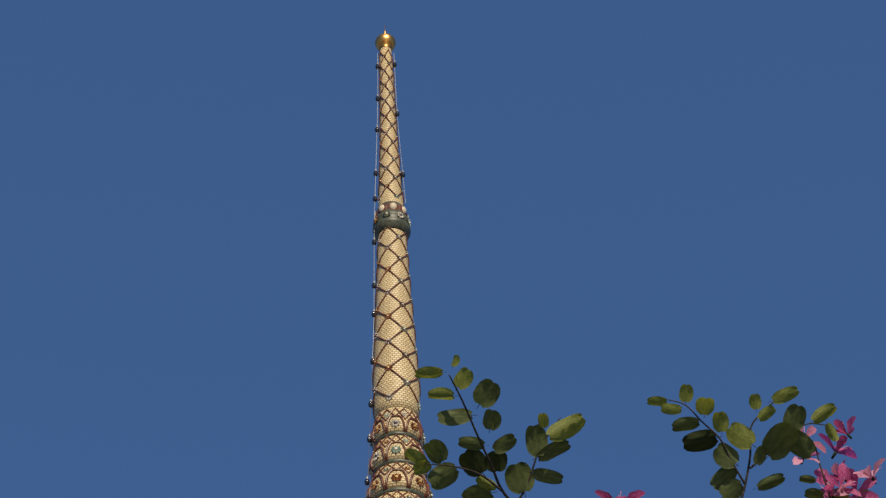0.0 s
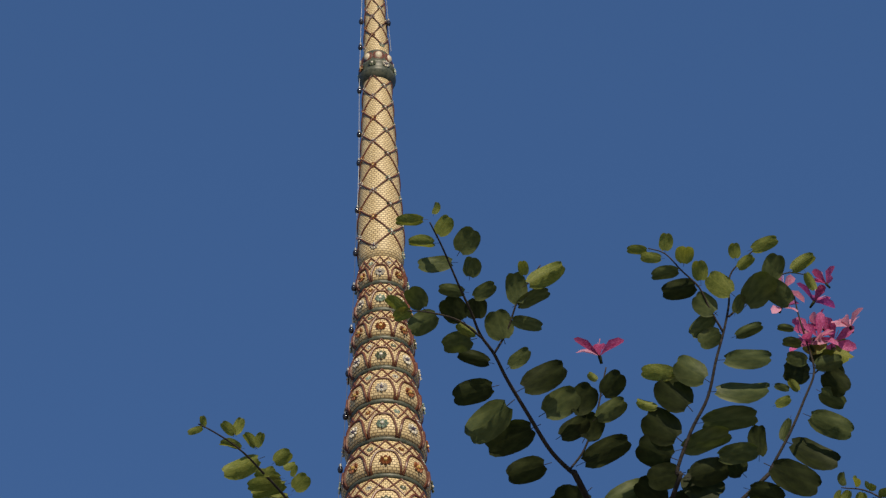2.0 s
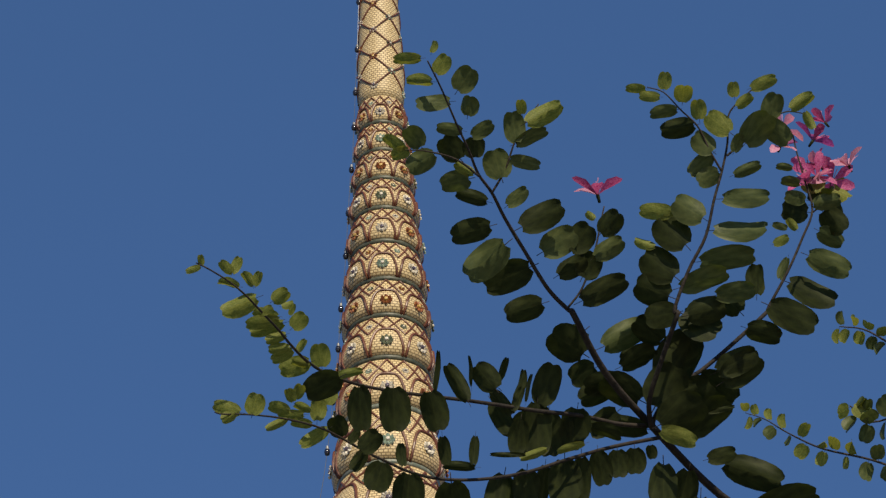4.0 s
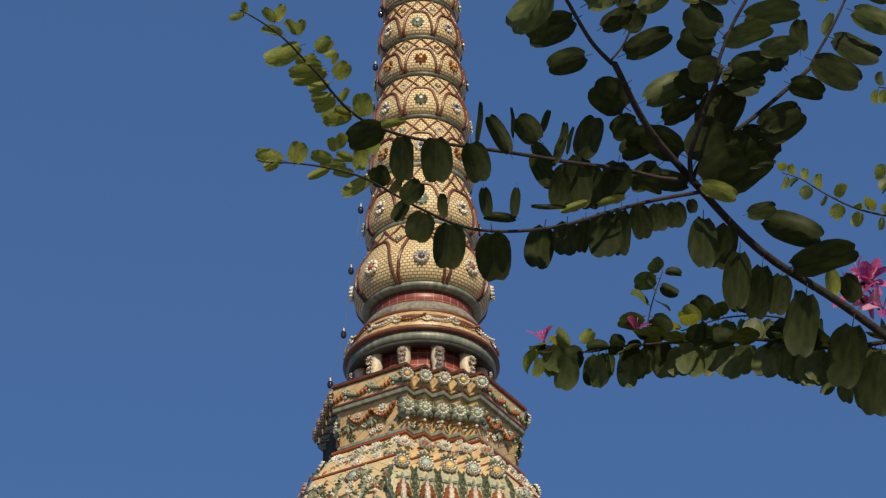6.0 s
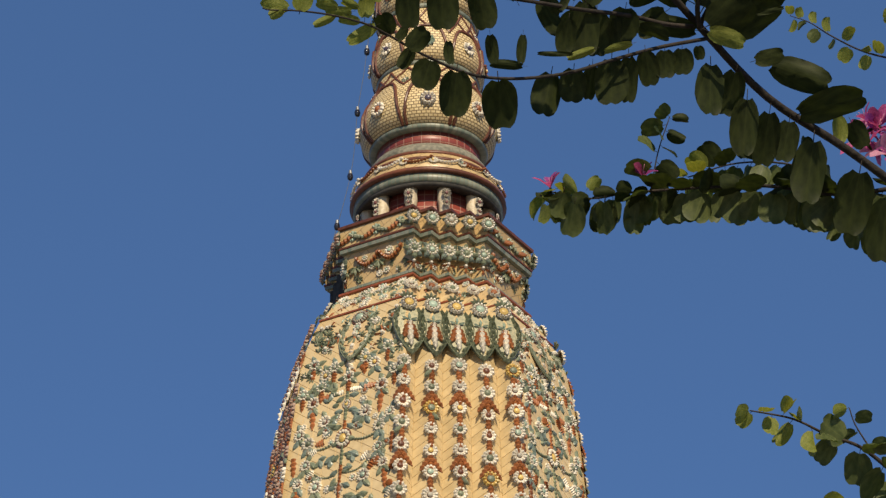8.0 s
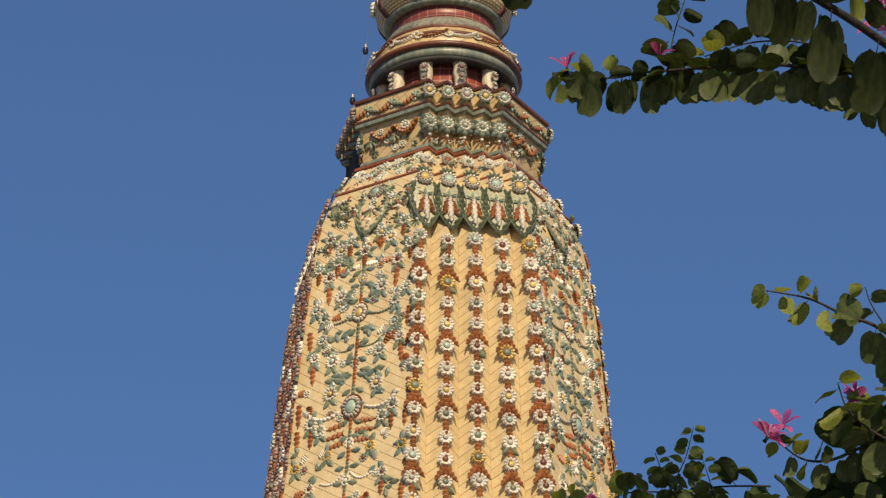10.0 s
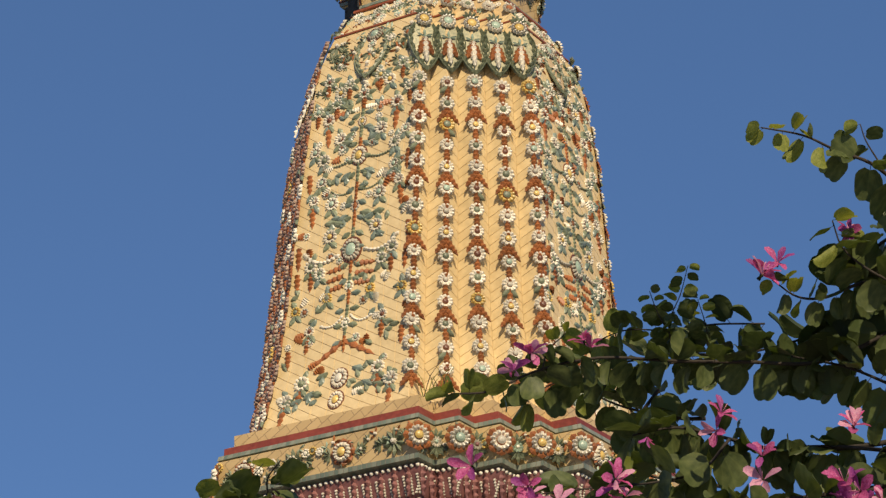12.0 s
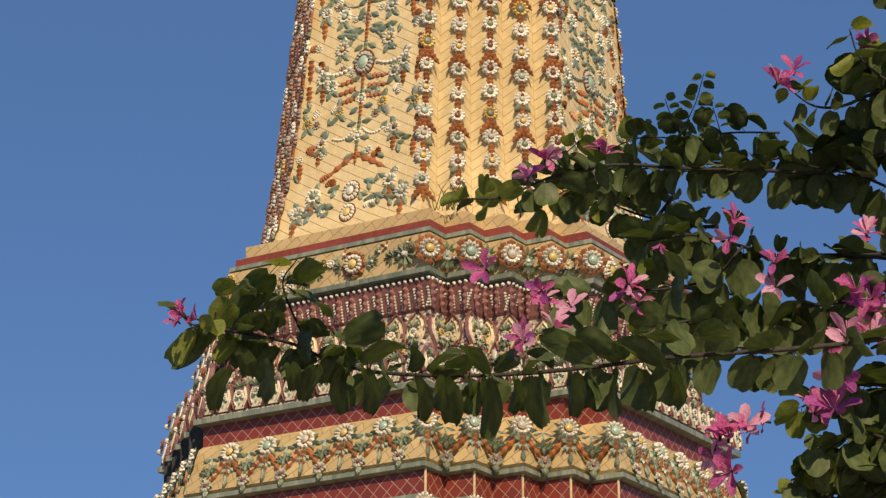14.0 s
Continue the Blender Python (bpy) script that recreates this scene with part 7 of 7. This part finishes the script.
for row in ((0.141, 5.068, 3.071, 0.191, 4.959, 3.078, 0.36, 0),
            (0.284, 5.149, 3.113, 0.171, 5.044, 3.131, 0.35, 0),
            (0.327, 5.171, 3.132, 0.233, 5.063, 3.156, 0.40, 0),
            (0.434, 5.237, 3.127, 0.329, 5.130, 3.157, 0.38, 0),
            (0.466, 5.237, 3.187, 0.373, 5.140, 3.185, 0.34, 0),):
    single_leaf(lower_tree, *row, rt)
for row in ((0.521, 5.262, 3.208, 0.581, 5.159, 3.181, 0.50, 0),
            (-0.478, 4.582, 3.000, -0.554, 4.697, 2.978, 0.42, 0),
            (-0.441, 4.634, 2.949, -0.473, 4.756, 2.914, 0.32, 0),
            (-0.361, 4.648, 3.143, -0.441, 4.770, 3.103, 0.41, 0),
            (-0.314, 4.692, 3.137, -0.248, 4.588, 3.143, 0.41, 0),
            (-0.319, 4.694, 3.117, -0.253, 4.812, 3.123, 0.41, 0),
            (-0.235, 4.792, 3.037, -0.263, 4.914, 3.009, 0.38, 0),
            (-0.222, 4.798, 3.055, -0.133, 4.692, 3.068, 0.44, 0),
            (-0.192, 4.834, 3.019, -0.109, 4.734, 3.012, 0.39, 0),
            (-0.411, 4.649, 2.992, -0.409, 4.772, 2.969, 0.33, 0),
            (-0.325, 4.730, 2.988, -0.326, 4.851, 2.966, 0.27, 0),):
    single_leaf(lower_tree, *row, rt)
for row in ((-0.371, 4.679, 3.018, -0.462, 4.782, 3.033, 0.36, 0),
            (-0.391, 4.649, 3.054, -0.345, 4.767, 3.057, 0.40, 0),
            (-0.277, 4.771, 2.989, -0.306, 4.890, 2.966, 0.33, 0),
            (-0.361, 4.700, 2.979, -0.380, 4.823, 2.947, 0.36, 0),
            (-0.181, 4.845, 3.011, -0.174, 4.973, 2.966, 0.35, 0),):
    single_leaf(lower_tree, *row, rt)
for row in ((-0.226, 4.860, 3.016, -0.226, 4.985, 2.981, 0.37, 0),
            (-0.426, 4.677, 3.041, -0.459, 4.572, 3.030, 0.31, 0),
            (-0.446, 4.663, 3.025, -0.423, 4.787, 3.006, 0.40, 0),
            (-0.301, 4.792, 3.030, -0.353, 4.904, 3.029, 0.31, 0),
            (-0.280, 4.799, 3.067, -0.307, 4.692, 3.068, 0.30, 0),
            (-0.248, 4.824, 3.075, -0.196, 4.941, 3.076, 0.36, 0),
            (-0.466, 4.642, 3.030, -0.509, 4.750, 3.041, 0.27, 0),
            (-0.343, 4.725, 3.125, -0.385, 4.841, 3.116, 0.27, 0),
            (-0.395, 4.683, 3.111, -0.398, 4.574, 3.120, 0.25, 0),
            (-0.505, 4.606, 3.024, -0.546, 4.501, 3.007, 0.20, 0),
            (0.399, 5.265, 3.129, 0.419, 5.392, 3.083, 0.29, 0),):
    single_leaf(lower_tree, *row, rt)
for row in ((0.122, 5.107, 3.066, 0.118, 5.233, 3.026, 0.28, 0),
            (0.021, 5.042, 3.048, 0.024, 5.165, 3.019, 0.19, 0),):
    single_leaf(lower_tree, *row, rt)
blossom(upper_tree, Vector((0.52, 4.59, 5.43)), 0.068, rt, (-0.25, -0.45, 1.0))
for spot in ((0.330, 5.880, 5.138), (0.575, 5.800, 5.124)):
    blossom(middle_tree, Vector(spot), 0.048 * rt.uniform(0.85, 1.2), rt, (-0.2, -0.5, 0.9))
for spot in ((1.166, 5.550, 5.117), (1.132, 5.550, 5.065), (1.187, 5.550, 5.031)):
    blossom(middle_tree, Vector(spot), 0.06 * rt.uniform(0.85, 1.2), rt)
for spot in ((1.15, 5.58, 5.13), (1.18, 5.61, 5.08), (1.14, 5.63, 5.15)):
    for k in range(2):
        blossom(middle_tree, Vector(spot) + Vector((rt.gauss(0, 0.022), rt.gauss(0, 0.022), rt.gauss(0, 0.022))) * k, 0.06 * rt.uniform(0.8, 1.2), rt)
for spot in ((1.02, 4.85, 5.80), (1.12, 4.87, 5.75), (1.19, 4.86, 5.74), (1.10, 4.85, 5.70), (1.10, 4.83, 5.80)):
    for k in range(2):
        blossom(upper_tree, Vector(spot) + Vector((rt.gauss(0, 0.022), rt.gauss(0, 0.022), rt.gauss(0, 0.022))) * k, 0.062 * rt.uniform(0.8, 1.2), rt)
for x, y, z, n, size in ((0.173, 5.900, 3.814, 2, 0.045),
                         (0.216, 5.900, 3.859, 2, 0.050),
                         (0.356, 6.000, 3.933, 2, 0.045),
                         (0.679, 5.900, 3.698, 2, 0.050),
                         (0.813, 6.000, 4.108, 2, 0.052),
                         (0.857, 6.000, 4.139, 1, 0.050),
                         (1.042, 6.000, 4.222, 2, 0.045),
                         (0.986, 5.800, 3.621, 2, 0.050),
                         (0.774, 5.900, 3.586, 2, 0.050)):
    for k in range(n):
        blossom(middle_tree, Vector((x, y, z)) + Vector((rt.gauss(0, 0.35), rt.gauss(0, 0.35), rt.gauss(0, 0.35))) * size * min(k, 2), size * rt.uniform(0.85, 1.15), rt)
for x, y, z, n, size in ((0.194, 5.600, 3.396, 2, 0.045),
                         (0.261, 5.600, 3.378, 1, 0.040),
                         (0.400, 5.700, 3.467, 2, 0.050),
                         (0.423, 5.700, 3.424, 2, 0.045),
                         (0.134, 4.950, 3.108, 2, 0.042),
                         (0.215, 5.500, 3.299, 1, 0.042),
                         (0.974, 5.700, 3.430, 3, 0.060),
                         (0.908, 5.700, 3.312, 3, 0.060),
                         (0.962, 5.700, 3.333, 3, 0.060),
                         (0.593, 5.600, 3.068, 3, 0.058),
                         (0.652, 5.600, 3.095, 3, 0.058),
                         (0.799, 5.550, 3.107, 2, 0.075),
                         (0.575, 5.600, 3.022, 2, 0.050),
                         (0.847, 5.600, 3.154, 1, 0.060),
                         (0.497, 5.900, 3.643, 1, 0.035),
                         (0.064, 5.500, 3.436, 1, 0.055)):
    for k in range(n):
        blossom(lower_tree, Vector((x, y, z)) + Vector((rt.gauss(0, 0.35), rt.gauss(0, 0.35), rt.gauss(0, 0.35))) * size * min(k, 2), size * rt.uniform(0.85, 1.15), rt)
for spot in ((-0.51, 4.51, 3.01), (-0.49, 4.56, 3.02)):
    for k in range(2):
        blossom(lower_tree, Vector(spot) + Vector((rt.gauss(0, 0.012), rt.gauss(0, 0.012), rt.gauss(0, 0.012))) * k, 0.034 * rt.uniform(0.8, 1.2), rt)

for tree in (lower_tree, middle_tree):
    join_rest(tree, "leaf", "foliage", "two-lobed green leaves", lambda o: o.location.y + 0.5 * o.location.x)
